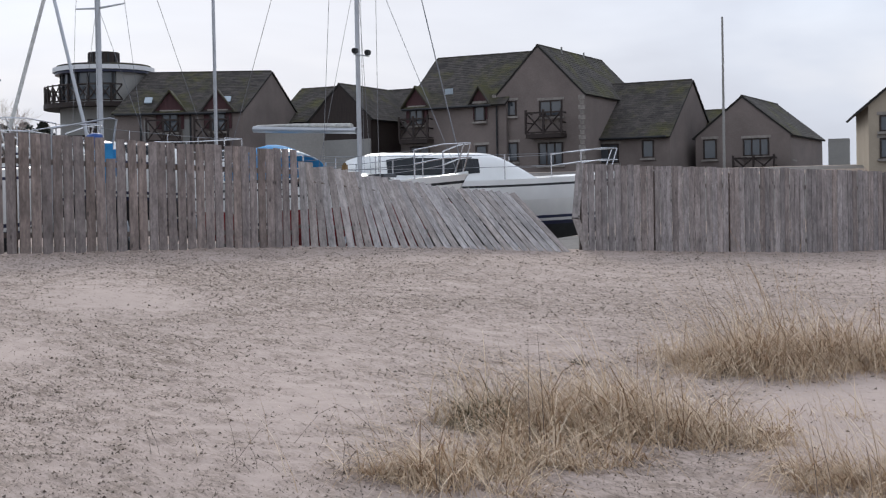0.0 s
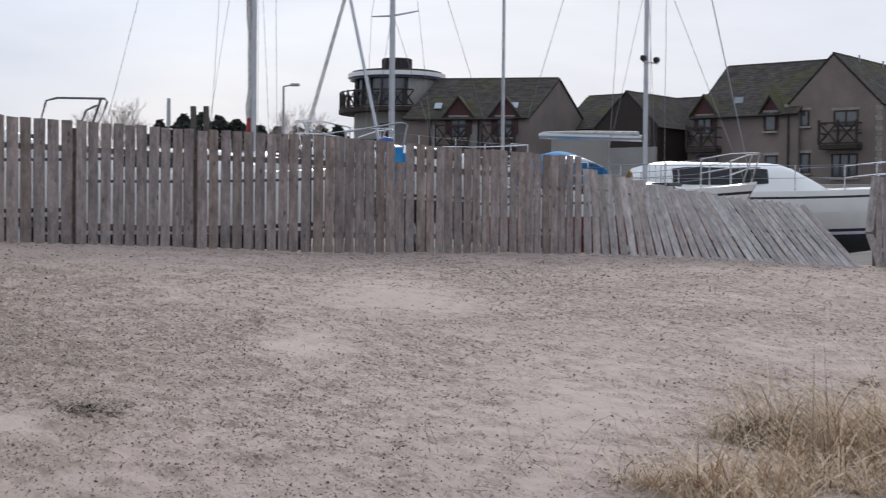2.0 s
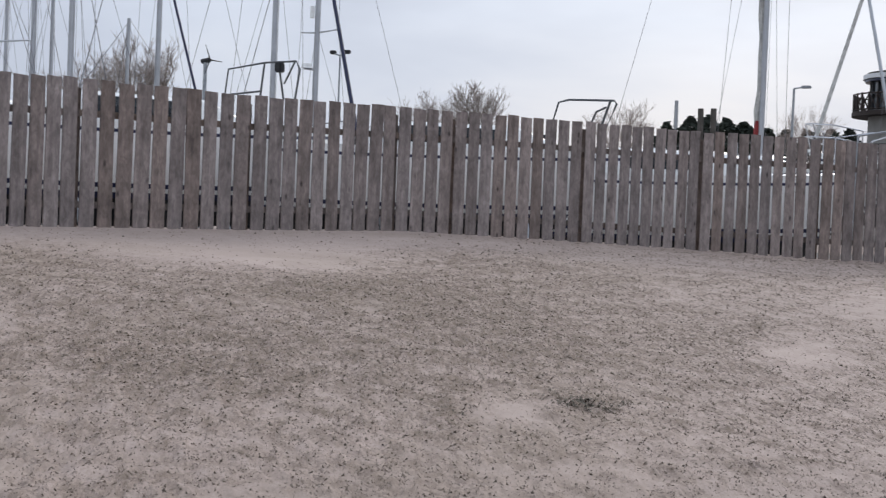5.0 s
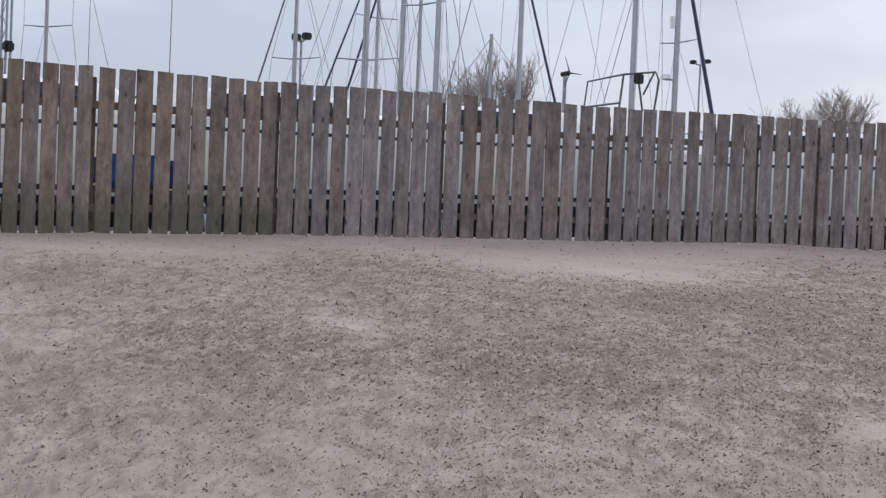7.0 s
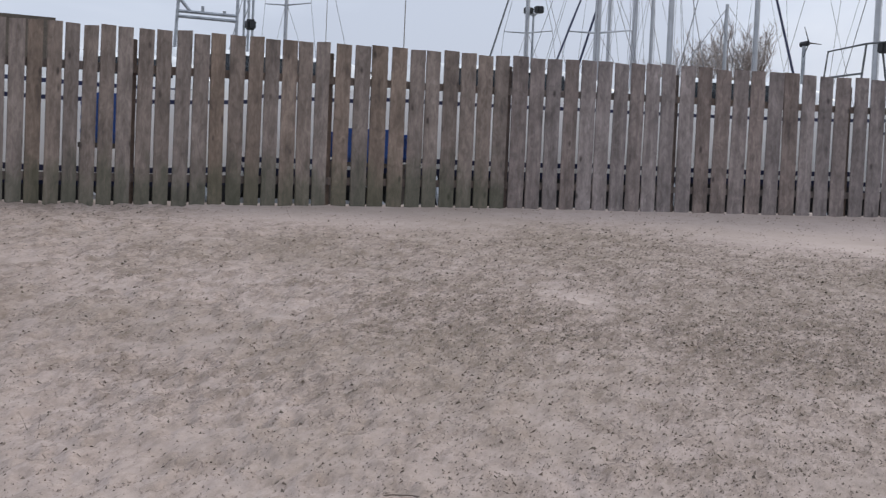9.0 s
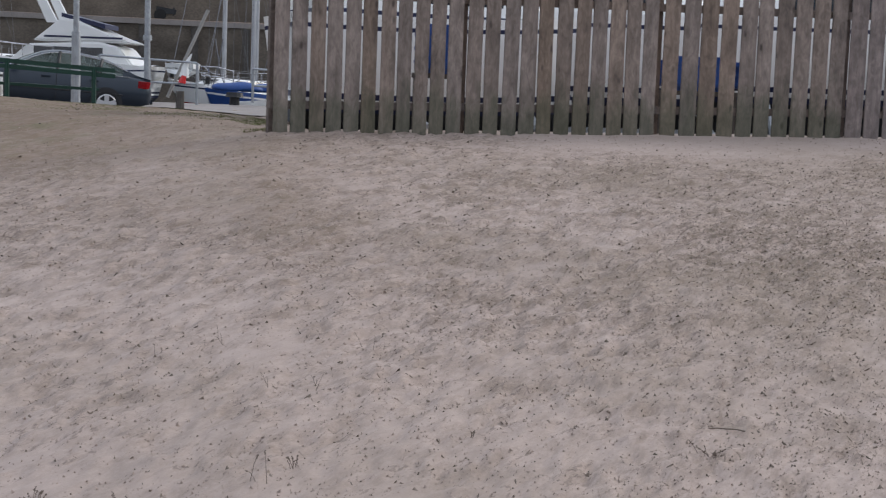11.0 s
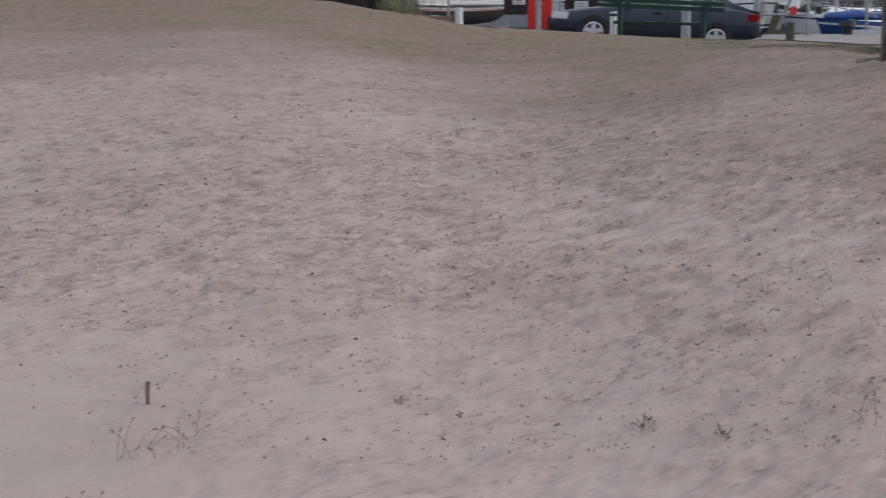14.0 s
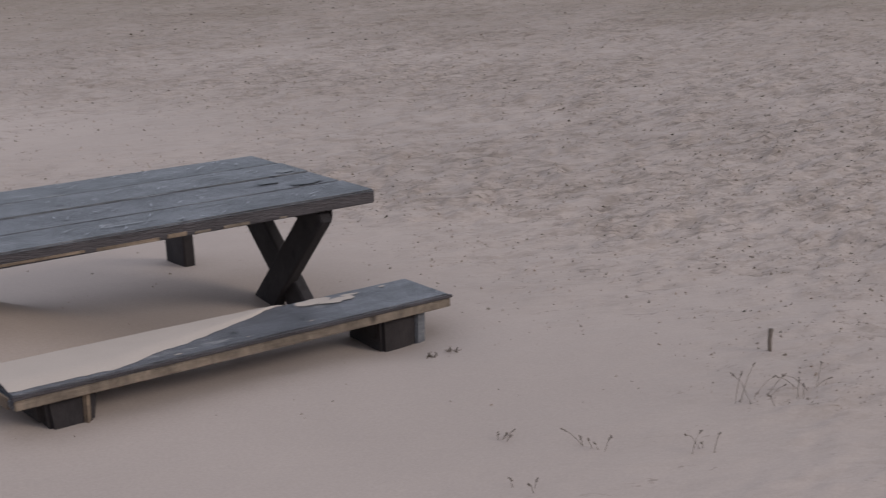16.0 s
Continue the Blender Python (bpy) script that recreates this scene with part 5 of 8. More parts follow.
tube_frame("gantry", "tubular stern gantry carrying aerials above the fence", "gantry", at(64.2, 23, z=2.5), (
    ("leg", [fp(65.55, 0.055, 23), fp(65.4, 0.112, 23), fp(65.2, 0.115, 23)]), ("crossbar", [fp(65.4, 0.1045, 23), fp(63.1, 0.1032, 23)]), ("crossbar", [fp(65.4, 0.1010, 23), fp(63.1, 0.0996, 23)]), ("leg", [fp(63.15, 0.055, 23), fp(63.1, 0.116, 23)]), ("brace", [fp(65.35, 0.113, 23), fp(64.9, 0.104, 23)]),
    ("aerial", [fp(64.45, 0.104, 23), fp(64.45, 0.1085, 23)]), ("aerial", [fp(63.6, 0.104, 23), fp(63.6, 0.106, 23)])), mat=M_GALV, radius=0.028)
tm = thing("lattice_mast", Matrix.Translation(at(62.75, 24, z=2.0)), "dark lattice mast with a small black lamp", "mast")
for dx, dy in ((-0.08, 0), (0.08, 0), (0, 0.12)):
    part("leg", new_tube([(dx, dy, -1.5), (dx, dy, 6)], 0.022, 6), M_GALV, tm)
for i in range(16):
    z = -1 + i * 0.42
    part("lacing", new_tube([(-0.08, 0, z), (0.08, 0, z + 0.21), (-0.08, 0, z + 0.42)], 0.012, 4), M_GALV, tm)
part("lamp", new_box((0.12, -0.1, 1.75), (0.27, 0.06, 1.92), 0.03), M_BLACK, tm)


def pole(name, label, az, d, top_el, r=0.05, mat=M_GALV, r2=None, lean=(0, 0)):
    base = at(az, d, z=0)
    gz0 = gz_of(base)
    root = thing(name, Matrix.Translation((base.x, base.y, gz0)), label, name.replace("_", " "))
    h = EYE.z + top_el * d - gz0
    part("shaft", new_tube([(0, 0, -0.2), (lean[0] * 0.5, lean[1] * 0.5, h * 0.5), (lean[0], lean[1], h)], r, 10, r2 or r * 0.7), mat, root)
    return root, h


pole("flag_pole", "slim white flag pole in the boat yard", -11.15, 45, 0.1331, 0.05, M_TOWER, 0.03)
lp, h = pole("street_lamp", "grey street lamp with a short arm", 17.68, 62, 0.0955, 0.07)
part("arm", new_tube([(0, 0, h), (0.42, 0, h + 0.06)], 0.035, 6), M_GALV, lp)
part("lantern", new_box((0.32, -0.1, h), (0.72, 0.1, h + 0.12), 0.03), M_GALV, lp)
fpole, h = pole("floodlight_pole", "floodlight pole with two lamps", 35.58, 50, 0.108, 0.045)
for s in (-1, 1):
    part("arm", new_tube([(0, 0, h), (s * 0.27, 0, h + 0.08)], 0.03, 6), M_GALV, fpole)
    part("floodlight", new_box((s * 0.3 - 0.1, -0.1, h + 0.05), (s * 0.3 + 0.1, 0.1, h + 0.18), 0.03), M_BLACK, fpole)
fpole, h = pole("floodlight_pole", "floodlight pole with two lamps", 51.4, 42, 0.1155, 0.045)
for s in (-1, 1):
    part("arm", new_tube([(0, 0, h - 0.1), (s * 0.22, 0, h)], 0.025, 6), M_GALV, fpole)
    part("floodlight", new_box((s * 0.24 - 0.11, -0.12, h - 0.03), (s * 0.24 + 0.11, 0.12, h + 0.17), 0.03), M_BLACK, fpole)
pole("mooring_post", "dark weathered timber post leaning above the fence", 21.1, 30, 0.0805, 0.07, M_TIMBERPOST, 0.06, (-0.06, 0))
pole("mooring_post", "dark weathered timber post leaning above the fence", 20.62, 30, 0.0807, 0.07, M_TIMBERPOST, 0.06, (-0.05, 0))
wg, h = pole("wind_generator", "dark pole with a small wind generator", 40.86, 34, 0.099, 0.05, M_GALV, 0.045)
part("generator", new_tube([(-0.1, 0, h), (0.12, 0, h + 0.03)], 0.06, 8), M_BLACK, wg)
for k in range(3):
    part("blade", new_tube([(0.14, 0, h + 0.03), (0.16, math.cos(k * 2.1) * 0.4, h + 0.03 + math.sin(k * 2.1) * 0.4)], 0.02, 4, 0.008), M_BLACK, wg)
pole("whip_aerial", "thin whip aerial above the fence", 56.5, 26, 0.17, 0.016, M_TOWER, 0.006)
pole("whip_aerial", "thin whip aerial above the fence", 59.6, 27, 0.17, 0.01, M_TOWER, 0.005)
rl, h = pole("radio_mast", "distant lattice radio mast", 22.16, 400, 0.0855, 0.9, M_GALV, 0.5)
# blue water tanks on timber stands behind the boards
for az, d, e0, e1, wd in ((68.0, 15.6, 0.0121, 0.0456, 0.28), (57.75, 17.0, 0.0068, 0.03, 0.5)):
    p = at(az, d, z=0)
    gz0, zb, zt = gz_of(p), EYE.z + e0 * d, EYE.z + e1 * d
    stand = thing("tank_stand", Matrix.Translation((p.x, p.y, gz0)) @ pose(0, 0, 0, 0, 0, az), "rough dark timber stand behind the fence", "stand", "tank stands")
    for sx in (-1, 1):
        for sy in (-1, 1):
            part("leg", new_box((sx * wd * 0.8 - 0.04, sy * 0.2 - 0.04, 0), (sx * wd * 0.8 + 0.04, sy * 0.2 + 0.04, zb - gz0 - 0.05)), M_TIMBERPOST, stand)
    part("top", new_box((-wd, -0.28, zb - gz0 - 0.05), (wd, 0.28, zb - gz0)), M_TIMBERPOST, stand)
    bm = bmesh.new()
    box(bm, (-wd * 0.92, -0.25, 0), (wd * 0.92, 0.25, zt - zb), Matrix(), 0.05)
    for k in range(3):
        box(bm, (-wd * 0.94, -0.262, (zt - zb) * (0.2 + 0.27 * k)), (wd * 0.94, 0.262, (zt - zb) * (0.26 + 0.27 * k)))
    ob = part("water_tank", bm, M_BLUE)
    ob.matrix_world = Matrix.Translation((p.x, p.y, zb)) @ pose(0, 0, 0, 0, 0, az)
    tagged(ob, "blue plastic tank standing behind the fence", "tank", "blue tanks")


# ---- trees ----
def bare_tree(az, d, top_el, spread, label, seed, thick=0.28):
    """A leafless tree: tapered trunk, limbs, and thousands of fine twigs."""
    rnd = random.Random(seed)
    p = at(az, d, z=0)
    gz0 = gz_of(p)
    H = EYE.z + top_el * d - gz0
    root = thing("tree", Matrix.Translation((p.x, p.y, gz0)), label, "tree", "bare trees")
    tips = []
    bm, tw = bmesh.new(), bmesh.new()
    tube(bm, [(0, 0, -0.3), (0.1, 0, H * 0.16), (0, 0.1, H * 0.34)], thick, 8, thick * 0.7)

    def grow(o, direction, length, r, level):
        pts = [o]
        dd = direction.normalized()
        for k in range(3):
            dd = (dd + Vector((rnd.uniform(-0.2, 0.2), rnd.uniform(-0.2, 0.2), rnd.uniform(-0.04, 0.14)))).normalized()
            pts.append(pts[-1] + dd * length / 3)
        tube(bm if level < 2 else tw, pts, r, 6 if level < 2 else 3, r * 0.55)
        if level < 5:
            for k in range(5 if level < 2 else 4):
                q = pts[rnd.choice((1, 2, 3, 3))]
                side = Vector((rnd.uniform(-1, 1), rnd.uniform(-1, 1), rnd.uniform(-0.1, 0.5)))
                grow(q, dd * 0.9 + side * 0.62, length * rnd.uniform(0.55, 0.75), max(0.011, r * 0.5), level + 1)

    for k in range(6):
        a = k * 1.05 + rnd.uniform(-0.3, 0.3)
        grow(Vector((0, 0, H * rnd.uniform(0.26, 0.36))), Vector((math.cos(a) * spread, math.sin(a) * spread, 1.0)), H * 0.34, thick * 0.4, 1)
    part("trunk", bm, M_BARK, root)
    part("crown", tw, M_TWIG, root)
    return root


bare_tree(30.0, 110, 0.085, 0.3, "leafless round-headed tree beyond the boat yard", 3)
bare_tree(31.7, 120, 0.079, 0.5, "low leafless tree beyond the boat yard", 4, 0.2)
bare_tree(43.2, 95, 0.105, 0.48, "leafless round-headed tree beyond the masts", 5)
bare_tree(45.0, 105, 0.092, 0.5, "low leafless tree beyond the masts", 6, 0.2)
bare_tree(17.0, 200, 0.073, 0.6, "small leafless tree far off", 7, 0.2)
bare_tree(24.3, 150, 0.077, 0.5, "small leafless tree far off", 12, 0.2)


def evergreen(az, d, top_el, w, seed):
    """A dense far evergreen: trunk and a crown of many small clumps."""
    rnd = random.Random(seed)
    p = at(az, d, z=0)
    gz0 = gz_of(p)
    H = EYE.z + top_el * d - gz0
    root = thing("tree", Matrix.Translation((p.x, p.y, gz0)), "dark evergreen tree on the skyline", "tree", "evergreens")
    part("trunk", new_tube([(0, 0, -0.5), (0, 0, H * 0.6)], 0.3, 8, 0.12), M_BARK, root)
    verts, faces = [], []
    for _ in range(1100):
        a, t = rnd.uniform(0, 6.283), rnd.random()
        zz = H * (0.35 + 0.65 * t)
        rad = w * (1 - (2 * abs(t - 0.45)) ** 2.2 * 0.8) * (0.5 + 0.5 * rnd.random() ** 0.5)
        c = Vector((math.cos(a) * rad, math.sin(a) * rad, zz))
        s = rnd.uniform(0.35, 0.9)
        k = len(verts)
        for _v in range(4):
            verts.append(tuple(c + Vector((rnd.uniform(-s, s), rnd.uniform(-s, s), rnd.uniform(-s, s) * 0.8))))
        faces += [(k, k + 1, k + 2), (k, k + 2, k + 3), (k + 1, k + 2, k + 3)]
    me = bpy.data.meshes.new("crown")
    me.from_pydata(verts, [], faces)
    me.materials.append(M_CONIFER)
    ob = new("crown", me)
    ob.parent = root


for i, (az, top, w) in enumerate(((22.5, 0.069, 2.5), (21.6, 0.0735, 4), (20.9, 0.0745, 4.5), (20.2, 0.0735, 4), (19.5, 0.071, 4), (18.6, 0.067, 3), (17.9, 0.0665, 2.6), (17.1, 0.0665, 2.4), (16.2, 0.0675, 3), (15.5, 0.068, 3.2), (16.8, 0.065, 3.5))):
    evergreen(az, 260, top, w * 0.9, 40 + i)

# ---- the quay, beyond the end of the fence ----
def quay_z(p):
    return ground_z(p.x, p.y)


water = bmesh.new()
prism(water, [at(a, d, z=-1.2) for a, d in ((72, 39.3), (80, 39.3), (88, 39.3), (96, 39.3), (104, 39.3), (112, 39.3), (112, 73.6), (100, 73.6), (88, 73.6), (72, 73.6))], (0, 0, -0.4))
tagged(part("water", water, M_WATER), "still grey harbour water", "water", kind="structure")

apron = []
for a in np.arange(74.2, 98, 0.4):
    near = 19.6 + (max(74.7, a) - 74.7) * 0.55 if a < 79.4 else min(29.6, 22.2 + (a - 79.4) * 4.6)
    apron.append([at(a, near + (39.3 - near) * f, z=0) for f in (0, 0.15, 0.35, 0.55, 0.77, 1)])
verts, faces = [], []
for row in apron:
    for p in row:
        verts.append((p.x, p.y, ground_z(p.x * 0.9999, p.y * 0.9999) + 0.02 if math.hypot(p.x, p.y) < 39.2 else verts[-1][2]))
n = 6
for i in range(len(apron) - 1):
    for k in range(n - 1):
        faces.append((i * n + k, i * n + k + 1, (i + 1) * n + k + 1, (i + 1) * n + k))
me = bpy.data.meshes.new("pavement")
me.from_pydata(verts, [], faces)
me.materials.append(M_QUAY)
me.update()
if me.polygons[0].normal.z < 0:
    me.flip_normals()
tagged(new("pavement", me), "pale worn concrete quay", "pavement", kind="structure")

# far harbour wall with its coping and the roadway on top
pts = [at(a, 73.4 - 1.2 * math.sin((a - 72) / 30 * math.pi), z=0) for a in np.arange(70, 113, 1.5)]


def swept_wall(front, back_, z0, z1):
    """One unbroken wall along the harbour, its faces so far in front of and behind the line."""
    bm = bmesh.new()
    rings = []
    for a in pts:
        n_ = Vector((-a.x, -a.y, 0)).normalized()
        rings.append([bm.verts.new(Vector((a.x, a.y, z)) + n_ * off) for off, z in ((front, z0), (front, z1), (-back_, z1), (-back_, z0))])
    for a, c in zip(rings, rings[1:]):
        for k in range(4):
            bm.faces.new((a[k], a[(k + 1) % 4], c[(k + 1) % 4], c[k]))
    bm.faces.new(rings[0])
    bm.faces.new(rings[-1][::-1])
    bmesh.ops.recalc_face_normals(bm, faces=bm.faces)
    return bm


tagged(part("wall_harbour", swept_wall(0.0, 0.9, -3, 4.25), M_CONCRETE), "high stained concrete harbour wall", "wall", kind="structure")
tagged(part("trim_coping", swept_wall(0.12, 1.0, 4.25, 4.5), M_QUAY), "paler concrete coping on the harbour wall", "coping", kind="structure")
for az in (93, 89.2, 85.4, 81.6, 79.6, 77.6, 75.6):
    p = at(az, 72.4, z=0)
    f = part("timber_fender", new_box((-0.18, -0.2, -2.5), (0.18, 0.2, 4.2), 0.03), M_TIMBERPOST)
    f.matrix_world = Matrix.Translation((p.x, p.y, 0)) @ pose(0, 0, 0, 0, 0, az)
    tagged(f, "dark upright timber fender on the harbour wall", "fender", "wall fenders")


# ---- the car ----
def make_car():
    rear, front = at(81.2, 34.1, z=0), at(85.88, 33.8, z=0)
    rear.z, front.z = 0.611, 0.796
    fwd = (front - rear).normalized()
    side = Vector((-fwd.y, fwd.x, 0)).normalized()
    up = fwd.cross(side)
    m = Matrix(((fwd.x, side.x, up.x, rear.x), (fwd.y, side.y, up.y, rear.y), (fwd.z, side.z, up.z, rear.z), (0, 0, 0, 1)))
    # x forward with the rear axle at 0, y to the car's left, z up from the ground
    root = thing("car", m, "dark blue metallic saloon car parked on the quay", "car")
    WB, half = 2.76, 0.9
    # lower body: rings of (x, half width, bottom, shoulder height)
    st = ((-1.06, 0.4, 0.46, 0.62), (-1.04, 0.64, 0.36, 0.68), (-0.98, 0.76, 0.28, 0.9), (-0.9, 0.82, 0.25, 0.955), (-0.75, 0.865, 0.24, 0.97), (-0.4, 0.895, 0.22, 0.98), (0.2, 0.90, 0.2, 0.965), (1.0, 0.90, 0.19, 0.945), (1.9, 0.90, 0.19, 0.925), (2.4, 0.895, 0.2, 0.90), (2.9, 0.87, 0.22, 0.83), (3.3, 0.82, 0.24, 0.76), (3.6, 0.72, 0.26, 0.69), (3.76, 0.56, 0.32, 0.60), (3.80, 0.45, 0.40, 0.52))
    bm = bmesh.new()
    rings = []
    for x, w, b, t in st:
        prof = ((0, b), (w * 0.8, b), (w * 0.97, b + 0.1), (w, b + (t - b) * 0.45), (w * 0.985, t - 0.07), (w * 0.9, t), (w * 0.5, t + 0.025), (0, t + 0.035))
        rings.append([bm.verts.new((x, y, z)) for y, z in prof] + [bm.verts.new((x, -y, z)) for y, z in prof[-2:0:-1]])
    for a, c in zip(rings, rings[1:]):
        k = len(a)
        for i in range(k):
            bm.faces.new((a[i], a[(i + 1) % k], c[(i + 1) % k], c[i]))
    bm.faces.new(rings[0])
    bm.faces.new(rings[-1])
    bmesh.ops.recalc_face_normals(bm, faces=bm.faces)
    # cut the wheel arches
    body = part("body", bm, M_CARPAINT, root, smooth=True)
    # the cabin: an unbroken arch from boot to bonnet
    arch_x = (-0.98, -0.68, -0.28, 0.0, 0.23, 0.7, 1.0, 1.38, 1.7, 2.05, 2.35)
    arch_z = (0.965, 1.03, 1.23, 1.315, 1.365, 1.418, 1.428, 1.375, 1.225, 1.03, 0.915)
    xs = np.linspace(-0.98, 2.35, 38)
    zs_ = np.interp(xs, arch_x, arch_z)
    for _ in range(3):
        zs_[1:-1] = (zs_[:-2] + 2 * zs_[1:-1] + zs_[2:]) / 4
    bm = bmesh.new()
    rings = []
    for x, t in zip(xs, zs_):
        belt = float(np.interp(x, (-0.98, 0.2, 2.35), (0.95, 0.945, 0.88)))
        wb = 0.85 - 0.05 * abs(x - 0.8)
        rise = max(0.0, t - belt)
        wt_ = wb - 0.5 * rise
        prof = ((wb, belt - 0.04), (wb - 0.02 - 0.2 * rise, belt + rise * 0.45), (wt_ + 0.03, t - 0.06 * min(1, rise * 4)), (wt_ - 0.06, t - 0.012), (wt_ * 0.5, t + 0.012), (0, t + 0.018))
        rings.append([bm.verts.new((x, y, z)) for y, z in prof] + [bm.verts.new((x, -y, z)) for y, z in prof[-2::-1]])
    for x, a, c in zip(xs, rings, rings[1:]):
        k = len(a)
        for i in range(k - 1):
            f = bm.faces.new((a[i], a[i + 1], c[i + 1], c[i]))
            side_glass = i in (0, 1, k - 3, k - 2) and -0.42 < x < 1.95
            screen = 3 <= i <= k - 5 and (x > 1.38 or x < 0.12) and -0.7 < x < 2.1
            f.material_index = 1 if side_glass or screen else 0
    bmesh.ops.recalc_face_normals(bm, faces=bm.faces)
    gh_ob = part("greenhouse", bm, (M_CARPAINT, M_CARGLASS), root, "dark roof and greenish glazing", smooth=True)
    for sx in (0.35, 1.35):
        for sy in (-0.38, 0.38):
            seat_ = part("car_seat", new_box((sx - 0.12, sy - 0.22, 0.9), (sx + 0.05, sy + 0.22, 1.12), 0.05, pose(0, 0, 0, 0, -8, 0)), M_BLACK, root)
            part("headrest", new_box((sx - 0.07, sy - 0.12, 1.14), (sx + 0.02, sy + 0.12, 1.28), 0.03), M_BLACK, seat_)
    for sgn in (-1, 1):
        for x0, x1, zt in ((1.12, 1.05, 1.385), (0.22, 0.12, 1.31)):
            part("pillar", new_tube([(x0, sgn * 0.845, 0.93), ((x0 + x1) / 2, sgn * 0.78, 1.15), (x1, sgn * 0.64, zt)], 0.036, 6), M_BLACK, gh_ob)
        part("window_trim", new_tube([(x, sgn * (0.85 - 0.05 * abs(x - 0.8) - 0.5 * max(0.0, z - 0.94) + 0.045), z - 0.05) for x, z in zip(xs[6:34], zs_[6:34])], 0.013, 5), M_STEEL, gh_ob)
        part("belt_trim", new_tube([(-0.5, sgn * 0.84, 0.975), (1.0, sgn * 0.868, 0.955), (2.3, sgn * 0.84, 0.925)], 0.01, 5), M_STEEL, gh_ob)
        part("door_strip", new_tube([(-0.35, sgn * 0.905, 0.56), (2.35, sgn * 0.905, 0.54)], 0.016, 5), M_BLACK, body)
        for x in (0.2, 1.25):
            part("door_handle", new_box((x, sgn * 0.9 - 0.012, 0.8), (x + 0.2, sgn * 0.9 + 0.02, 0.835), 0.008), M_CARPAINT, body)
        for x0, x1 in ((1.12, 1.12), (2.2, 2.25), (0.28, 0.12)):
            part("door_seam", new_tube([(x0, sgn * 0.897, 0.92), ((x0 + x1) / 2, sgn * 0.903, 0.6), (x1, sgn * 0.895, 0.27)], 0.006, 4), M_BLACK, body)
        part("wing_mirror", new_box((1.95, sgn * 0.98 - 0.1, 0.97), (2.1, sgn * 0.98 + 0.08, 1.1), 0.04), M_CARPAINT, body)
        lens = bmesh.new()
        prism(lens, [(x, sgn * y, 0.74) for x, y in ((-0.68, 0.872), (-0.88, 0.835), (-0.985, 0.745), (-1.0, 0.5), (-0.9, 0.5), (-0.7, 0.8))], (0, 0, 0.17))
        bmesh.ops.bevel(lens, geom=lens.edges[:], offset=0.012, segments=1, affect="EDGES")
        part("tail_light", lens, M_LENS, body, "red tail light")
        lamp = bmesh.new()
        prism(lamp, [(x, sgn * y, 0.57) for x, y in ((3.36, 0.825), (3.55, 0.765), (3.70, 0.63), (3.74, 0.48), (3.5, 0.48), (3.36, 0.7))], (-0.03, 0, 0.15))
        bmesh.ops.bevel(lamp, geom=lamp.edges[:], offset=0.012, segments=1, affect="EDGES")
        part("headlight", lamp, M_LAMP, body, "clear headlight")
        for x in (0.0, WB):
            arch = bmesh.new()
            bmesh.ops.create_cone(arch, cap_ends=True, segments=28, radius1=0.365, radius2=0.365, depth=0.05, matrix=pose(x, sgn * 0.885, 0.335, 90, 0, 0))
            part("wheel_arch", arch, M_BLACK, body)
            w = part("wheel", bmesh.new(), M_TYRE, root)
            tyre = bmesh.new()
            bmesh.ops.create_cone(tyre, cap_ends=True, segments=30, radius1=0.318, radius2=0.318, depth=0.2, matrix=pose(x, sgn * 0.83, 0.318, 90, 0, 0))
            bmesh.ops.bevel(tyre, geom=[e for e in tyre.edges if len(e.link_faces) == 2 and abs(e.calc_face_angle(0)) > 1], offset=0.03, segments=2, affect="EDGES")
            part("tyre", tyre, M_TYRE, w)
            rim = bmesh.new()
            bmesh.ops.create_cone(rim, cap_ends=True, segments=30, radius1=0.225, radius2=0.225, depth=0.02, matrix=pose(x, sgn * 0.925, 0.318, 90, 0, 0))
            part("rim_backing", rim, M_BLACK, w)
            rr = bmesh.new()
            for k in range(5):
                a = k * 2 * math.pi / 5 + 0.3
                box(rr, (0, -0.05, -0.012), (0.215, 0.05, 0.012), pose(x, sgn * 0.945, 0.318, 90, 0, 0) @ pose(0, 0, 0, 0, 0, math.degrees(a)))
            tube(rr, [(x + 0.21 * math.cos(k * math.pi / 12), sgn * 0.94, 0.318 + 0.21 * math.sin(k * math.pi / 12)) for k in range(25)], 0.018, 5)
            bmesh.ops.create_cone(rr, cap_ends=True, segments=12, radius1=0.06, radius2=0.06, depth=0.04, matrix=pose(x, sgn * 0.945, 0.318, 90, 0, 0))
            part("rim", rr, M_RIM, w, "five-spoke alloy rim")
    part("rear_bumper", new_box((-1.07, -0.7, 0.38), (-0.9, 0.7, 0.58), 0.06), M_CARPAINT, body)
    part("number_plate", new_box((-1.062, -0.26, 0.66), (-1.03, 0.26, 0.77), 0.005), M_GALV, body)
    part("tow_bar", new_tube([(-0.9, 0, 0.3), (-1.1, 0, 0.28), (-1.16, 0, 0.33), (-1.16, 0, 0.42)], 0.03, 8), M_BLACK, root)
    bm = bmesh.new()
    bmesh.ops.create_uvsphere(bm, u_segments=12, v_segments=8, radius=0.045, matrix=Matrix.Translation((-1.16, 0, 0.44)))
    part("tow_ball", bm, M_BLACK, root)
    part("front_grille", new_box((3.72, -0.3, 0.46), (3.8, 0.3, 0.62), 0.02), M_BLACK, body)
    return root


make_car()

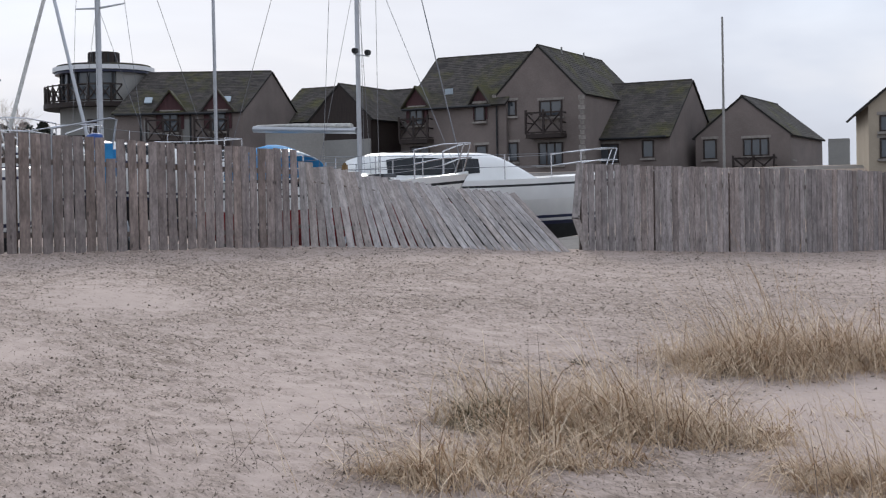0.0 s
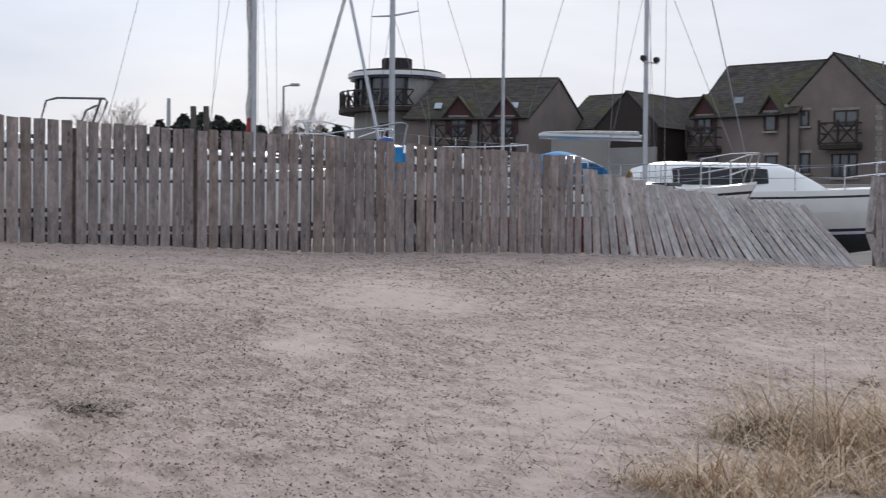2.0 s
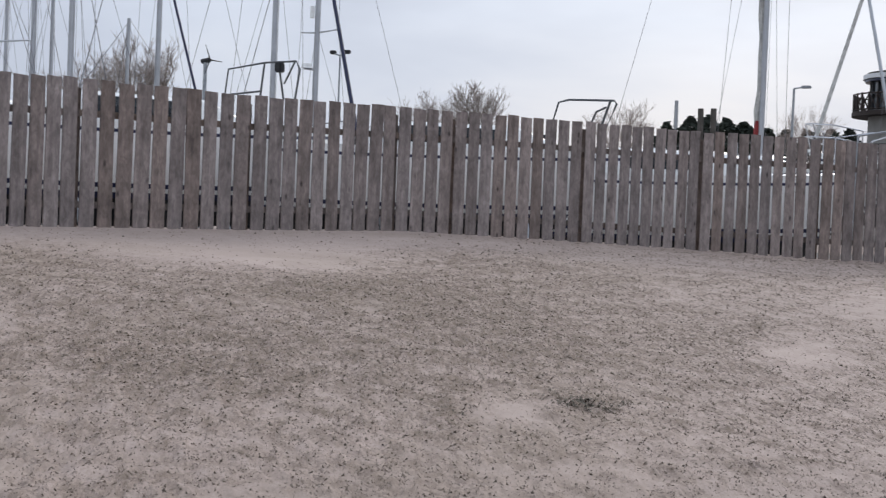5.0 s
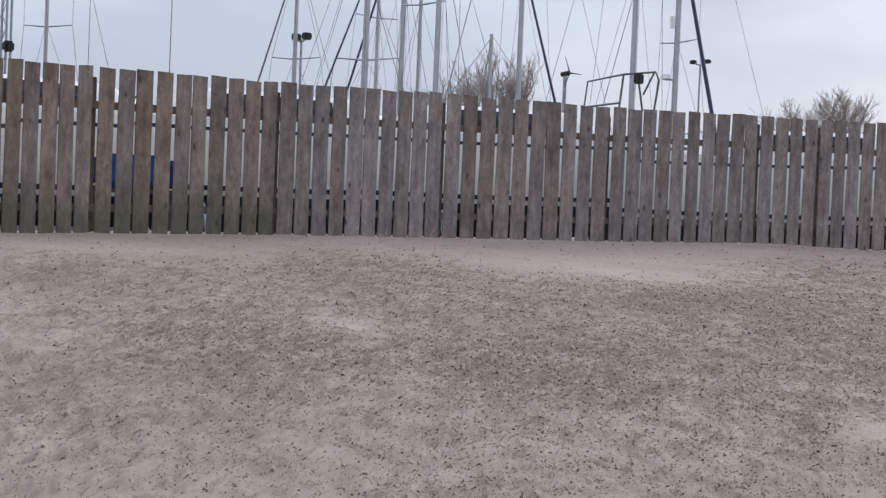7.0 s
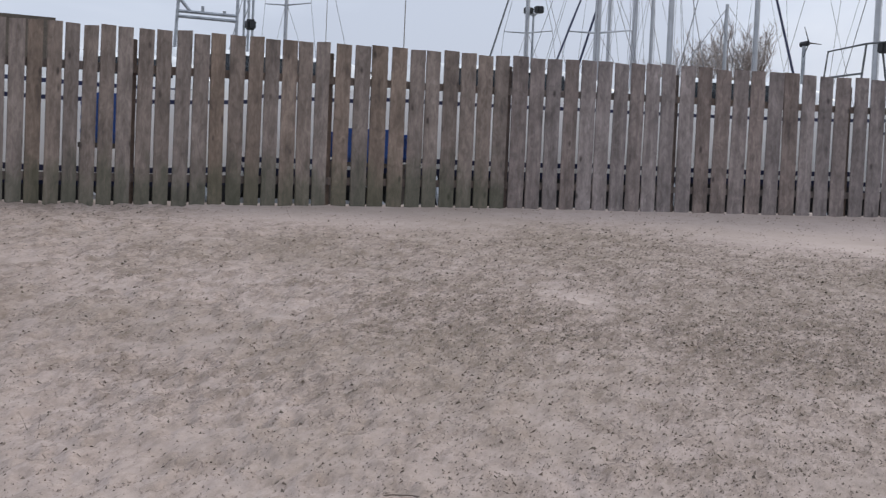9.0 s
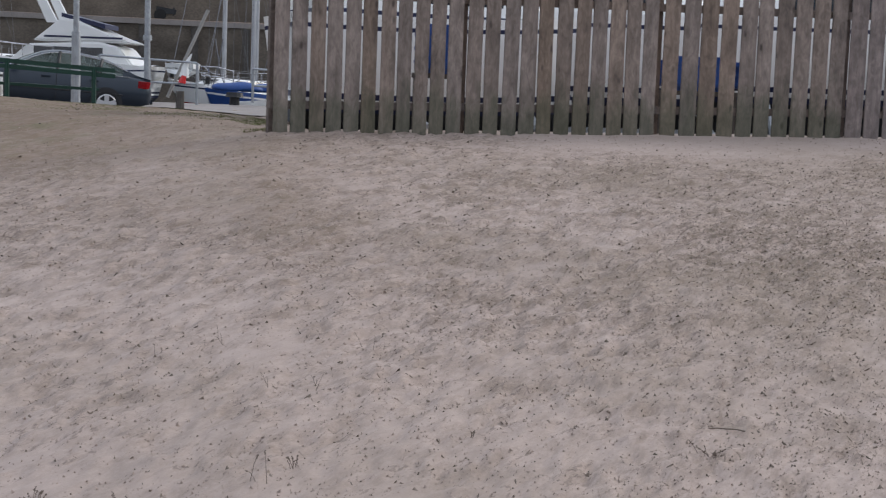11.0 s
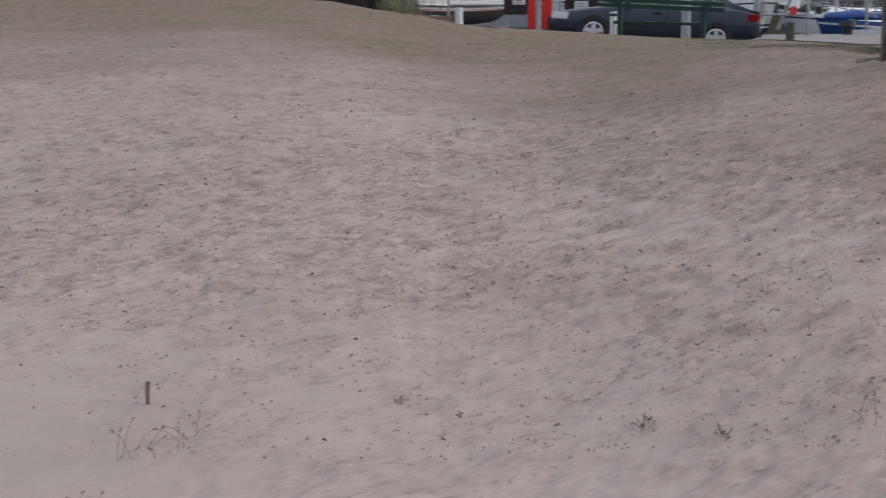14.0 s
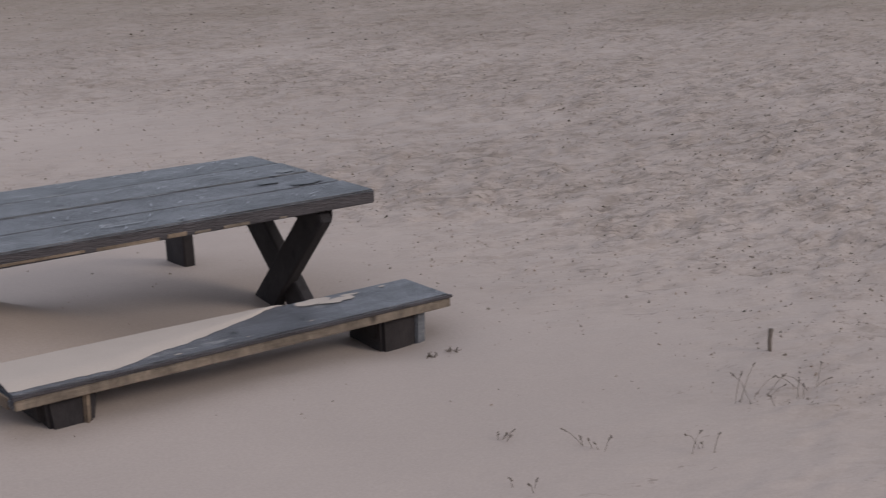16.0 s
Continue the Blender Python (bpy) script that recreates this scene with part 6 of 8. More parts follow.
# ---- street furniture on the quay ----
bench = thing("bench", Matrix.Translation(at(83.0, 24.6, z=quay_z(at(83.0, 24.6, z=0)))), "dark green slatted bench seen from behind", "bench")
bo = bench.matrix_world.translation
P = lambda az, el, d=24.6: at(az, d, el) - bo
for z_off, nm in ((0.0, "back_slat"), (-0.0038, "back_slat")):
    a, c = P(85.5, 0.0105 + z_off), P(80.6, 0.0055 + z_off)
    bm = bmesh.new()
    prism(bm, [a + Vector((0, 0, -0.035)), a + Vector((0, 0, 0.035)), a + Vector((-0.05, 0.01, 0.035)), a + Vector((-0.05, 0.01, -0.035))], c - a)
    part(nm, bm, M_GREEN, bench)
for az, e0, e1 in ((84.62, 0.0095, -0.0175), (81.4, 0.0062, -0.0205)):
    part("post", new_tube([P(az, e1), P(az, e0)], 0.04, 6), M_GREEN, bench)
a, c = P(84.9, -0.0065, 25.0), P(81.2, -0.0085, 25.0)
bm = bmesh.new()
prism(bm, [a, a + Vector((0, 0, 0.05)), a + Vector((-0.42, 0.06, 0.05)), a + Vector((-0.42, 0.06, 0.0))], c - a)
part("seat", bm, M_GREEN, bench)


def quay_post(name, label, az, d, e0, e1, r, mat, group=""):
    p = at(az, d, z=0)
    root = thing(name, Matrix.Translation(at(az, d, e0)), label, name.replace("_", " "), group)
    part("shaft", new_tube([(0, 0, -0.25), (0, 0, (e1 - e0) * d)], r, 12, r * 0.92), mat, root)
    return root


lamp1 = quay_post("lamp_column", "thick galvanised lamp column with a wider base", 82.08, 28.0, -0.0165, 0.3, 0.055, M_GALV)
part("base", new_tube([(0, 0, -0.2), (0, 0, 1.25), (0, 0, 1.32)], 0.088, 12, 0.08), M_GALV, lamp1)
lamp2 = quay_post("lamp_column", "tapered grey column at the quay's edge", 79.4, 36.5, -0.0175, 0.3, 0.075, M_GALV)
part("collar", new_tube([(0, 0, 1.62), (0, 0, 1.75)], 0.11, 10), M_GALV, lamp2)
sp = quay_post("sign_post", "grey post carrying a small white sign", 87.84, 30.0, -0.0095, 0.07, 0.048, M_GALV)
part("sign", new_box((-0.04, -0.16, 0), (0.02, 0.16, 0.2), 0.02, pose(0.09, 0, 1.25, 0, 0, 178)), M_SIGN, sp)
quay_post("timber_post", "short square grey timber post", 78.11, 24.0, -0.021, -0.0065, 0.075, M_TIMBERPOST)
wpz = quay_post("marker_post", "short white-painted marker post with a dark foot", 84.89, 25.5, -0.0130, 0.0018, 0.06, M_SIGN)
part("band", new_tube([(0, 0, 0.30), (0, 0, 0.34)], 0.065, 10), M_BLACK, wpz)
wp2 = quay_post("marker_post", "short white-painted marker post with a dark foot", 90.98, 29.5, -0.002, 0.0055, 0.09, M_SIGN)


def railing(label, posts, d, top, mid, closed=False):
    """Tubular quayside railing. posts: bearing, foot rise, top rise."""
    o = at(posts[0][0], d, posts[0][1])
    root = thing("railing", Matrix.Translation(o), label, "railing", "quay railings")
    for az, e0, e1 in posts:
        part("post", new_tube([at(az, d, e0) - o, at(az, d, e1) - o], 0.035, 8), M_GALV, root)
    for h in (top, mid):
        part("rail", new_tube([at(az, d, e0 + (e1 - e0) * h) - o for az, e0, e1 in posts], 0.028, 8), M_GALV, root)
    return root


railing("galvanised tubular quay railing", ((81.2, -0.017, 0.0158), (79.3, -0.0165, 0.0142), (77.47, -0.0158, 0.0130)), 36.8, 1.0, 0.5)
railing("galvanised tubular quay railing", ((75.3, -0.0125, 0.0105), (73.9, -0.0125, 0.0098)), 36.8, 1.0, 0.5)
railing("galvanised tubular quay railing", ((91.38, -0.006, 0.0247), (89.05, -0.0055, 0.0231)), 36.0, 1.0, 0.43)
railing("galvanised tubular quay railing", ((95.6, 0.004, 0.0285), (93.0, 0.0, 0.0272)), 36.0, 1.0, 0.5)
st = thing("gangway", Matrix.Translation(at(86.8, 38.5, -0.012)), "steep galvanised gangway with tubular handrails", "gangway")
so = st.matrix_world.translation
for off in (0.0, 1.1):
    a, c = at(87.55, 38.2 + off, 0.0242) - so, at(85.95, 38.2 + off, 0.0135) - so
    part("handrail", new_tube([a, c], 0.03, 8), M_GALV, st)
    part("mid_rail", new_tube([a - Vector((0, 0, 0.5)), c - Vector((0, 0, 0.5))], 0.025, 8), M_GALV, st)
    for f in (0.02, 0.35, 0.68, 0.98):
        q = a.lerp(c, f)
        part("upright", new_tube([q, q - Vector((0, 0, 1.15))], 0.03, 6), M_GALV, st)
a, c = at(87.55, 38.2, -0.006) - so, at(85.95, 38.2, -0.0165) - so
bm = bmesh.new()
prism(bm, [a, a + Vector((-1.1, 0, 0)), a + Vector((-1.1, 0, 0.1)), a + Vector((0, 0, 0.1))], c - a)
part("deck", bm, M_GALV, st)


def notice_box(az, d, e0, e1, w, label):
    p = at(az, d, e0)
    root = thing("notice_board", Matrix.Translation(p) @ pose(0, 0, 0, 0, 0, az), label, "notice board")
    h = (e1 - e0) * d
    part("cabinet", new_box((-w / 2, -0.15, h * 0.35), (w / 2, 0.2, h), 0.02), M_BROWN, root)
    for s in (-1, 1):
        part("leg", new_box((s * w * 0.42 - 0.04, -0.04, -0.35), (s * w * 0.42 + 0.04, 0.04, h * 0.4)), M_GALV, root)
    nt_ = part("notice", new_box((-w * 0.2, -0.175, h * 0.62), (w * 0.2, -0.152, h * 0.88), 0.004), M_SIGN, root, "white notice with unreadable lines")
    for k in range(3):
        part("text_bar", new_box((-w * 0.14, -0.182, h * (0.66 + k * 0.07)), (w * 0.12, -0.176, h * (0.675 + k * 0.07))), M_BLACK, nt_)
    part("top_rail", new_tube([(-w / 2, 0, h + 0.03), (w / 2, 0, h + 0.03)], 0.025, 6), M_STEEL, root)
    return root


notice_box(88.6, 35.0, -0.0085, 0.0165, 0.72, "dark timber notice cabinet with a white notice")
notice_box(86.15, 35.0, -0.0115, 0.0118, 0.8, "dark timber notice cabinet with a white notice")
for az in (88.05, 87.5):
    p = at(az, 33.4, -0.0098)
    bm = new_box((-0.12, -0.1, 0), (0.12, 0.1, 0.76), 0.025)
    ob = part("lifebuoy_case", bm, M_REDBOX)
    ob.matrix_world = Matrix.Translation(p) @ pose(0, 0, 0, 0, 0, az)
    tagged(ob, "upright bright red plastic safety case", "safety case", "red cases")
for az, d, el, s, sd in ((91.9, 27.5, -0.0005, 0.42, 1), (90.0, 28.0, -0.0045, 0.55, 2), (89.2, 28.0, -0.0065, 0.36, 3), (92.4, 28.6, 0.001, 0.5, 4), (93.1, 28.6, 0.002, 0.45, 5)):
    rnd = random.Random(sd)
    bm = bmesh.new()
    bmesh.ops.create_cube(bm, size=1)
    bmesh.ops.subdivide_edges(bm, edges=bm.edges[:], cuts=3, use_grid_fill=True)
    for v in bm.verts:
        v.co = v.co * (0.8 + 0.2 * v.co.length) + Vector((rnd.uniform(-0.05, 0.05), rnd.uniform(-0.05, 0.05), rnd.uniform(-0.05, 0.05)))
    ob = part("boulder", bm, M_ROCK, smooth=False)
    p = at(az, d, el)
    ob.matrix_world = Matrix.Translation((p.x, p.y, ground_z(p.x, p.y) + s * 0.12)) @ pose(0, 0, 0, 0, 0, az) @ Matrix.Diagonal((s * 1.6, s, s * 0.62, 1))
    tagged(ob, "pinkish sandstone boulder at the edge of the grass", "boulder", "boulders")
bol = thing("bollard", Matrix.Translation(at(76.0, 36.2, -0.0148)), "black iron mooring bollard on the quay", "bollard")
part("stem", new_tube([(0, 0, 0), (0, 0, 0.2)], 0.13, 12), M_BLACK, bol)
part("cap", new_tube([(0, 0, 0.2), (0, 0, 0.24), (0, 0, 0.32)], 0.24, 12, 0.2), M_BLACK, bol)


# ---- boats afloat ----
def motor_cruiser():
    stern, bow = at(79.0, 47.5, z=0), at(86.6, 49.5, z=0)
    fwd = bow - stern
    L = fwd.length
    ang = math.degrees(math.atan2(fwd.y, fwd.x))
    gun = EYE.z + 0.0085 * 48
    root = thing("motor_cruiser", pose(stern.x, stern.y, gun, 0, 0, ang), "white flybridge motor cruiser moored in the harbour", "motor boat", "boats afloat")
    mats = (M_WHITE, M_NAVY, M_WHITE, M_NAVY, M_DARK)
    bm, rows = hull_mesh(L, 2.6, 1.0, 0.5, 0.35, 0.95, 0.16, mats)
    part("hull", bm, mats, root, smooth=True)
    part("deck", deck_mesh(rows), M_WHITE, root)
    # raked superstructure and flybridge, sloping down aft
    for nm, prof, w in (("cabin", ((0.5, 0), (4.6, 0), (3.9, 0.62), (1.6, 0.74), (1.0, 0.6)), 1.05), ("flybridge", ((0.55, 0.72), (3.8, 0.72), (3.5, 0.95), (2.9, 1.45), (2.4, 1.42), (1.3, 0.98)), 0.95)):
        bm = bmesh.new()
        prism(bm, [(x, -w, z) for x, z in prof], (0, 2 * w, 0))
        bmesh.ops.bevel(bm, geom=bm.edges[:], offset=0.06, segments=2, affect="EDGES")
        part(nm, bm, M_WHITE, root)
    for s in (-1, 1):
        part("window", new_box((1.5, s * 1.06 - 0.015, 0.3), (3.7, s * 1.06 + 0.015, 0.55), 0.01), M_WINDOW, root)
        part("stripe", new_box((0.9, s * 0.955 - 0.01, 0.84), (3.4, s * 0.955 + 0.012, 0.9)), M_NAVY, root)
    bm = bmesh.new()
    prism(bm, [(1.5, -0.8, 1.16), (2.9, -0.8, 1.5), (2.9, -0.8, 1.62), (1.5, -0.8, 1.3)], (0, 1.6, 0))
    part("canopy", bm, M_NAVY, root, "folded navy canvas canopy")
    for s in (-1, 1):
        bm = bmesh.new()
        prism(bm, [(3.0, s * 0.75, 1.3), (3.35, s * 0.75, 1.3), (4.1, s * 0.75, 2.9), (3.85, s * 0.75, 2.9)], (0, 0.12, 0))
        part("radar_arch", bm, M_WHITE, root)
    part("wheelhouse_aerial", new_tube([(3.9, 0, 2.2), (3.9, 0, 3.2)], 0.02, 5), M_WHITE, root)
    pr = bmesh.new()
    for s in (-1, 1):
        line = [(q[0], s * q[1] * 0.95, q[2] + 0.5) for q in (sheer_at(rows, f) for f in (0.45, 0.6, 0.75, 0.9, 0.99))]
        tube(pr, line, 0.018, 5)
        for f in (0.45, 0.6, 0.75, 0.9):
            q = sheer_at(rows, f)
            tube(pr, [(q[0], s * q[1] * 0.95, q[2]), (q[0], s * q[1] * 0.95, q[2] + 0.5)], 0.015, 5)
    part("guard_rail", pr, M_STEEL, root)
    tend = part("dinghy", hull_mesh(1.8, 1.0, 0.3, 0.1, 0.08, 0.9, 0.16, (M_WHITE,) * 5)[0], (M_WHITE,), root, "small white tender on the stern", smooth=True)
    tend.matrix_basis = pose(-0.9, 0.9, 0.15, 0, 0, -90)


motor_cruiser()


def afloat(label, mast, bow, gun, mats, top=9.0, r=0.06, L=None, B=2.1, bare=False, free=0.75):
    root, rows, ln = sailing_boat(label, mast, bow, gun, L=L, mast_r=r, mast_top=top, mats=mats, free=free, B=B, cabin_h=0.34, cabin=not bare, pulpit=not bare)
    for o in list(root.children_recursive):
        if o.name.startswith(("keel", "cradle", "prop")):
            bpy.data.objects.remove(o)
    root["group"] = "boats afloat"
    return root


BL = (M_BLUE, M_WHITE, M_BLUE, M_WHITE, M_DARK)
WH = (M_WHITE, M_NAVY, M_WHITE, M_RED, M_DARK)
afloat("small yacht afloat with a tall mast and a blue hull", at(75.8, 45, z=0), at(77.2, 43.5, z=0), 1.12, BL, 11, 0.07, L=6)
afloat("small yacht afloat with a tall mast", at(76.45, 50, z=0), at(78.6, 48, z=0), 1.3, WH, 11, 0.08, L=6.5)
afloat("small yacht afloat with a tall mast", at(74.9, 55, z=0), at(77.4, 53, z=0), 1.0, WH, 11, 0.08, L=6.5)
afloat("open white workboat with a short mast", at(83.9, 58, z=0), at(88.0, 56, z=0), 1.95, WH, 7, 0.06, L=8)
afloat("long low open boat with a grubby white deck and red waterline", at(91.0, 50, z=0), at(88.75, 57, z=0), 1.98, (M_HULLGREY, M_HULLGREY, M_HULLGREY, M_RED, M_DARK), 0, L=13, B=1.5, bare=True, free=0.36)
# a plain box added to fill the grey band below the low boat
grey_box = part("pontoon", new_box((-4.5, -0.6, 0), (4.5, 0.6, 0.75), 0.03), M_GALV)
grey_box.matrix_world = Matrix.Translation(at(89.6, 59, z=1.0)) @ pose(0, 0, 0, 0, 0, 90)
tagged(grey_box, "long plain grey box added below the low boat beyond the quay", "pontoon")
lk_ = part("deck_locker", new_box((-0.3, -0.2, 0), (0.3, 0.2, 0.33), 0.03), M_WHITE)
lk_.matrix_world = Matrix.Translation(at(89.62, 54, z=2.05)) @ pose(0, 0, 0, 0, 0, 80)
tagged(lk_, "white plastic locker on the deck of a low boat", "locker")
for az, d, el, r in ((75.9, 42, -0.0035, 0.4), (74.9, 43, -0.004, 0.4)):
    p = at(az, d, el)
    bm = bmesh.new()
    bmesh.ops.create_uvsphere(bm, u_segments=20, v_segments=10, radius=1)
    for v in bm.verts:
        v.co.z = max(-0.3, v.co.z + 0.12 * math.sin(v.co.x * 5))
        v.co.y *= 1 + 0.1 * math.cos(v.co.x * 7)
    ob = part("boat_cover", bm, M_BLUE, smooth=True)
    ob.matrix_world = Matrix.Translation(p) @ pose(0, 0, 0, 0, 0, az) @ Matrix.Diagonal((0.75, 0.42, 0.2, 1))
    tagged(ob, "blue tarpaulin cover over a small boat", "cover", "boat covers")
wcover = thing("boat_hull", Matrix.Translation(at(75.5, 41, -0.012)), "upturned white dinghy hull by the quay", "dinghy")
part("hull", hull_mesh(2.2, 1.0, 0.3, 0.15, 0.1, 0.85, 0.16, (M_WHITE,) * 5)[0], (M_WHITE,), wcover, smooth=True)
# a spar leaning across, with a rolled flag
spar = tube_frame("leaning_spar", "pale spar leaning at a slant beside the railing", "spar", at(77.9, 37, z=0.9), (("spar", [at(78.6, 37, -0.011), at(77.1, 37.4, 0.049)]),), M_TOWER, 0.045)
tb = bmesh.new()
tube(tb, [at(77.98, 36.9, 0.003) - at(77.9, 37, z=0.9), at(77.93, 36.9, 0.0105) - at(77.9, 37, z=0.9), at(77.7, 36.9, 0.019) - at(77.9, 37, z=0.9)], 0.13, 6, 0.02)
part("rolled_flag", tb, M_WHITE, spar)
part("orange_marker", new_tube([at(78.05, 36.8, -0.001) - at(77.9, 37, z=0.9), at(77.97, 36.8, 0.004) - at(77.9, 37, z=0.9)], 0.1, 8, 0.06), M_REDBOX, spar)
for az, d, e0, e1, dx in ((77.0, 44, -0.01, 0.03, 0.5), (76.2, 44, -0.01, 0.03, -0.6), (75.4, 46, -0.008, 0.02, 0.7)):
    tube_frame("rope", "slack grey mooring rope between the boats", "rope", at(az, d, e0), (("rope", [at(az, d, e0), at(az - 0.6 * dx, d, (e0 + e1) / 2 - 0.004), at(az - dx, d, e1)]),), M_WIRE, 0.02)

# up on the far roadway: parked cars and laid-up boats
for az, d, mat, lb in ((79.9, 78, M_DARK, "dark parked car on the far roadway"), (77.9, 79, M_GALV, "grey parked car on the far roadway")):
    p = at(az, d, z=4.6)
    root = thing("car", Matrix.Translation(p) @ pose(0, 0, 0, 0, 0, az), lb, "car", "far cars")
    for nm, prof, w, mt in (("body", ((-2.1, 0.3), (2.1, 0.3), (2.15, 0.7), (1.2, 0.85), (-1.8, 0.9), (-2.15, 0.75)), 0.85, mat), ("cabin", ((-1.6, 0.88), (1.0, 0.84), (0.4, 1.35), (-1.0, 1.4)), 0.72, M_WINDOW)):
        bm = bmesh.new()
        prism(bm, [(x, -w, z) for x, z in prof], (0, 2 * w, 0))
        bmesh.ops.bevel(bm, geom=bm.edges[:], offset=0.08, segments=2, affect="EDGES")
        part(nm, bm, mt, root)
    for x in (-1.3, 1.3):
        for s in (-1, 1):
            bm = bmesh.new()
            bmesh.ops.create_cone(bm, cap_ends=True, segments=18, radius1=0.32, radius2=0.32, depth=0.2, matrix=pose(x, s * 0.8, 0.32, 90, 0, 0))
            part("wheel", bm, M_TYRE, root)
RD = (M_WHITE, M_WHITE, M_WHITE, M_RED, M_RED)
for az, d, baz in ((77.2, 80, 73.5), (74.3, 82, 70.5)):
    sailing_boat("laid-up boat with a red bottom on the far quay", at(az, d, z=0), at(baz, d - 1, z=0), 6.8, L=7.5, mast_top=0, mats=RD, cabin_h=0.4, pulpit=False)
ramp = bmesh.new()
prism(ramp, [at(93.5, 60, 0.0275), at(89.0, 60, 0.0245), at(89.0, 60, -0.02), at(93.5, 60, -0.02)], at(90, 1.2, z=0))
tagged(part("wall_jetty", ramp, material("weedy_concrete", (0.085, 0.085, 0.055), 0.9, vary=0.4, scale=0.7, bump=0.4, fine=6)), "lower weed-stained concrete jetty face", "wall", kind="structure")

# a weathered garage beyond the wall closes the view on the left
back = bmesh.new()
prism(back, [at(99, 79, z=4.5), at(70, 79.5, z=4.5), at(70, 79.5, z=9), at(99, 79, z=9)], at(85, 3, z=0))
tagged(part("wall_far_store", back, M_CONCRETE), "dark far wall of a harbour store", "wall", kind="structure")

# ---- the picnic table, half buried ----
TN = Vector((0.0496, 0.0599, 0.997)).normalized()
T1 = Vector((-0.9107, 0.4125, 0.0206)).normalized()
T2 = TN.cross(T1).normalized()


def table_point(a, b, h):
    """a along the boards, b across them away from the eye, h below the eye along the table's own upright."""
    return EYE + T1 * a + T2 * b - TN * h


TOP_H, SEAT_H, SAND_H = 1.124, 1.414, 1.57
tm_ = Matrix(((T1.x, T2.x, TN.x, 0), (T1.y, T2.y, TN.y, 0), (T1.z, T2.z, TN.z, 0), (0, 0, 0, 1)))
tm_.translation = table_point(0, 0, SAND_H)
LT = lambda a, b, h: Vector((a, b, SAND_H - h))


def painted_wood():
    """Dark slate-blue paint, scuffed to pale wood, dusted with sand."""
    m = wood_material("scuffed_slate_blue_paint", (0.13, 0.129, 0.138), (0.92, 0.9, 0.93), (0.045, 0.044, 0.05), per_piece=0.12)
    nt = m.node_tree
    b = nt.nodes["Principled BSDF"]
    mp = nt.nodes["Mapping"]
    mp.inputs["Scale"].default_value = (0.5, 7, 7)
    last = b.inputs["Base Color"].links[0].from_socket
    co = nt.nodes["Texture Coordinate"]
    n = nt.nodes.new("ShaderNodeTexNoise")
    n.inputs["Scale"].default_value, n.inputs["Detail"].default_value, n.inputs["Roughness"].default_value = 5.5, 8, 0.7
    s = nt.nodes.new("ShaderNodeMapping")
    s.inputs["Scale"].default_value = (0.45, 1.6, 1.6)
    nt.links.new(co.outputs["Object"], s.inputs[0])
    nt.links.new(s.outputs[0], n.inputs[0])
    r = nt.nodes.new("ShaderNodeMapRange")
    for k, v in (("From Min", 0.61), ("From Max", 0.66), ("To Max", 0.7)):
        r.inputs[k].default_value = v
    nt.links.new(n.outputs[0], r.inputs["Value"])
    mx = nt.nodes.new("ShaderNodeMix")
    mx.data_type = "RGBA"
    mx.inputs["B"].default_value = (0.3, 0.28, 0.27, 1)
    nt.links.new(r.outputs[0], mx.inputs["Factor"])
    nt.links.new(last, mx.inputs["A"])
    nt.links.new(mx.outputs["Result"], b.inputs["Base Color"])
    b.inputs["Roughness"].default_value = 0.42
    return m


M_PAINT = painted_wood()
M_PAINTDARK = wood_material("dark_brown_table_leg", (0.036, 0.029, 0.03), (0.9, 0.85, 0.8), (0.025, 0.02, 0.02), per_piece=0.1)
M_BAREEDGE = wood_material("bare_worn_wood_edge", (0.25, 0.195, 0.15), (0.95, 0.85, 0.75), (0.1, 0.075, 0.06), per_piece=0.1)
M_BAREEDGE.node_tree.nodes["Mapping"].inputs["Scale"].default_value = (0.6, 8, 8)
M_EDGE = material("dark_plum_worn_paint", (0.06, 0.049, 0.052), 0.55, vary=0.35, scale=14, stretch=(0.6, 3, 3), bump=0.3)
M_STAIN = material("damp_dark_paint", (0.055, 0.054, 0.06), 0.35, vary=0.4, scale=12, bump=0.1)
M_SCAR = material("flaked_paint_scar", (0.3, 0.3, 0.31), 0.8, vary=0.5, scale=9, bump=0.2, fine=60)
M_SCRATCH = material("scratched_pale_paint", (0.36, 0.36, 0.38), 0.7, vary=0.4, scale=20, bump=0.1)
M_DRIFT = material("clean_drifted_sand", (0.45, 0.37, 0.32), 0.95, vary=0.08, scale=2, bump=0.08, fine=200)

table = thing("picnic_table", tm_, "slate-blue painted picnic table with scuffed boards, half buried in sand", "picnic table")
END, FAR_END = 2.99, 1.35
NEAR, BACK = 4.05, 4.88


def plank(name, a0, a1, b0, b1, h, t, mat, bev=0.012, parent=None, label=""):
    return part(name, new_box(LT(a0, b0, h + t), LT(a1, b1, h), bev), mat, parent or table, label)


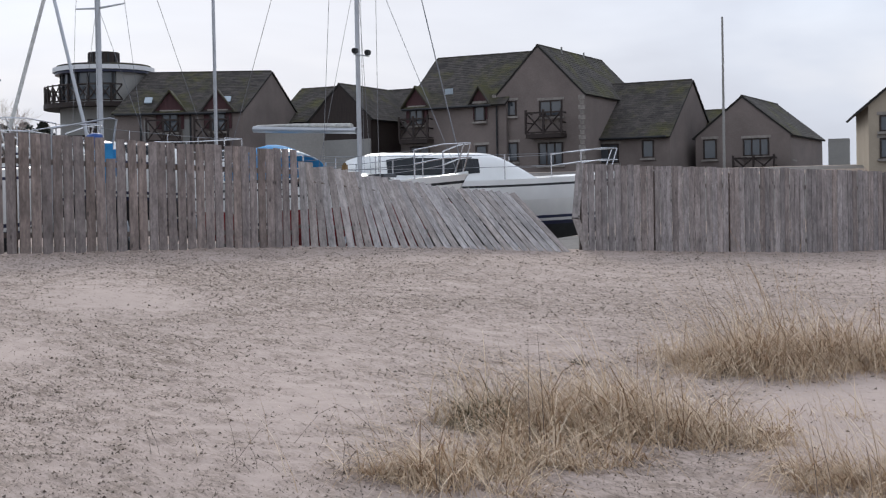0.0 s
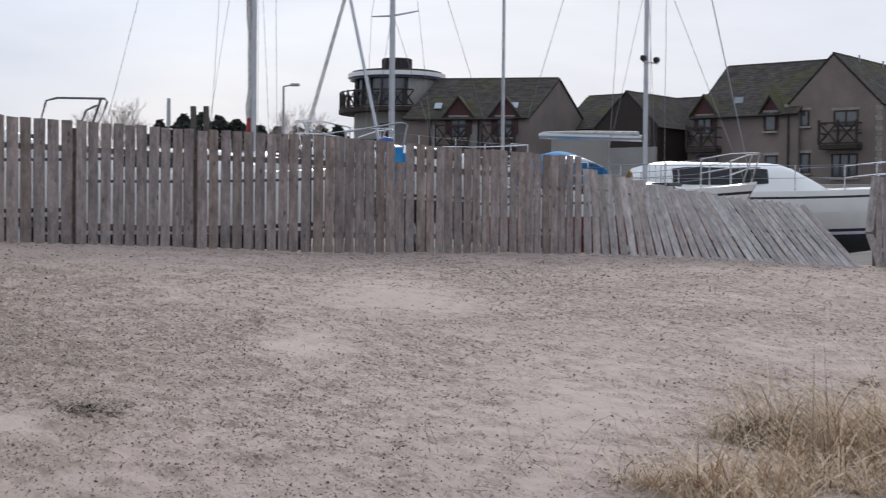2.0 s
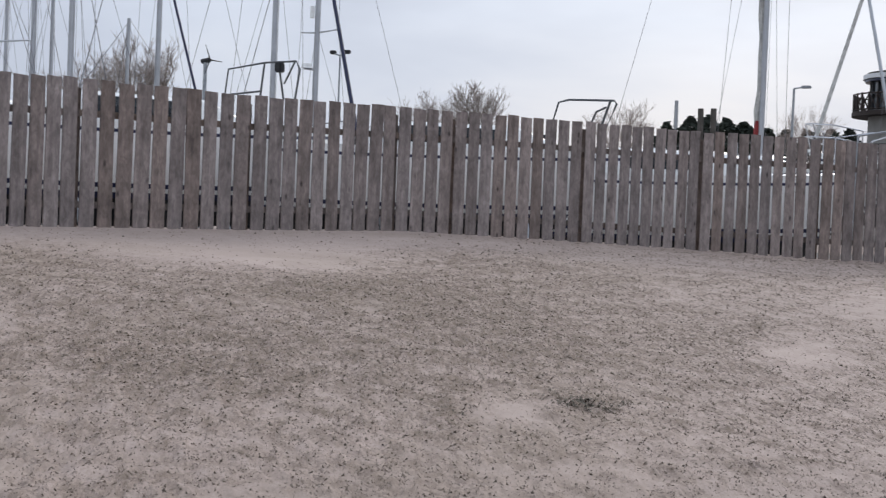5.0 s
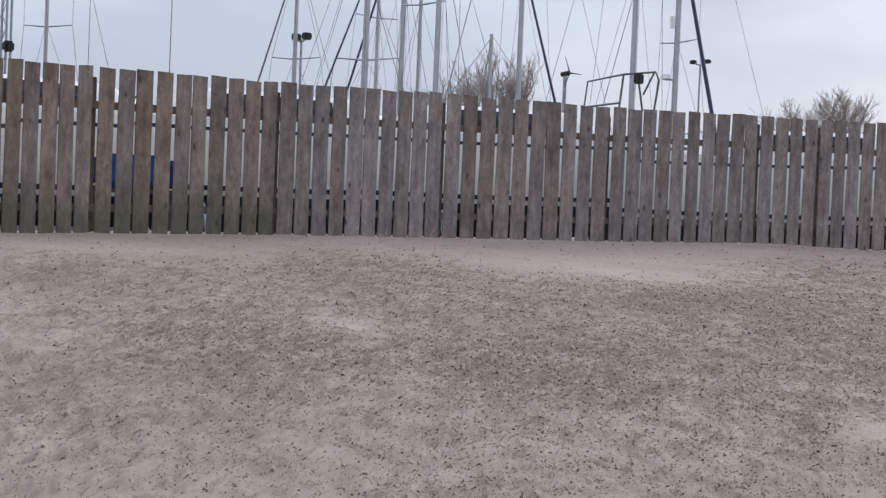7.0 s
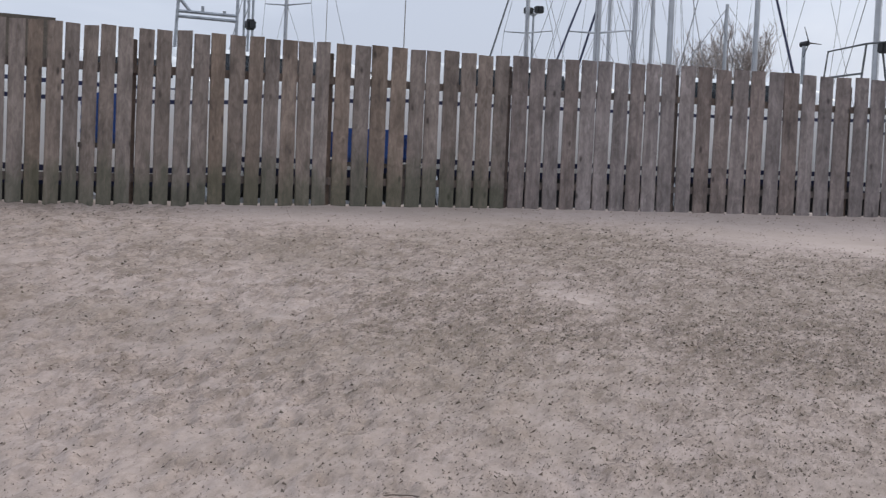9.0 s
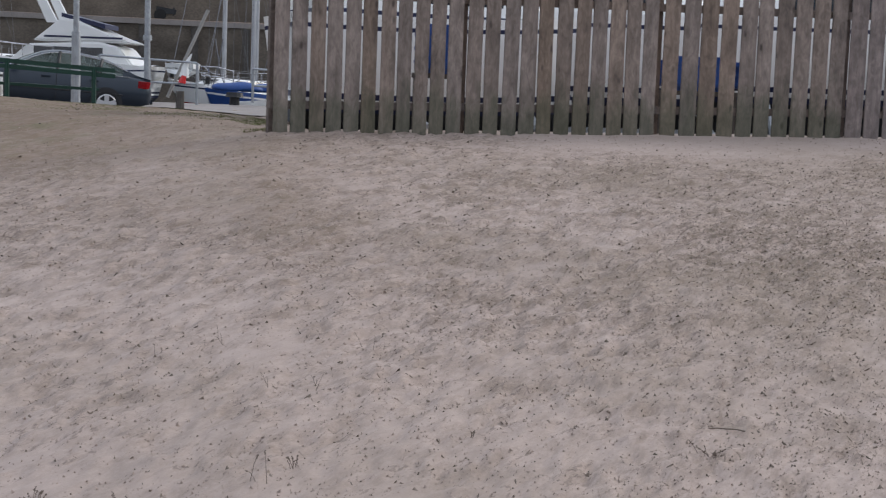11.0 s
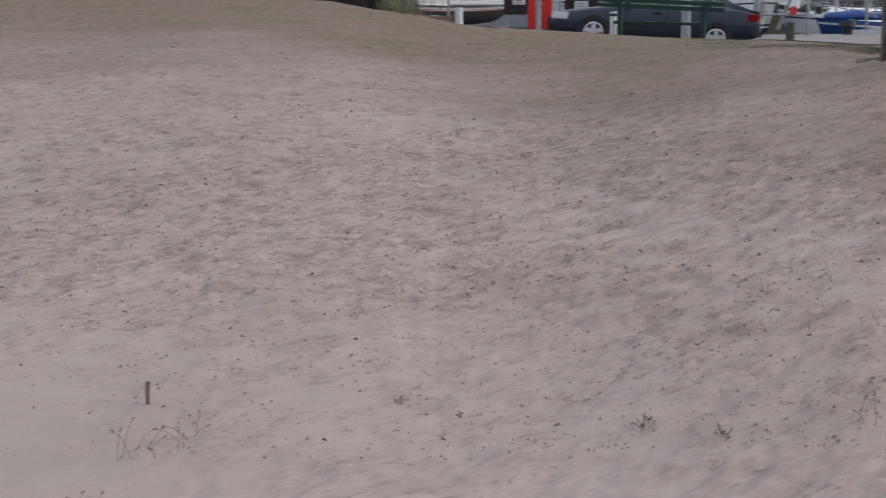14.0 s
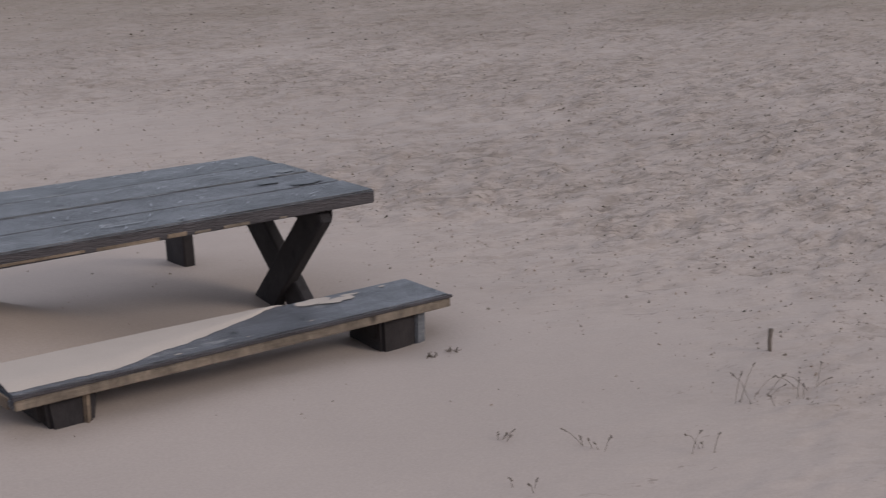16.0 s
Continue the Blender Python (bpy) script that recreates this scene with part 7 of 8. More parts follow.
wdt = (BACK - NEAR) / 4
for i in range(4):
    plank("top_board", FAR_END, END - (0.0, 0.003, 0.0, 0.004)[i], NEAR + wdt * i + 0.004, NEAR + wdt * (i + 1) - 0.004, TOP_H + (0.0, 0.002, 0.0, 0.003)[i], 0.05, M_PAINT, 0.006)
plank("edge_band", FAR_END + 0.004, END - 0.004, NEAR - 0.0005, NEAR + 0.01, TOP_H + 0.007, 0.042, M_EDGE, 0.004, label="dark worn paint along the front edge")
plank("end_band", END - 0.008, END + 0.0015, NEAR + 0.006, BACK - 0.006, TOP_H + 0.008, 0.04, M_EDGE, 0.004)
for a0, a1, t0_, t1_ in ((FAR_END, 1.86, 0.034, 0.009), (1.9, 2.12, 0.036, 0.011), (2.15, 2.22, 0.032, 0.014), (2.25, 2.31, 0.038, 0.008), (2.36, 2.46, 0.036, 0.01), (2.58, 2.61, 0.04, 0.006)):
    plank("edge_wear", a0, a1, NEAR - 0.003, NEAR + 0.004, TOP_H + t0_, t1_, M_BAREEDGE, 0.001)
for a0, b0, la, lb in ((2.9, 4.51, 0.045, 0.028), (2.83, 4.47, 0.02, 0.012), (2.4, 4.2, 0.1, 0.005), (2.06, 4.13, 0.13, 0.005), (2.62, 4.6, 0.09, 0.004), (2.3, 4.45, 0.12, 0.004)):
    rw = random.Random(int(a0 * 1000))
    bm = bmesh.new()
    ring_v = [bm.verts.new(LT(a0 + math.cos(k * 0.45) * la * rw.uniform(0.6, 1.0), b0 + math.sin(k * 0.45) * lb * rw.uniform(0.6, 1.0), TOP_H - 0.0035)) for k in range(14)]
    bm.faces.new(ring_v)
    bmesh.ops.recalc_face_normals(bm, faces=bm.faces)
    part("paint_scar", bm, M_SCAR, table, "patch where the paint has flaked off")
for a0, b0, la, lb in ((2.86, 4.3, 0.085, 0.035), (2.74, 4.38, 0.06, 0.03)):
    rw = random.Random(int(a0 * 1000))
    bm = bmesh.new()
    bm.faces.new([bm.verts.new(LT(a0 + math.cos(k * 0.45) * la * rw.uniform(0.6, 1.0), b0 + math.sin(k * 0.45) * lb * rw.uniform(0.6, 1.0), TOP_H - 0.0035)) for k in range(14)])
    bmesh.ops.recalc_face_normals(bm, faces=bm.faces)
    part("damp_stain", bm, M_STAIN, table, "dark damp stain on the boards")
# short pale scratches and a few dark splits all over the boards
for nm, mt, count, la, lb, seed in (("scratches", M_SCRATCH, 120, (0.012, 0.036), (0.002, 0.0036), 5), ("splits", M_STAIN, 9, (0.02, 0.07), (0.002, 0.004), 6)):
    rw = random.Random(seed)
    bm = bmesh.new()
    for _ in range(count):
        a0, b0 = rw.uniform(FAR_END + 0.04, END - 0.06), NEAR + wdt * (rw.randrange(4) + rw.uniform(0.15, 0.85))
        t_ = rw.gauss(0.55, 0.35) if nm == "scratches" else rw.gauss(0, 0.06)
        ln, w_ = rw.uniform(*la), rw.uniform(*lb)
        c_, s_ = math.cos(t_), math.sin(t_)
        bm.faces.new([bm.verts.new(LT(a0 + u_ * c_ - v_ * s_, b0 + u_ * s_ + v_ * c_, TOP_H - 0.0025)) for u_, v_ in ((-ln, 0), (-ln * 0.3, -w_), (ln * 0.5, -w_), (ln, 0), (ln * 0.2, w_))])
    bmesh.ops.recalc_face_normals(bm, faces=bm.faces)
    part(nm, bm, mt, table, "pale scratches in the paint" if nm == "scratches" else "dark splits along the grain")
plank("batten", END - 0.22, END - 0.14, NEAR + 0.06, BACK - 0.06, TOP_H + 0.052, 0.06, M_PAINTDARK)


def leg_bar(p, q, wide, thick, mat, name="leg", parent=None):
    """A flat bar from p to q in the table's own frame, its width across the boards."""
    p, q = Vector(p), Vector(q)
    d = (q - p).normalized()
    w = Vector((1, 0, 0)).cross(d).normalized() * wide / 2
    bm = bmesh.new()
    prism(bm, [p - w, p + w, q + w, q - w], (thick, 0, 0))
    bmesh.ops.bevel(bm, geom=bm.edges[:], offset=0.006, segments=1, affect="EDGES")
    return part(name, bm, mat, parent or table)


for a in (END - 0.2, FAR_END + 0.15):
    leg_bar(LT(a - 0.03, 4.10, TOP_H + 0.05), LT(a - 0.03, 4.72, 1.9), 0.115, 0.05, M_PAINTDARK)
    leg_bar(LT(a, 4.71, TOP_H + 0.05), LT(a, 3.94, 1.9), 0.115, 0.05, M_PAINTDARK)
    part("bolt", new_tube([LT(a + 0.05, 4.405, 1.465), LT(a + 0.062, 4.405, 1.465)], 0.016, 8), M_GALV, table)
# the far seat's bracket and its edge
leg_bar(LT(2.72, BACK + 0.2, TOP_H + 0.3), LT(2.76, BACK + 0.22, 1.95), 0.16, 0.05, M_PAINTDARK, "far_leg")

bench_ = thing("picnic_bench", tm_, "slate-blue picnic bench with sand drifted over its seat", "bench")
SN, SB_ = 3.614, 3.876
BE, BF = 2.99, 1.413
seat = part("seat", new_box(LT(BF, SN, SEAT_H + 0.045), LT(BE, SB_, SEAT_H), 0.014), M_PAINT, bench_)
part("worn_edge", new_box(LT(BF + 0.01, SN - 0.004, SEAT_H + 0.043), LT(BE - 0.01, SN + 0.006, SEAT_H + 0.014), 0.003), M_BAREEDGE, seat, "bare wood along the front edge")
part("nosing", new_box(LT(BF + 0.005, SN - 0.003, SEAT_H + 0.0135), LT(BE + 0.001, SN + 0.012, SEAT_H + 0.003), 0.003), M_EDGE, seat, "dark worn paint along the nosing")
part("end_band", new_box(LT(BE - 0.01, SN + 0.013, SEAT_H + 0.04), LT(BE + 0.0015, SB_ - 0.012, SEAT_H + 0.006), 0.003), M_EDGE, seat)
for a, taper in ((BE - 0.19, 0.9), (BF + 0.2, 0.45)):
    bm = bmesh.new()
    prism(bm, [LT(a + x_ * (1 if h_ < 1.5 else taper), SN + 0.03, h_) for x_, h_ in ((-0.09, SEAT_H + 0.045), (0.075, SEAT_H + 0.045), (0.075, 1.8), (-0.09, 1.8))], LT(0, SB_ - 0.03, 0) - LT(0, SN + 0.03, 0))
    bmesh.ops.bevel(bm, geom=bm.edges[:], offset=0.012, segments=2, affect="EDGES")
    part("leg", bm, M_PAINTDARK, bench_)
    part("cleat", new_box(LT(a + 0.055 * taper, SN + 0.02, 1.8), LT(a + 0.1 * taper, SN + 0.075, SEAT_H + 0.046), 0.006), M_BAREEDGE if taper < 0.5 else M_PAINT, bench_, "worn upright cleat")
    part("bracket", new_box(LT(a - 0.10, SN + 0.06, SEAT_H + 0.12), LT(a - 0.04, SB_ - 0.05, SEAT_H + 0.045), 0.004), M_PAINTDARK, bench_)
part("end_wear", new_box(LT(BF - 0.003, SN + 0.02, SEAT_H + 0.04), LT(BF + 0.003, SB_ - 0.02, SEAT_H + 0.006)), M_BAREEDGE, seat)


def drift_sheet(name, label, edge_fn, n=40, k=10):
    """A thin wedge of sand lying on the seat, with a wandering edge."""
    bm = bmesh.new()
    rows_ = []
    for i in range(n + 1):
        a = BF + 0.012 + (2.45 - BF) * i / n
        b_near = edge_fn(a)
        row = []
        for j in range(k + 1):
            f = j / k
            b = b_near + (SB_ - 0.008 - b_near) * f
            h = 0.014 * math.sin(min(1, f * 3) * math.pi / 2) * max(0.0, 1 - i / n) ** 0.35
            row.append(bm.verts.new(LT(a, b, SEAT_H - 0.001 - h)))
        rows_.append(row)
    for a, c in zip(rows_, rows_[1:]):
        for j in range(k):
            bm.faces.new((a[j], a[j + 1], c[j + 1], c[j]))
    bmesh.ops.recalc_face_normals(bm, faces=bm.faces)
    ob = part(name, bm, M_DRIFT, smooth=True)
    ob.matrix_world = tm_
    return tagged(ob, label, "sand", kind="stuff")


for a0, b0, la, lb in ((2.565, 3.83, 0.1, 0.042), (2.63, 3.795, 0.085, 0.03), (2.70, 3.82, 0.05, 0.016), (2.85, 3.83, 0.016, 0.01), (2.2, 3.65, 0.012, 0.005), (2.44, 3.66, 0.016, 0.006), (1.95, 3.64, 0.02, 0.006)):
    rw = random.Random(int(a0 * 100))
    bm = bmesh.new()
    bm.faces.new([bm.verts.new(LT(a0 + math.cos(k * 0.393) * la * rw.uniform(0.4, 1.0), b0 + math.sin(k * 0.393) * lb * rw.uniform(0.4, 1.0), SEAT_H - 0.0035)) for k in range(16)])
    bmesh.ops.recalc_face_normals(bm, faces=bm.faces)
    part("sand_dusting", bm, M_DRIFT, seat, "thin patch of clinging sand")
drift_sheet("drifted_sand", "clean drifted sand lying on the bench seat", lambda a: SN + 0.035 + 0.02 * noise.noise(Vector((a * 6, 0, 0))) + 0.21 * max(0.0, min(1.0, (a - 1.75) / 0.68)) ** 1.15 + 0.014 * noise.noise(Vector((a * 25, 4, 0))))

# ---- dry grass, weeds and litter on the sand ----
def blades(items, name, mat, label, category, kind="stuff", group=""):
    """Many thin bent blades in one mesh. items: root, length, lean direction, lean, width."""
    verts, faces = [], []
    for p, ln, az, lean, w in items:
        k = len(verts)
        dx, dy = math.cos(az), math.sin(az)
        sx, sy = -dy * w / 2, dx * w / 2
        out, z = 0.0, 0.0
        for i in range(5):
            t = i / 4
            if i:
                # the blade bends over as it rises, and may droop
                phi = lean * (0.35 + 1.15 * (t - 0.125))
                out += math.sin(phi) * ln / 4
                z += math.cos(phi) * ln / 4
            g = 1 - t * 0.85
            verts.append((p[0] + dx * out - sx * g, p[1] + dy * out - sy * g, p[2] + z))
            verts.append((p[0] + dx * out + sx * g, p[1] + dy * out + sy * g, p[2] + z))
        for i in range(4):
            faces.append((k + 2 * i, k + 2 * i + 1, k + 2 * i + 3, k + 2 * i + 2))
    me = bpy.data.meshes.new(name)
    me.from_pydata(verts, [], faces)
    me.materials.append(mat)
    return tagged(new(name, me), label, category, group, kind)


rnd = random.Random(11)
M_DULLGRASS = material("dull_olive_grass", (0.17, 0.14, 0.08), 0.85, vary=0.45, scale=9, bump=0.0)
# tussocks of dry grass: bearing, distance, half width, half depth, blades, height
TUSSOCKS = ((-1.9, 8.25, 0.2, 0.22, 900, 0.34), (-3.8, 8.3, 0.42, 0.4, 1700, 0.36), (-6.3, 8.5, 0.52, 0.5, 2500, 0.4), (-8.8, 8.5, 0.52, 0.5, 2200, 0.38), (-11.4, 8.3, 0.36, 0.36, 800, 0.3), (0.9, 6.9, 0.26, 0.26, 700, 0.24), (-1.2, 6.8, 0.38, 0.36, 1400, 0.3),
            (-3.2, 7.2, 0.32, 0.3, 700, 0.28), (-5.5, 7.6, 0.3, 0.25, 300, 0.22), (-8.0, 7.5, 0.35, 0.25, 240, 0.2), (-10.6, 11.5, 0.4, 0.4, 900, 0.34), (-12.6, 11.5, 0.6, 0.6, 2400, 0.46), (-15.2, 11.9, 0.7, 0.7, 3000, 0.5), (-18, 12.2, 0.8, 0.6, 2000, 0.48), (-21, 12.3, 0.8, 0.5, 900, 0.44),
            (-16.2, 7.2, 0.4, 0.4, 1100, 0.34), (-18.5, 7.2, 0.5, 0.4, 800, 0.34), (-16.6, 9.3, 0.3, 0.2, 160, 0.2))
for az, d, hw, hd, count, hgt in TUSSOCKS:
    c = at(az, d, z=0)
    a = radians(az)
    rt, fw = Vector((math.cos(a), math.sin(a))), Vector((-math.sin(a), math.cos(a)))
    items = []
    heads = [(rnd.gauss(0, 0.55), rnd.gauss(0, 0.55), rnd.gauss(2.9, 1.3), rnd.uniform(0.45, 1.4)) for _ in range(max(7, count // 110))]
    for _ in range(int(count * 1.15)):
        hu, hv, way, tall = rnd.choice(heads)
        u, v = hu + rnd.gauss(0, 0.2), hv + rnd.gauss(0, 0.2)
        q = Vector((c.x, c.y)) + rt * u * hw + fw * v * hd
        fall = math.exp(-(u * u + v * v) * 0.5)
        ln = hgt * rnd.uniform(0.7, 2.4) * (0.5 + 0.6 * fall) * tall
        # bent over by the wind, most to one side
        items.append(((q.x, q.y, ground_z(q.x, q.y) - 0.01), ln, way + rnd.gauss(0, 1.2), rnd.choice((rnd.uniform(1.0, 2.0), rnd.uniform(2.0, 3.4), rnd.uniform(2.0, 3.4))), rnd.uniform(0.003, 0.0075)))
    if az == -1.9:
        blades(items, "grass_tussock", M_DULLGRASS, "dull olive-brown grass tussock among the bleached ones", "grass")
    else:
        blades(items, "grass_tussock", M_DRYGRASS, "bleached dry grass tussock flattened by the wind", "grass")
# tall thin stems of last year's grass
items = []
for az0, d0, n_, sp_, hh in ((-2.5, 8.4, 30, 2.2, 0.62), (-8.5, 9.2, 40, 3.0, 0.6), (-13.0, 12.0, 44, 4.0, 0.85), (-13.0, 12.4, 26, 1.6, 1.15), (1.0, 7.4, 14, 3.5, 0.5), (-16, 7.0, 36, 2.0, 0.55), (6.5, 7.3, 6, 3.0, 0.4), (-5.5, 7.6, 20, 2.5, 0.5)):
    for _ in range(n_ * 2):
        p = at(az0 + rnd.gauss(0, sp_ * 0.6), d0 + rnd.gauss(0, 0.35), z=0)
        items.append(((p.x, p.y, ground_z(p.x, p.y) - 0.01), hh * rnd.uniform(0.6, 1.2), rnd.gauss(3.0, 0.5), rnd.uniform(0.25, 0.85), rnd.uniform(0.003, 0.006) * (1.5 if d0 > 11 else 1.0)))
blades(items, "grass_stems", M_DRYGRASS, "tall thin bleached grass stems leaning in the wind", "grass")
items = []
for az0, d0, n_, sp_, hh in ((-3.3, 7.5, 8, 1.0, 0.6), (1.5, 6.4, 8, 4.0, 0.4), (-16.0, 6.2, 14, 2.0, 0.5), (-7, 8, 8, 4, 0.6)):
    for _ in range(n_):
        p = at(az0 + rnd.gauss(0, sp_ * 0.6), d0 + rnd.gauss(0, 0.3), z=0)
        items.append(((p.x, p.y, ground_z(p.x, p.y) - 0.01), hh * rnd.uniform(0.6, 1.2), rnd.gauss(2.8, 0.8), rnd.uniform(0.08, 0.35), rnd.uniform(0.004, 0.007)))
blades(items, "weed_stems", M_DEADSTALK, "brown dead weed stems standing in the sand", "weeds")


def weed(az, d, n_, h, label, seed, heads=True, group="dead weeds"):
    """A dead weed: a few forking stalks with small dry heads."""
    r_ = random.Random(seed)
    p = at(az, d, z=0)
    root = thing("dead_weed", Matrix.Translation((p.x, p.y, ground_z(p.x, p.y) - 0.01)), label, "weed", group)
    for _ in range(n_):
        b = Vector((r_.gauss(0, h * 0.35), r_.gauss(0, h * 0.3), 0))
        top = b + Vector((r_.gauss(-0.2, 0.45) * h, r_.gauss(0, 0.4) * h, h * r_.uniform(0.35, 1.1)))
        mid_ = b.lerp(top, 0.6) + Vector((r_.gauss(0, 0.06) * h, 0, 0.13 * h))
        st_ = part("stalk", new_tube([b, b.lerp(mid_, 0.5) + Vector((0.02 * h, 0, 0.03 * h)), mid_, top], 0.0011, 4, 0.0007), M_DEADSTALK, root)
        if heads:
            bm = bmesh.new()
            down = (mid_ - top).normalized()
            for _h in range(4):
                q = top + down * 0.004 * _h + Vector((r_.gauss(0, 0.0015), r_.gauss(0, 0.0015), 0))
                bmesh.ops.create_icosphere(bm, subdivisions=1, radius=r_.uniform(0.0018, 0.0032), matrix=Matrix.Translation(q))
            part("seed_head", bm, M_DEADSTALK, st_)
    return root


for i, (az, d, n_, h, hd) in enumerate(((104.66, 4.04, 4, 0.11, True), (106.4, 3.68, 4, 0.1, True), (114.6, 3.77, 5, 0.035, True), (116.55, 4.57, 9, 0.025, True), (117.5, 4.53, 12, 0.025, True), (102.2, 4.17, 4, 0.08, True), (110.5, 3.68, 3, 0.05, True),
                                        (113.7, 3.42, 3, 0.06, True), (103.8, 4.06, 3, 0.08, True), (102.67, 4.1, 2, 0.06, True), (111.1, 3.72, 2, 0.05, True), (83.4, 4.23, 12, 0.05, True), (80.2, 4.11, 9, 0.04, True), (76.46, 5.87, 3, 0.07, False), (72.57, 5.17, 3, 0.06, False),
                                        (70.2, 5.67, 2, 0.09, False), (74.2, 5.15, 2, 0.06, False), (78.8, 5.72, 2, 0.06, False), (74.8, 4.18, 3, 0.1, True), (73.3, 4.31, 6, 0.035, True), (3.9, 6.8, 7, 0.17, True), (4.6, 6.7, 6, 0.15, True), (1.85, 7.7, 2, 0.3, False),
                                        (8.8, 7.0, 2, 0.35, False), (6.1, 7.4, 2, 0.3, False), (12.0, 7.2, 2, 0.2, False), (7.2, 6.8, 3, 0.15, True), (93.5, 4.5, 5, 0.03, True), (91.0, 4.4, 4, 0.03, True), (66.0, 4.6, 4, 0.03, True), (56.4, 4.56, 12, 0.05, True))):
    weed(az, d, n_, h, "small dead brown weed in the sand", 100 + i, hd)
stick = part("stick", new_tube([(0, 0, -0.03), (0.003, 0, 0.035), (0.0, 0.003, 0.072)], 0.006, 6, 0.008), M_DEADSTALK)
p = at(103.73, 4.51, z=0)
stick.matrix_world = Matrix.Translation((p.x, p.y, ground_z(p.x, p.y)))
tagged(stick, "short dark stick upright in the sand", "stick")
twig = part("twig", new_tube([(0.1, 0, 0.003), (0.05, 0.012, 0.008), (-0.02, 0.012, 0.006), (-0.08, -0.006, 0.0)], 0.003, 6, 0.002), M_DEADSTALK)
p = at(56.0, 4.85, z=0)
twig.matrix_world = Matrix.Translation((p.x, p.y, ground_z(p.x, p.y))) @ pose(0, 0, 0, 0, 0, 50)
tagged(twig, "thin brown twig lying curved on the sand", "twig")
# the dark green weed clump on the slope
for az, d, n_, h in ((25.4, 7.95, 30, 0.17), (24.8, 7.85, 16, 0.14), (25.9, 8.0, 14, 0.13), (30.5, 7.5, 14, 0.1), (23.2, 8.1, 8, 0.1), (-5.33, 11.3, 22, 0.15)):
    items = []
    c = at(az, d, z=0)
    for _ in range(n_ * 4):
        q = Vector((c.x + rnd.gauss(0, 0.055), c.y + rnd.gauss(0, 0.09)))
        items.append(((q.x, q.y, ground_z(q.x, q.y) - 0.01), h * rnd.uniform(0.3, 1.2), rnd.uniform(0, 6.28), rnd.uniform(1.5, 3.2), rnd.uniform(0.006, 0.016)))
    blades(items, "weed_clump", M_WITHERED, "dark low clump of withered weeds", "weeds")


def litter_sheet(name, label, mat, count, size, tall, power, seed, share, near=4.0):
    """Crumbs of dead turf and moss standing out of the sand, by the thousand: crooked little tents, taller where the turf is thick."""
    r_ = np.random.default_rng(seed)
    az = r_.uniform(G_AZ[0] + 0.3, G_AZ[-1] - 0.3, count)
    dc = np.interp(az, [c[0] for c in CREST], [c[1] for c in CREST])
    d = np.exp(r_.uniform(math.log(near), np.log(dc * 0.995)))
    fi, fj = (az - G_AZ[0]) / 0.2, (np.log(d) - math.log(2.6)) / 0.0068
    i, j = fi.astype(int), fj.astype(int)
    keep = (i < len(G_AZ) - 1) & (j < len(G_D) - 1)
    az, d, fi, fj, i, j = (q[keep] for q in (az, d, fi, fj, i, j))
    u, v = fi - i, fj - j

    def sample(g):
        return g[i, j] * (1 - u) * (1 - v) + g[i + 1, j] * u * (1 - v) + g[i, j + 1] * (1 - u) * v + g[i + 1, j + 1] * u * v

    lit, z = sample(GROUND_COVER[:, :, 0]), sample(GROUND_Z)
    keep = r_.random(len(az)) < (lit ** power + 0.01) * (1 - 0.75 * sample(GROUND_COVER[:, :, 2])) * np.interp(az, *share)
    az, d, z, lit = az[keep], d[keep], z[keep], lit[keep]
    n = len(az)
    x, y = -np.sin(np.radians(az)) * d, np.cos(np.radians(az)) * d
    s_ = r_.uniform(*size, n) * (0.55 + 0.055 * d) * r_.choice([0.6, 1.0, 1.0, 1.5], n)
    t = math.atan2(WIND[1], WIND[0]) + r_.normal(0, 0.75, n)
    c, q = np.cos(t) * s_, np.sin(t) * s_
    h = s_ * r_.uniform(*tall, n)
    w = r_.uniform(0.25, 0.6, n)
    lean = r_.normal(0, 0.5, (2, n)) * s_
    co = np.empty((n, 5, 3))
    for k_, (px, py, pz) in enumerate(((x - c, y - q, z - 0.004), (x + c, y + q, z - 0.004), (x - q * w, y + c * w, z - 0.004), (x + q * w, y - c * w, z - 0.004), (x + lean[0], y + lean[1], z + h))):
        co[:, k_, 0], co[:, k_, 1], co[:, k_, 2] = px, py, pz
    fa = (np.arange(n)[:, None, None] * 5 + np.array(((0, 3, 4), (3, 1, 4), (1, 2, 4), (2, 0, 4)))[None]).reshape(-1, 3)
    me = bpy.data.meshes.new(name)
    me.from_pydata(co.reshape(-1, 3).tolist(), [], fa.tolist())
    me.materials.append(mat)
    tagged(new(name, me), label, "litter", kind="stuff")


# the darkest pieces also stand in for shadow in the sand's hollows
litter_sheet("turf_litter", "dark flecks of dead turf and of shaded hollows scattered through the sand", M_LITTER, 700000, (0.0034, 0.0112), (0.25, 0.95), 1.15, 5, ((-20, 12, 24, 46, 60, 140), (0.6, 0.8, 1.0, 0.9, 0.28, 0.12)))
litter_sheet("sand_crumbs", "small crumbs of slightly darker sand lying on the slope", M_CRUMB, 300000, (0.003, 0.0085), (0.5, 1.1), 0.9, 6, ((-20, 40, 60, 140), (0.4, 0.7, 1.0, 1.0)))
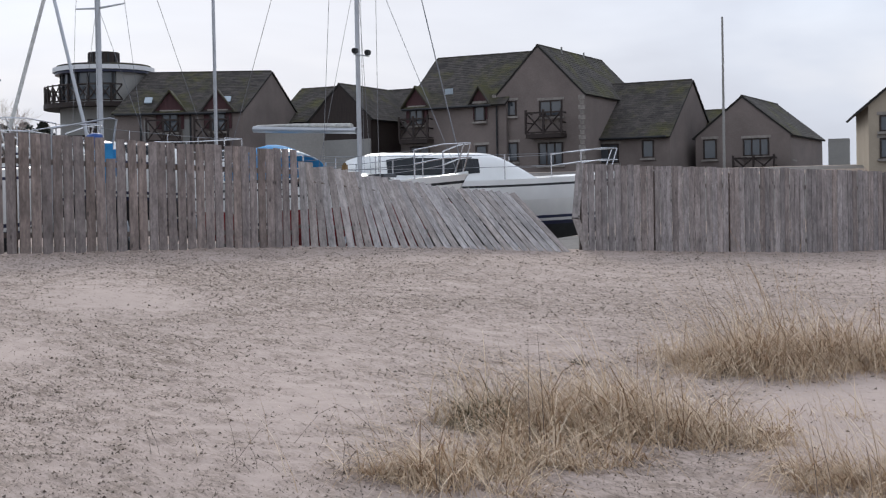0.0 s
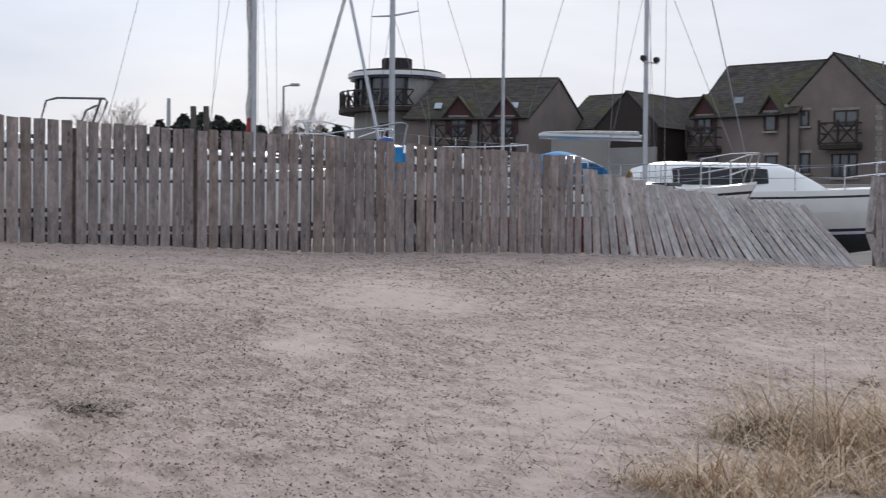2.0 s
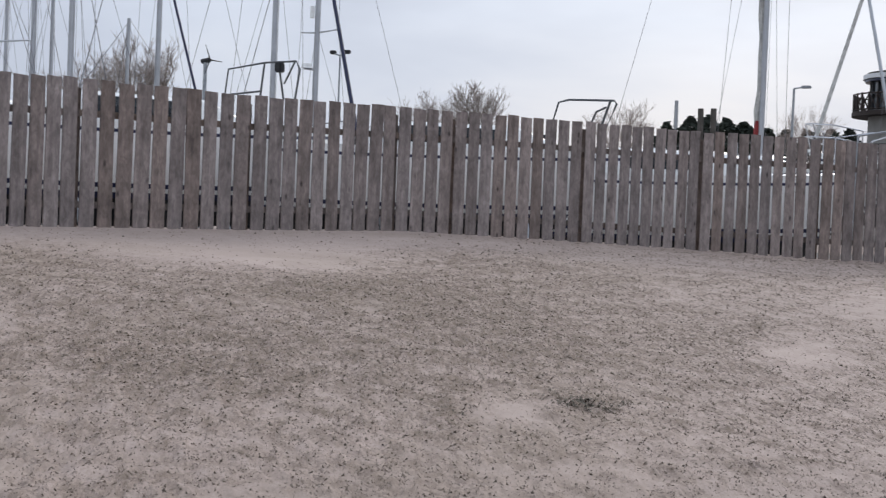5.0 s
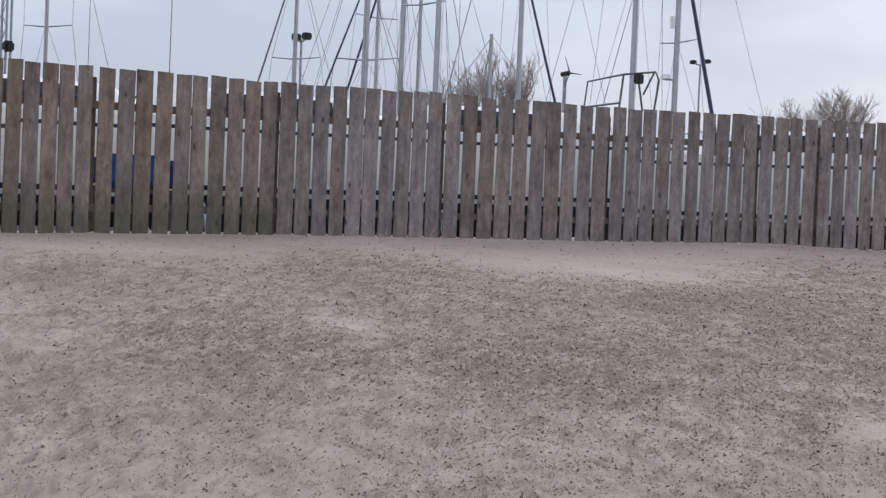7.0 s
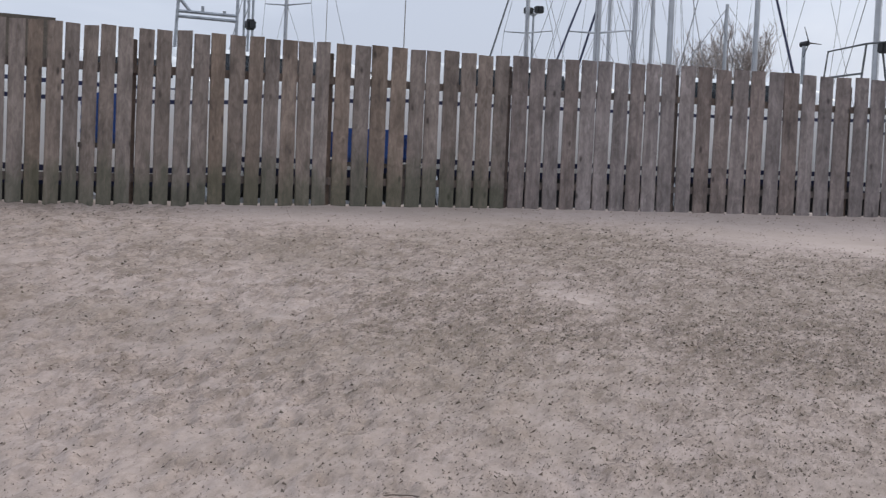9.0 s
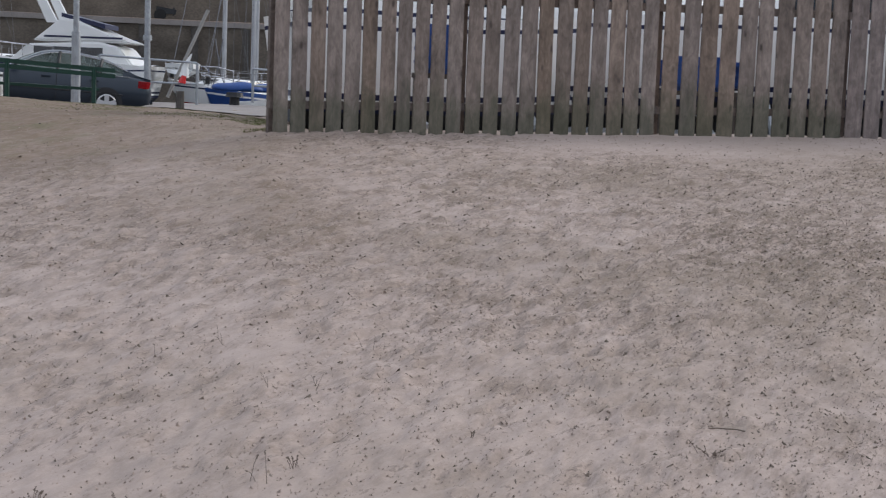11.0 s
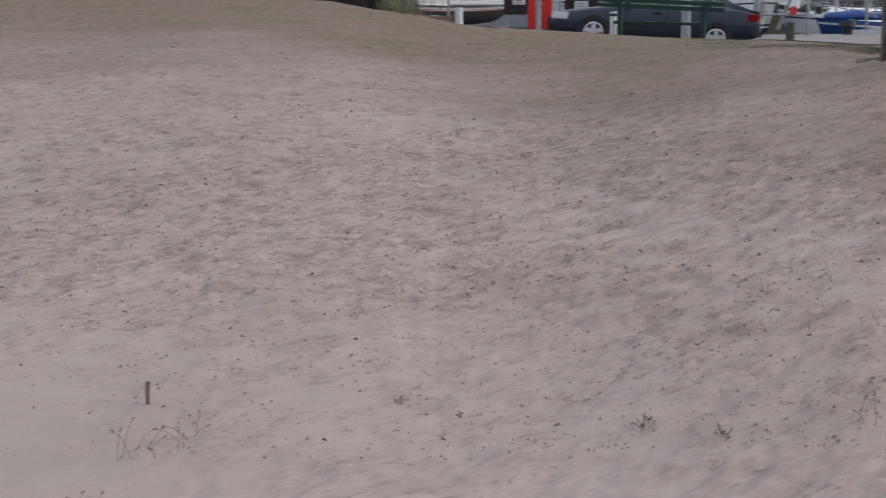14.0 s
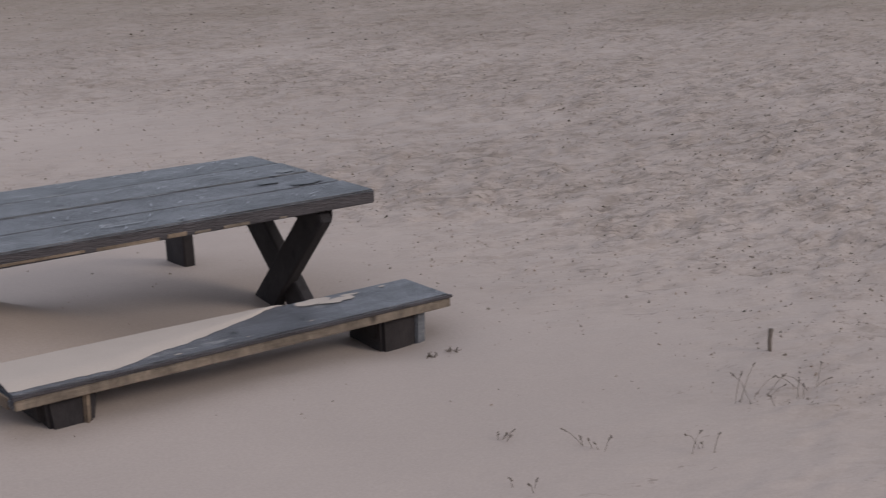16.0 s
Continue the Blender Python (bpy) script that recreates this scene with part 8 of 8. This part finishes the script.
# short grass along the crest beside the end of the fence
items = []
for _ in range(26000):
    az = 74.7 + 9 * rnd.random() ** 1.6
    dc, _e = lerp_table(CREST, az)
    d = rnd.uniform(max(13.3, dc - 3.5), dc + (3.5 if az < 79 else 0.8))
    p = at(az, d, z=0)
    if noise.noise(Vector((p.x * 0.7, p.y * 0.7, 2))) < -0.15 or rnd.random() < (az - 75) / 9:
        continue
    items.append(((p.x, p.y, ground_z(p.x, p.y) - 0.005), rnd.uniform(0.012, 0.035), rnd.uniform(0, 6.28), rnd.uniform(0.4, 1.6), rnd.uniform(0.005, 0.01)))
blades(items, "lawn_edge", M_LIVEGRASS, "short dull green grass at the edge of the quay", "grass")

# shrubs behind the crest beside the quay
for az, d, w_, h_, n_, mat_, lb_ in ((93.35, 28.6, 0.3, 0.85, 500, M_PALEGRASS, "tall pale green grass tuft behind the boulders"), (92.0, 28.4, 0.35, 0.3, 700, M_WITHERED, "dark withered shrub behind the boulders"), (94.7, 29.4, 0.75, 1.15, 5200, M_SCRUB, "dark grey-brown winter shrub at the edge of the grass"),
                                     (92.9, 28.9, 0.4, 0.4, 900, M_LIVEGRASS, "dull green low shrub behind the boulders")):
    c = at(az, d, z=0)
    items = []
    for _ in range(n_):
        q = Vector((c.x + rnd.gauss(0, w_ * 0.4), c.y + rnd.gauss(0, w_ * 0.6)))
        items.append(((q.x, q.y, ground_z(q.x, q.y) - 0.02), h_ * rnd.uniform(0.4, 1.1), rnd.uniform(0, 6.28), rnd.uniform(0.2, 1.1), rnd.uniform(0.008, 0.02)))
    blades(items, "shrub", mat_, lb_, "shrub")

# ---- the fence ----
def board_meshes(width, thick, mat, count, seed):
    """Sawn boards one metre high with a little bow and a worn top; scaled to height."""
    rnd = random.Random(seed)
    out = []
    for _ in range(count):
        bm = bmesh.new()
        w = width * rnd.uniform(0.95, 1.03) / 2
        bow, twist = rnd.uniform(-0.005, 0.005), rnd.uniform(-0.006, 0.006)
        cut = rnd.uniform(-0.003, 0.003)
        rows = []
        for i in range(6):
            z = i / 5
            dx = bow * math.sin(z * math.pi) + rnd.uniform(-0.002, 0.002)
            c = 0.004
            dz = lambda s: (cut * s / w if i == 5 else 0)
            rows.append([bm.verts.new((dx + sx, sy + twist * z * (1 if sx > 0 else -1), z + dz(sx)))
                         for sx, sy in ((-w + c, -thick), (w - c, -thick), (w, -thick + c), (w, 0), (-w, 0), (-w, -thick + c))])
        for a, c in zip(rows, rows[1:]):
            for k in range(6):
                bm.faces.new((a[k], a[(k + 1) % 6], c[(k + 1) % 6], c[k]))
        bm.faces.new(rows[0][::-1])
        bm.faces.new(rows[-1])
        bmesh.ops.recalc_face_normals(bm, faces=bm.faces)
        me = bpy.data.meshes.new("board")
        bm.to_mesh(me)
        bm.free()
        me.materials.append(mat)
        out.append(me)
    return out


# bearing, distance, rise of the top and of the foot
FENCE_LEFT = (
    (5.7, 24.2, 0.0484, -0.0188), (9.1, 22.9, 0.0526, -0.0184), (12.5, 21.7, 0.0568, -0.019), (16.5, 20.6, 0.0618, -0.0192), (21.1, 20.2, 0.0645, -0.0166),
    (25.7, 19.8, 0.069, -0.0145), (31, 19.25, 0.0727, -0.0126), (33, 18.9, 0.0742, -0.012), (39, 17.6, 0.0772, -0.0154), (45.5, 16.5, 0.0823, -0.0178),
    (52, 15.55, 0.0846, -0.0202), (59.2, 14.5, 0.0886, -0.024), (71.7, 13.25, 0.0926, -0.031), (74.75, 13.1, 0.0936, -0.0322))
FENCE_RIGHT = ((-27, 33, 0.019, -0.026), (-22, 31.5, 0.022, -0.027), (-17, 30, 0.0252, -0.0277), (-14.7, 29, 0.0277, -0.0288), (-10.4, 28.2, 0.0308, -0.0274), (-5.4, 27.3, 0.0352, -0.0249))
BURIED = 0.12


def fence_point(table, az):
    d, top, foot = lerp_table(table, az)
    p = at(az, d, foot)
    return p, EYE.z + top * d


def fence_panel(table, az0, az1, count, boards, rail_h, seed, label, fill=0.185, post_mat=M_RAIL):
    """A panel between two posts: boards nailed on the near face of rails. az0 is the bearing of its left end."""
    rnd = random.Random(seed)
    p0, top0 = fence_point(table, az0)
    p1, top1 = fence_point(table, az1)
    run = p1 - p0
    run.z = 0
    length = run.length
    u = run.normalized()
    ang = math.degrees(math.atan2(u.y, u.x))
    base = pose(*p0, 0, 0, ang)
    root = thing("fence_panel", base, label, "fence", "fence panels")

    def child(name, bm, mat, m=None):
        ob = part(name, bm, mat, root)
        if m is not None:
            ob.matrix_basis = m
        return ob

    h0, h1 = top0 - p0.z, top1 - p0.z
    z1 = p1.z - p0.z
    for fr in rail_h:
        a, c = Vector((0, 0.03, h0 * fr)), Vector((length, 0.03, z1 + (h1 - z1) * fr))
        bm = bmesh.new()
        prism(bm, [a + Vector((0, -0.028, -0.038)), a + Vector((0, 0.022, -0.038)), a + Vector((0, 0.022, 0.038)), a + Vector((0, -0.028, 0.038))], c - a)
        child("rail", bm, M_RAIL)
    inset = 0.05 if seed in (20, 60) else 0.0
    child("post", new_box((inset - 0.045, 0.055, -0.4), (inset + 0.045, 0.145, h0 - 0.1), 0.006), post_mat)
    for i in range(count):
        f = (i + 0.5) / count
        b = bpy.data.objects.new("board", rnd.choice(boards))
        scene.collection.objects.link(b)
        b.parent = root
        foot = z1 * f - BURIED
        top = h0 + (h1 - h0) * f + rnd.uniform(-0.014, 0.012)
        if seed == 30 and i == 8:
            # one board has broken off short
            top -= 0.3
        b.matrix_basis = (pose(0.012 + (length - 0.024) * f + rnd.uniform(-0.005, 0.005), rnd.uniform(-0.004, 0.0), foot, rnd.uniform(-0.5, 0.5), rnd.uniform(-0.22, 0.22), rnd.uniform(-1.5, 1.5))
                          @ Matrix.Diagonal((length / count / fill, 1, top - foot, 1)))
    return root


B_SILVER = board_meshes(0.15, 0.02, M_BOARD, 9, 1)
B_TAN = board_meshes(0.148, 0.02, M_BOARD_TAN, 8, 2)
B_GREY = board_meshes(0.155, 0.02, M_BOARD_CLOSE, 8, 3)
B_FALLEN = board_meshes(0.15, 0.02, M_BOARD_GREY, 8, 4)
L_SILVER = "weathered grey-brown vertical board fence panel standing in drifted sand"
L_TAN = "tan vertical board fence panel with green algae at its foot"
POSTS_LEFT = (74.62, 67.0, 59.3, 52.2, 45.6, 39.0, 33.2, 30.95, 25.75, 21.12, 16.55, 12.43, 9.06, 5.75)
COUNTS = (11, 11, 10, 10, 10, 10, 4, 10, 10, 10, 10, 9, 10)
for i, (a, c) in enumerate(zip(POSTS_LEFT, POSTS_LEFT[1:])):
    tan = i < 3
    fence_panel(FENCE_LEFT, a, c, COUNTS[i], B_TAN if tan else B_SILVER, (0.15, 0.77), 20 + i, L_TAN if tan else L_SILVER, fill=0.181 if i < 10 else 0.175)
POSTS_RIGHT = (-5.5, -8.4, -11.3, -14.2, -17.1, -20.0, -23.0, -26.0)
for i, (a, c) in enumerate(zip(POSTS_RIGHT, POSTS_RIGHT[1:])):
    fence_panel(FENCE_RIGHT, a, c, (11, 13, 15, 15, 15, 15, 15)[i], B_GREY, (0.14, 0.78), 60 + i, "close-boarded weathered grey fence panel beside the gap", fill=0.174)


def fallen_panel(foot_a, foot_c, top_a, top_c, count, seed, label):
    """A panel blown over: every board runs from a foot on the sand to a top that has swung back and sideways."""
    rnd = random.Random(seed)
    root = thing("fence_panel", Matrix.Translation(foot_a), label, "fence", "fence panels")
    for i in range(count):
        f = (i + 0.5) / count
        a, t = foot_a.lerp(foot_c, f), top_a.lerp(top_c, f)
        ax = (t - a).normalized()
        side = (foot_c - foot_a).normalized()
        nrm = side.cross(ax).normalized()
        side = ax.cross(nrm)
        ln = (t - a).length + rnd.uniform(-0.02, 0.05)
        m = Matrix((( side.x, nrm.x, ax.x, 0), (side.y, nrm.y, ax.y, 0), (side.z, nrm.z, ax.z, 0), (0, 0, 0, 1)))
        w = ((foot_c - foot_a) - ax * (foot_c - foot_a).dot(ax)).length / count
        b = bpy.data.objects.new("board", rnd.choice(B_FALLEN))
        scene.collection.objects.link(b)
        b.parent = root
        b.matrix_basis = Matrix.Translation(a - foot_a - ax * 0.25) @ m @ Matrix.Diagonal((w / 0.186, 1, ln + 0.25, 1)) @ pose(rnd.uniform(-0.006, 0.006), rnd.uniform(-0.01, 0.0), 0, 0, 0, rnd.uniform(-2.0, 2.0))
    for fr in (0.25, 0.8):
        a, c = foot_a.lerp(top_a, fr) - foot_a, foot_c.lerp(top_c, fr) - foot_a
        back = (top_a - foot_a).cross(foot_c - foot_a).normalized() * -0.045
        if back.y < 0:
            back = -back
        part("rail", new_tube([a + back, c + back], 0.035, 4), M_RAIL, root)
    return root


F_FOOT = (at(5.68, 24.3, -0.0192), at(1.72, 25.0, -0.0197), at(-1.38, 25.7, -0.0216), at(-4.93, 26.5, -0.0227))
F_TOP = (at(5.72, 24.5, 0.0396), at(2.68, 25.5, 0.0286), at(0.43, 26.2, 0.0223), at(-2.96, 27.1, 0.0154))
for i, (count, lab) in enumerate(((11, "blown-over board fence panel leaning over the sand"), (9, "collapsed bleached board fence panel slumped sideways"), (11, "collapsed bleached board fence panel slumped towards the gap"))):
    fallen_panel(F_FOOT[i], F_FOOT[i + 1], F_TOP[i], F_TOP[i + 1], count, 5 + i, lab)

p0, top0 = fence_point(FENCE_RIGHT, -5.45)
stray = thing("broken_board", Matrix.Translation(p0), "cracked weathered fence board hanging askew at the gap", "board")
for z0, z1, x0, x1, nm in ((-0.1, 0.62, 0.16, -0.08, "lower_piece"), (0.6, top0 - p0.z + 0.01, -0.08, 0.02, "upper_piece")):
    bm = bmesh.new()
    prism(bm, [(x0 - 0.07, -0.08, z0), (x0 + 0.07, -0.08, z0), (x1 + 0.07, -0.08, z1), (x1 - 0.07, -0.08, z1)], (0, 0.02, 0))
    part(nm, bm, M_BOARD_GREY, stray)
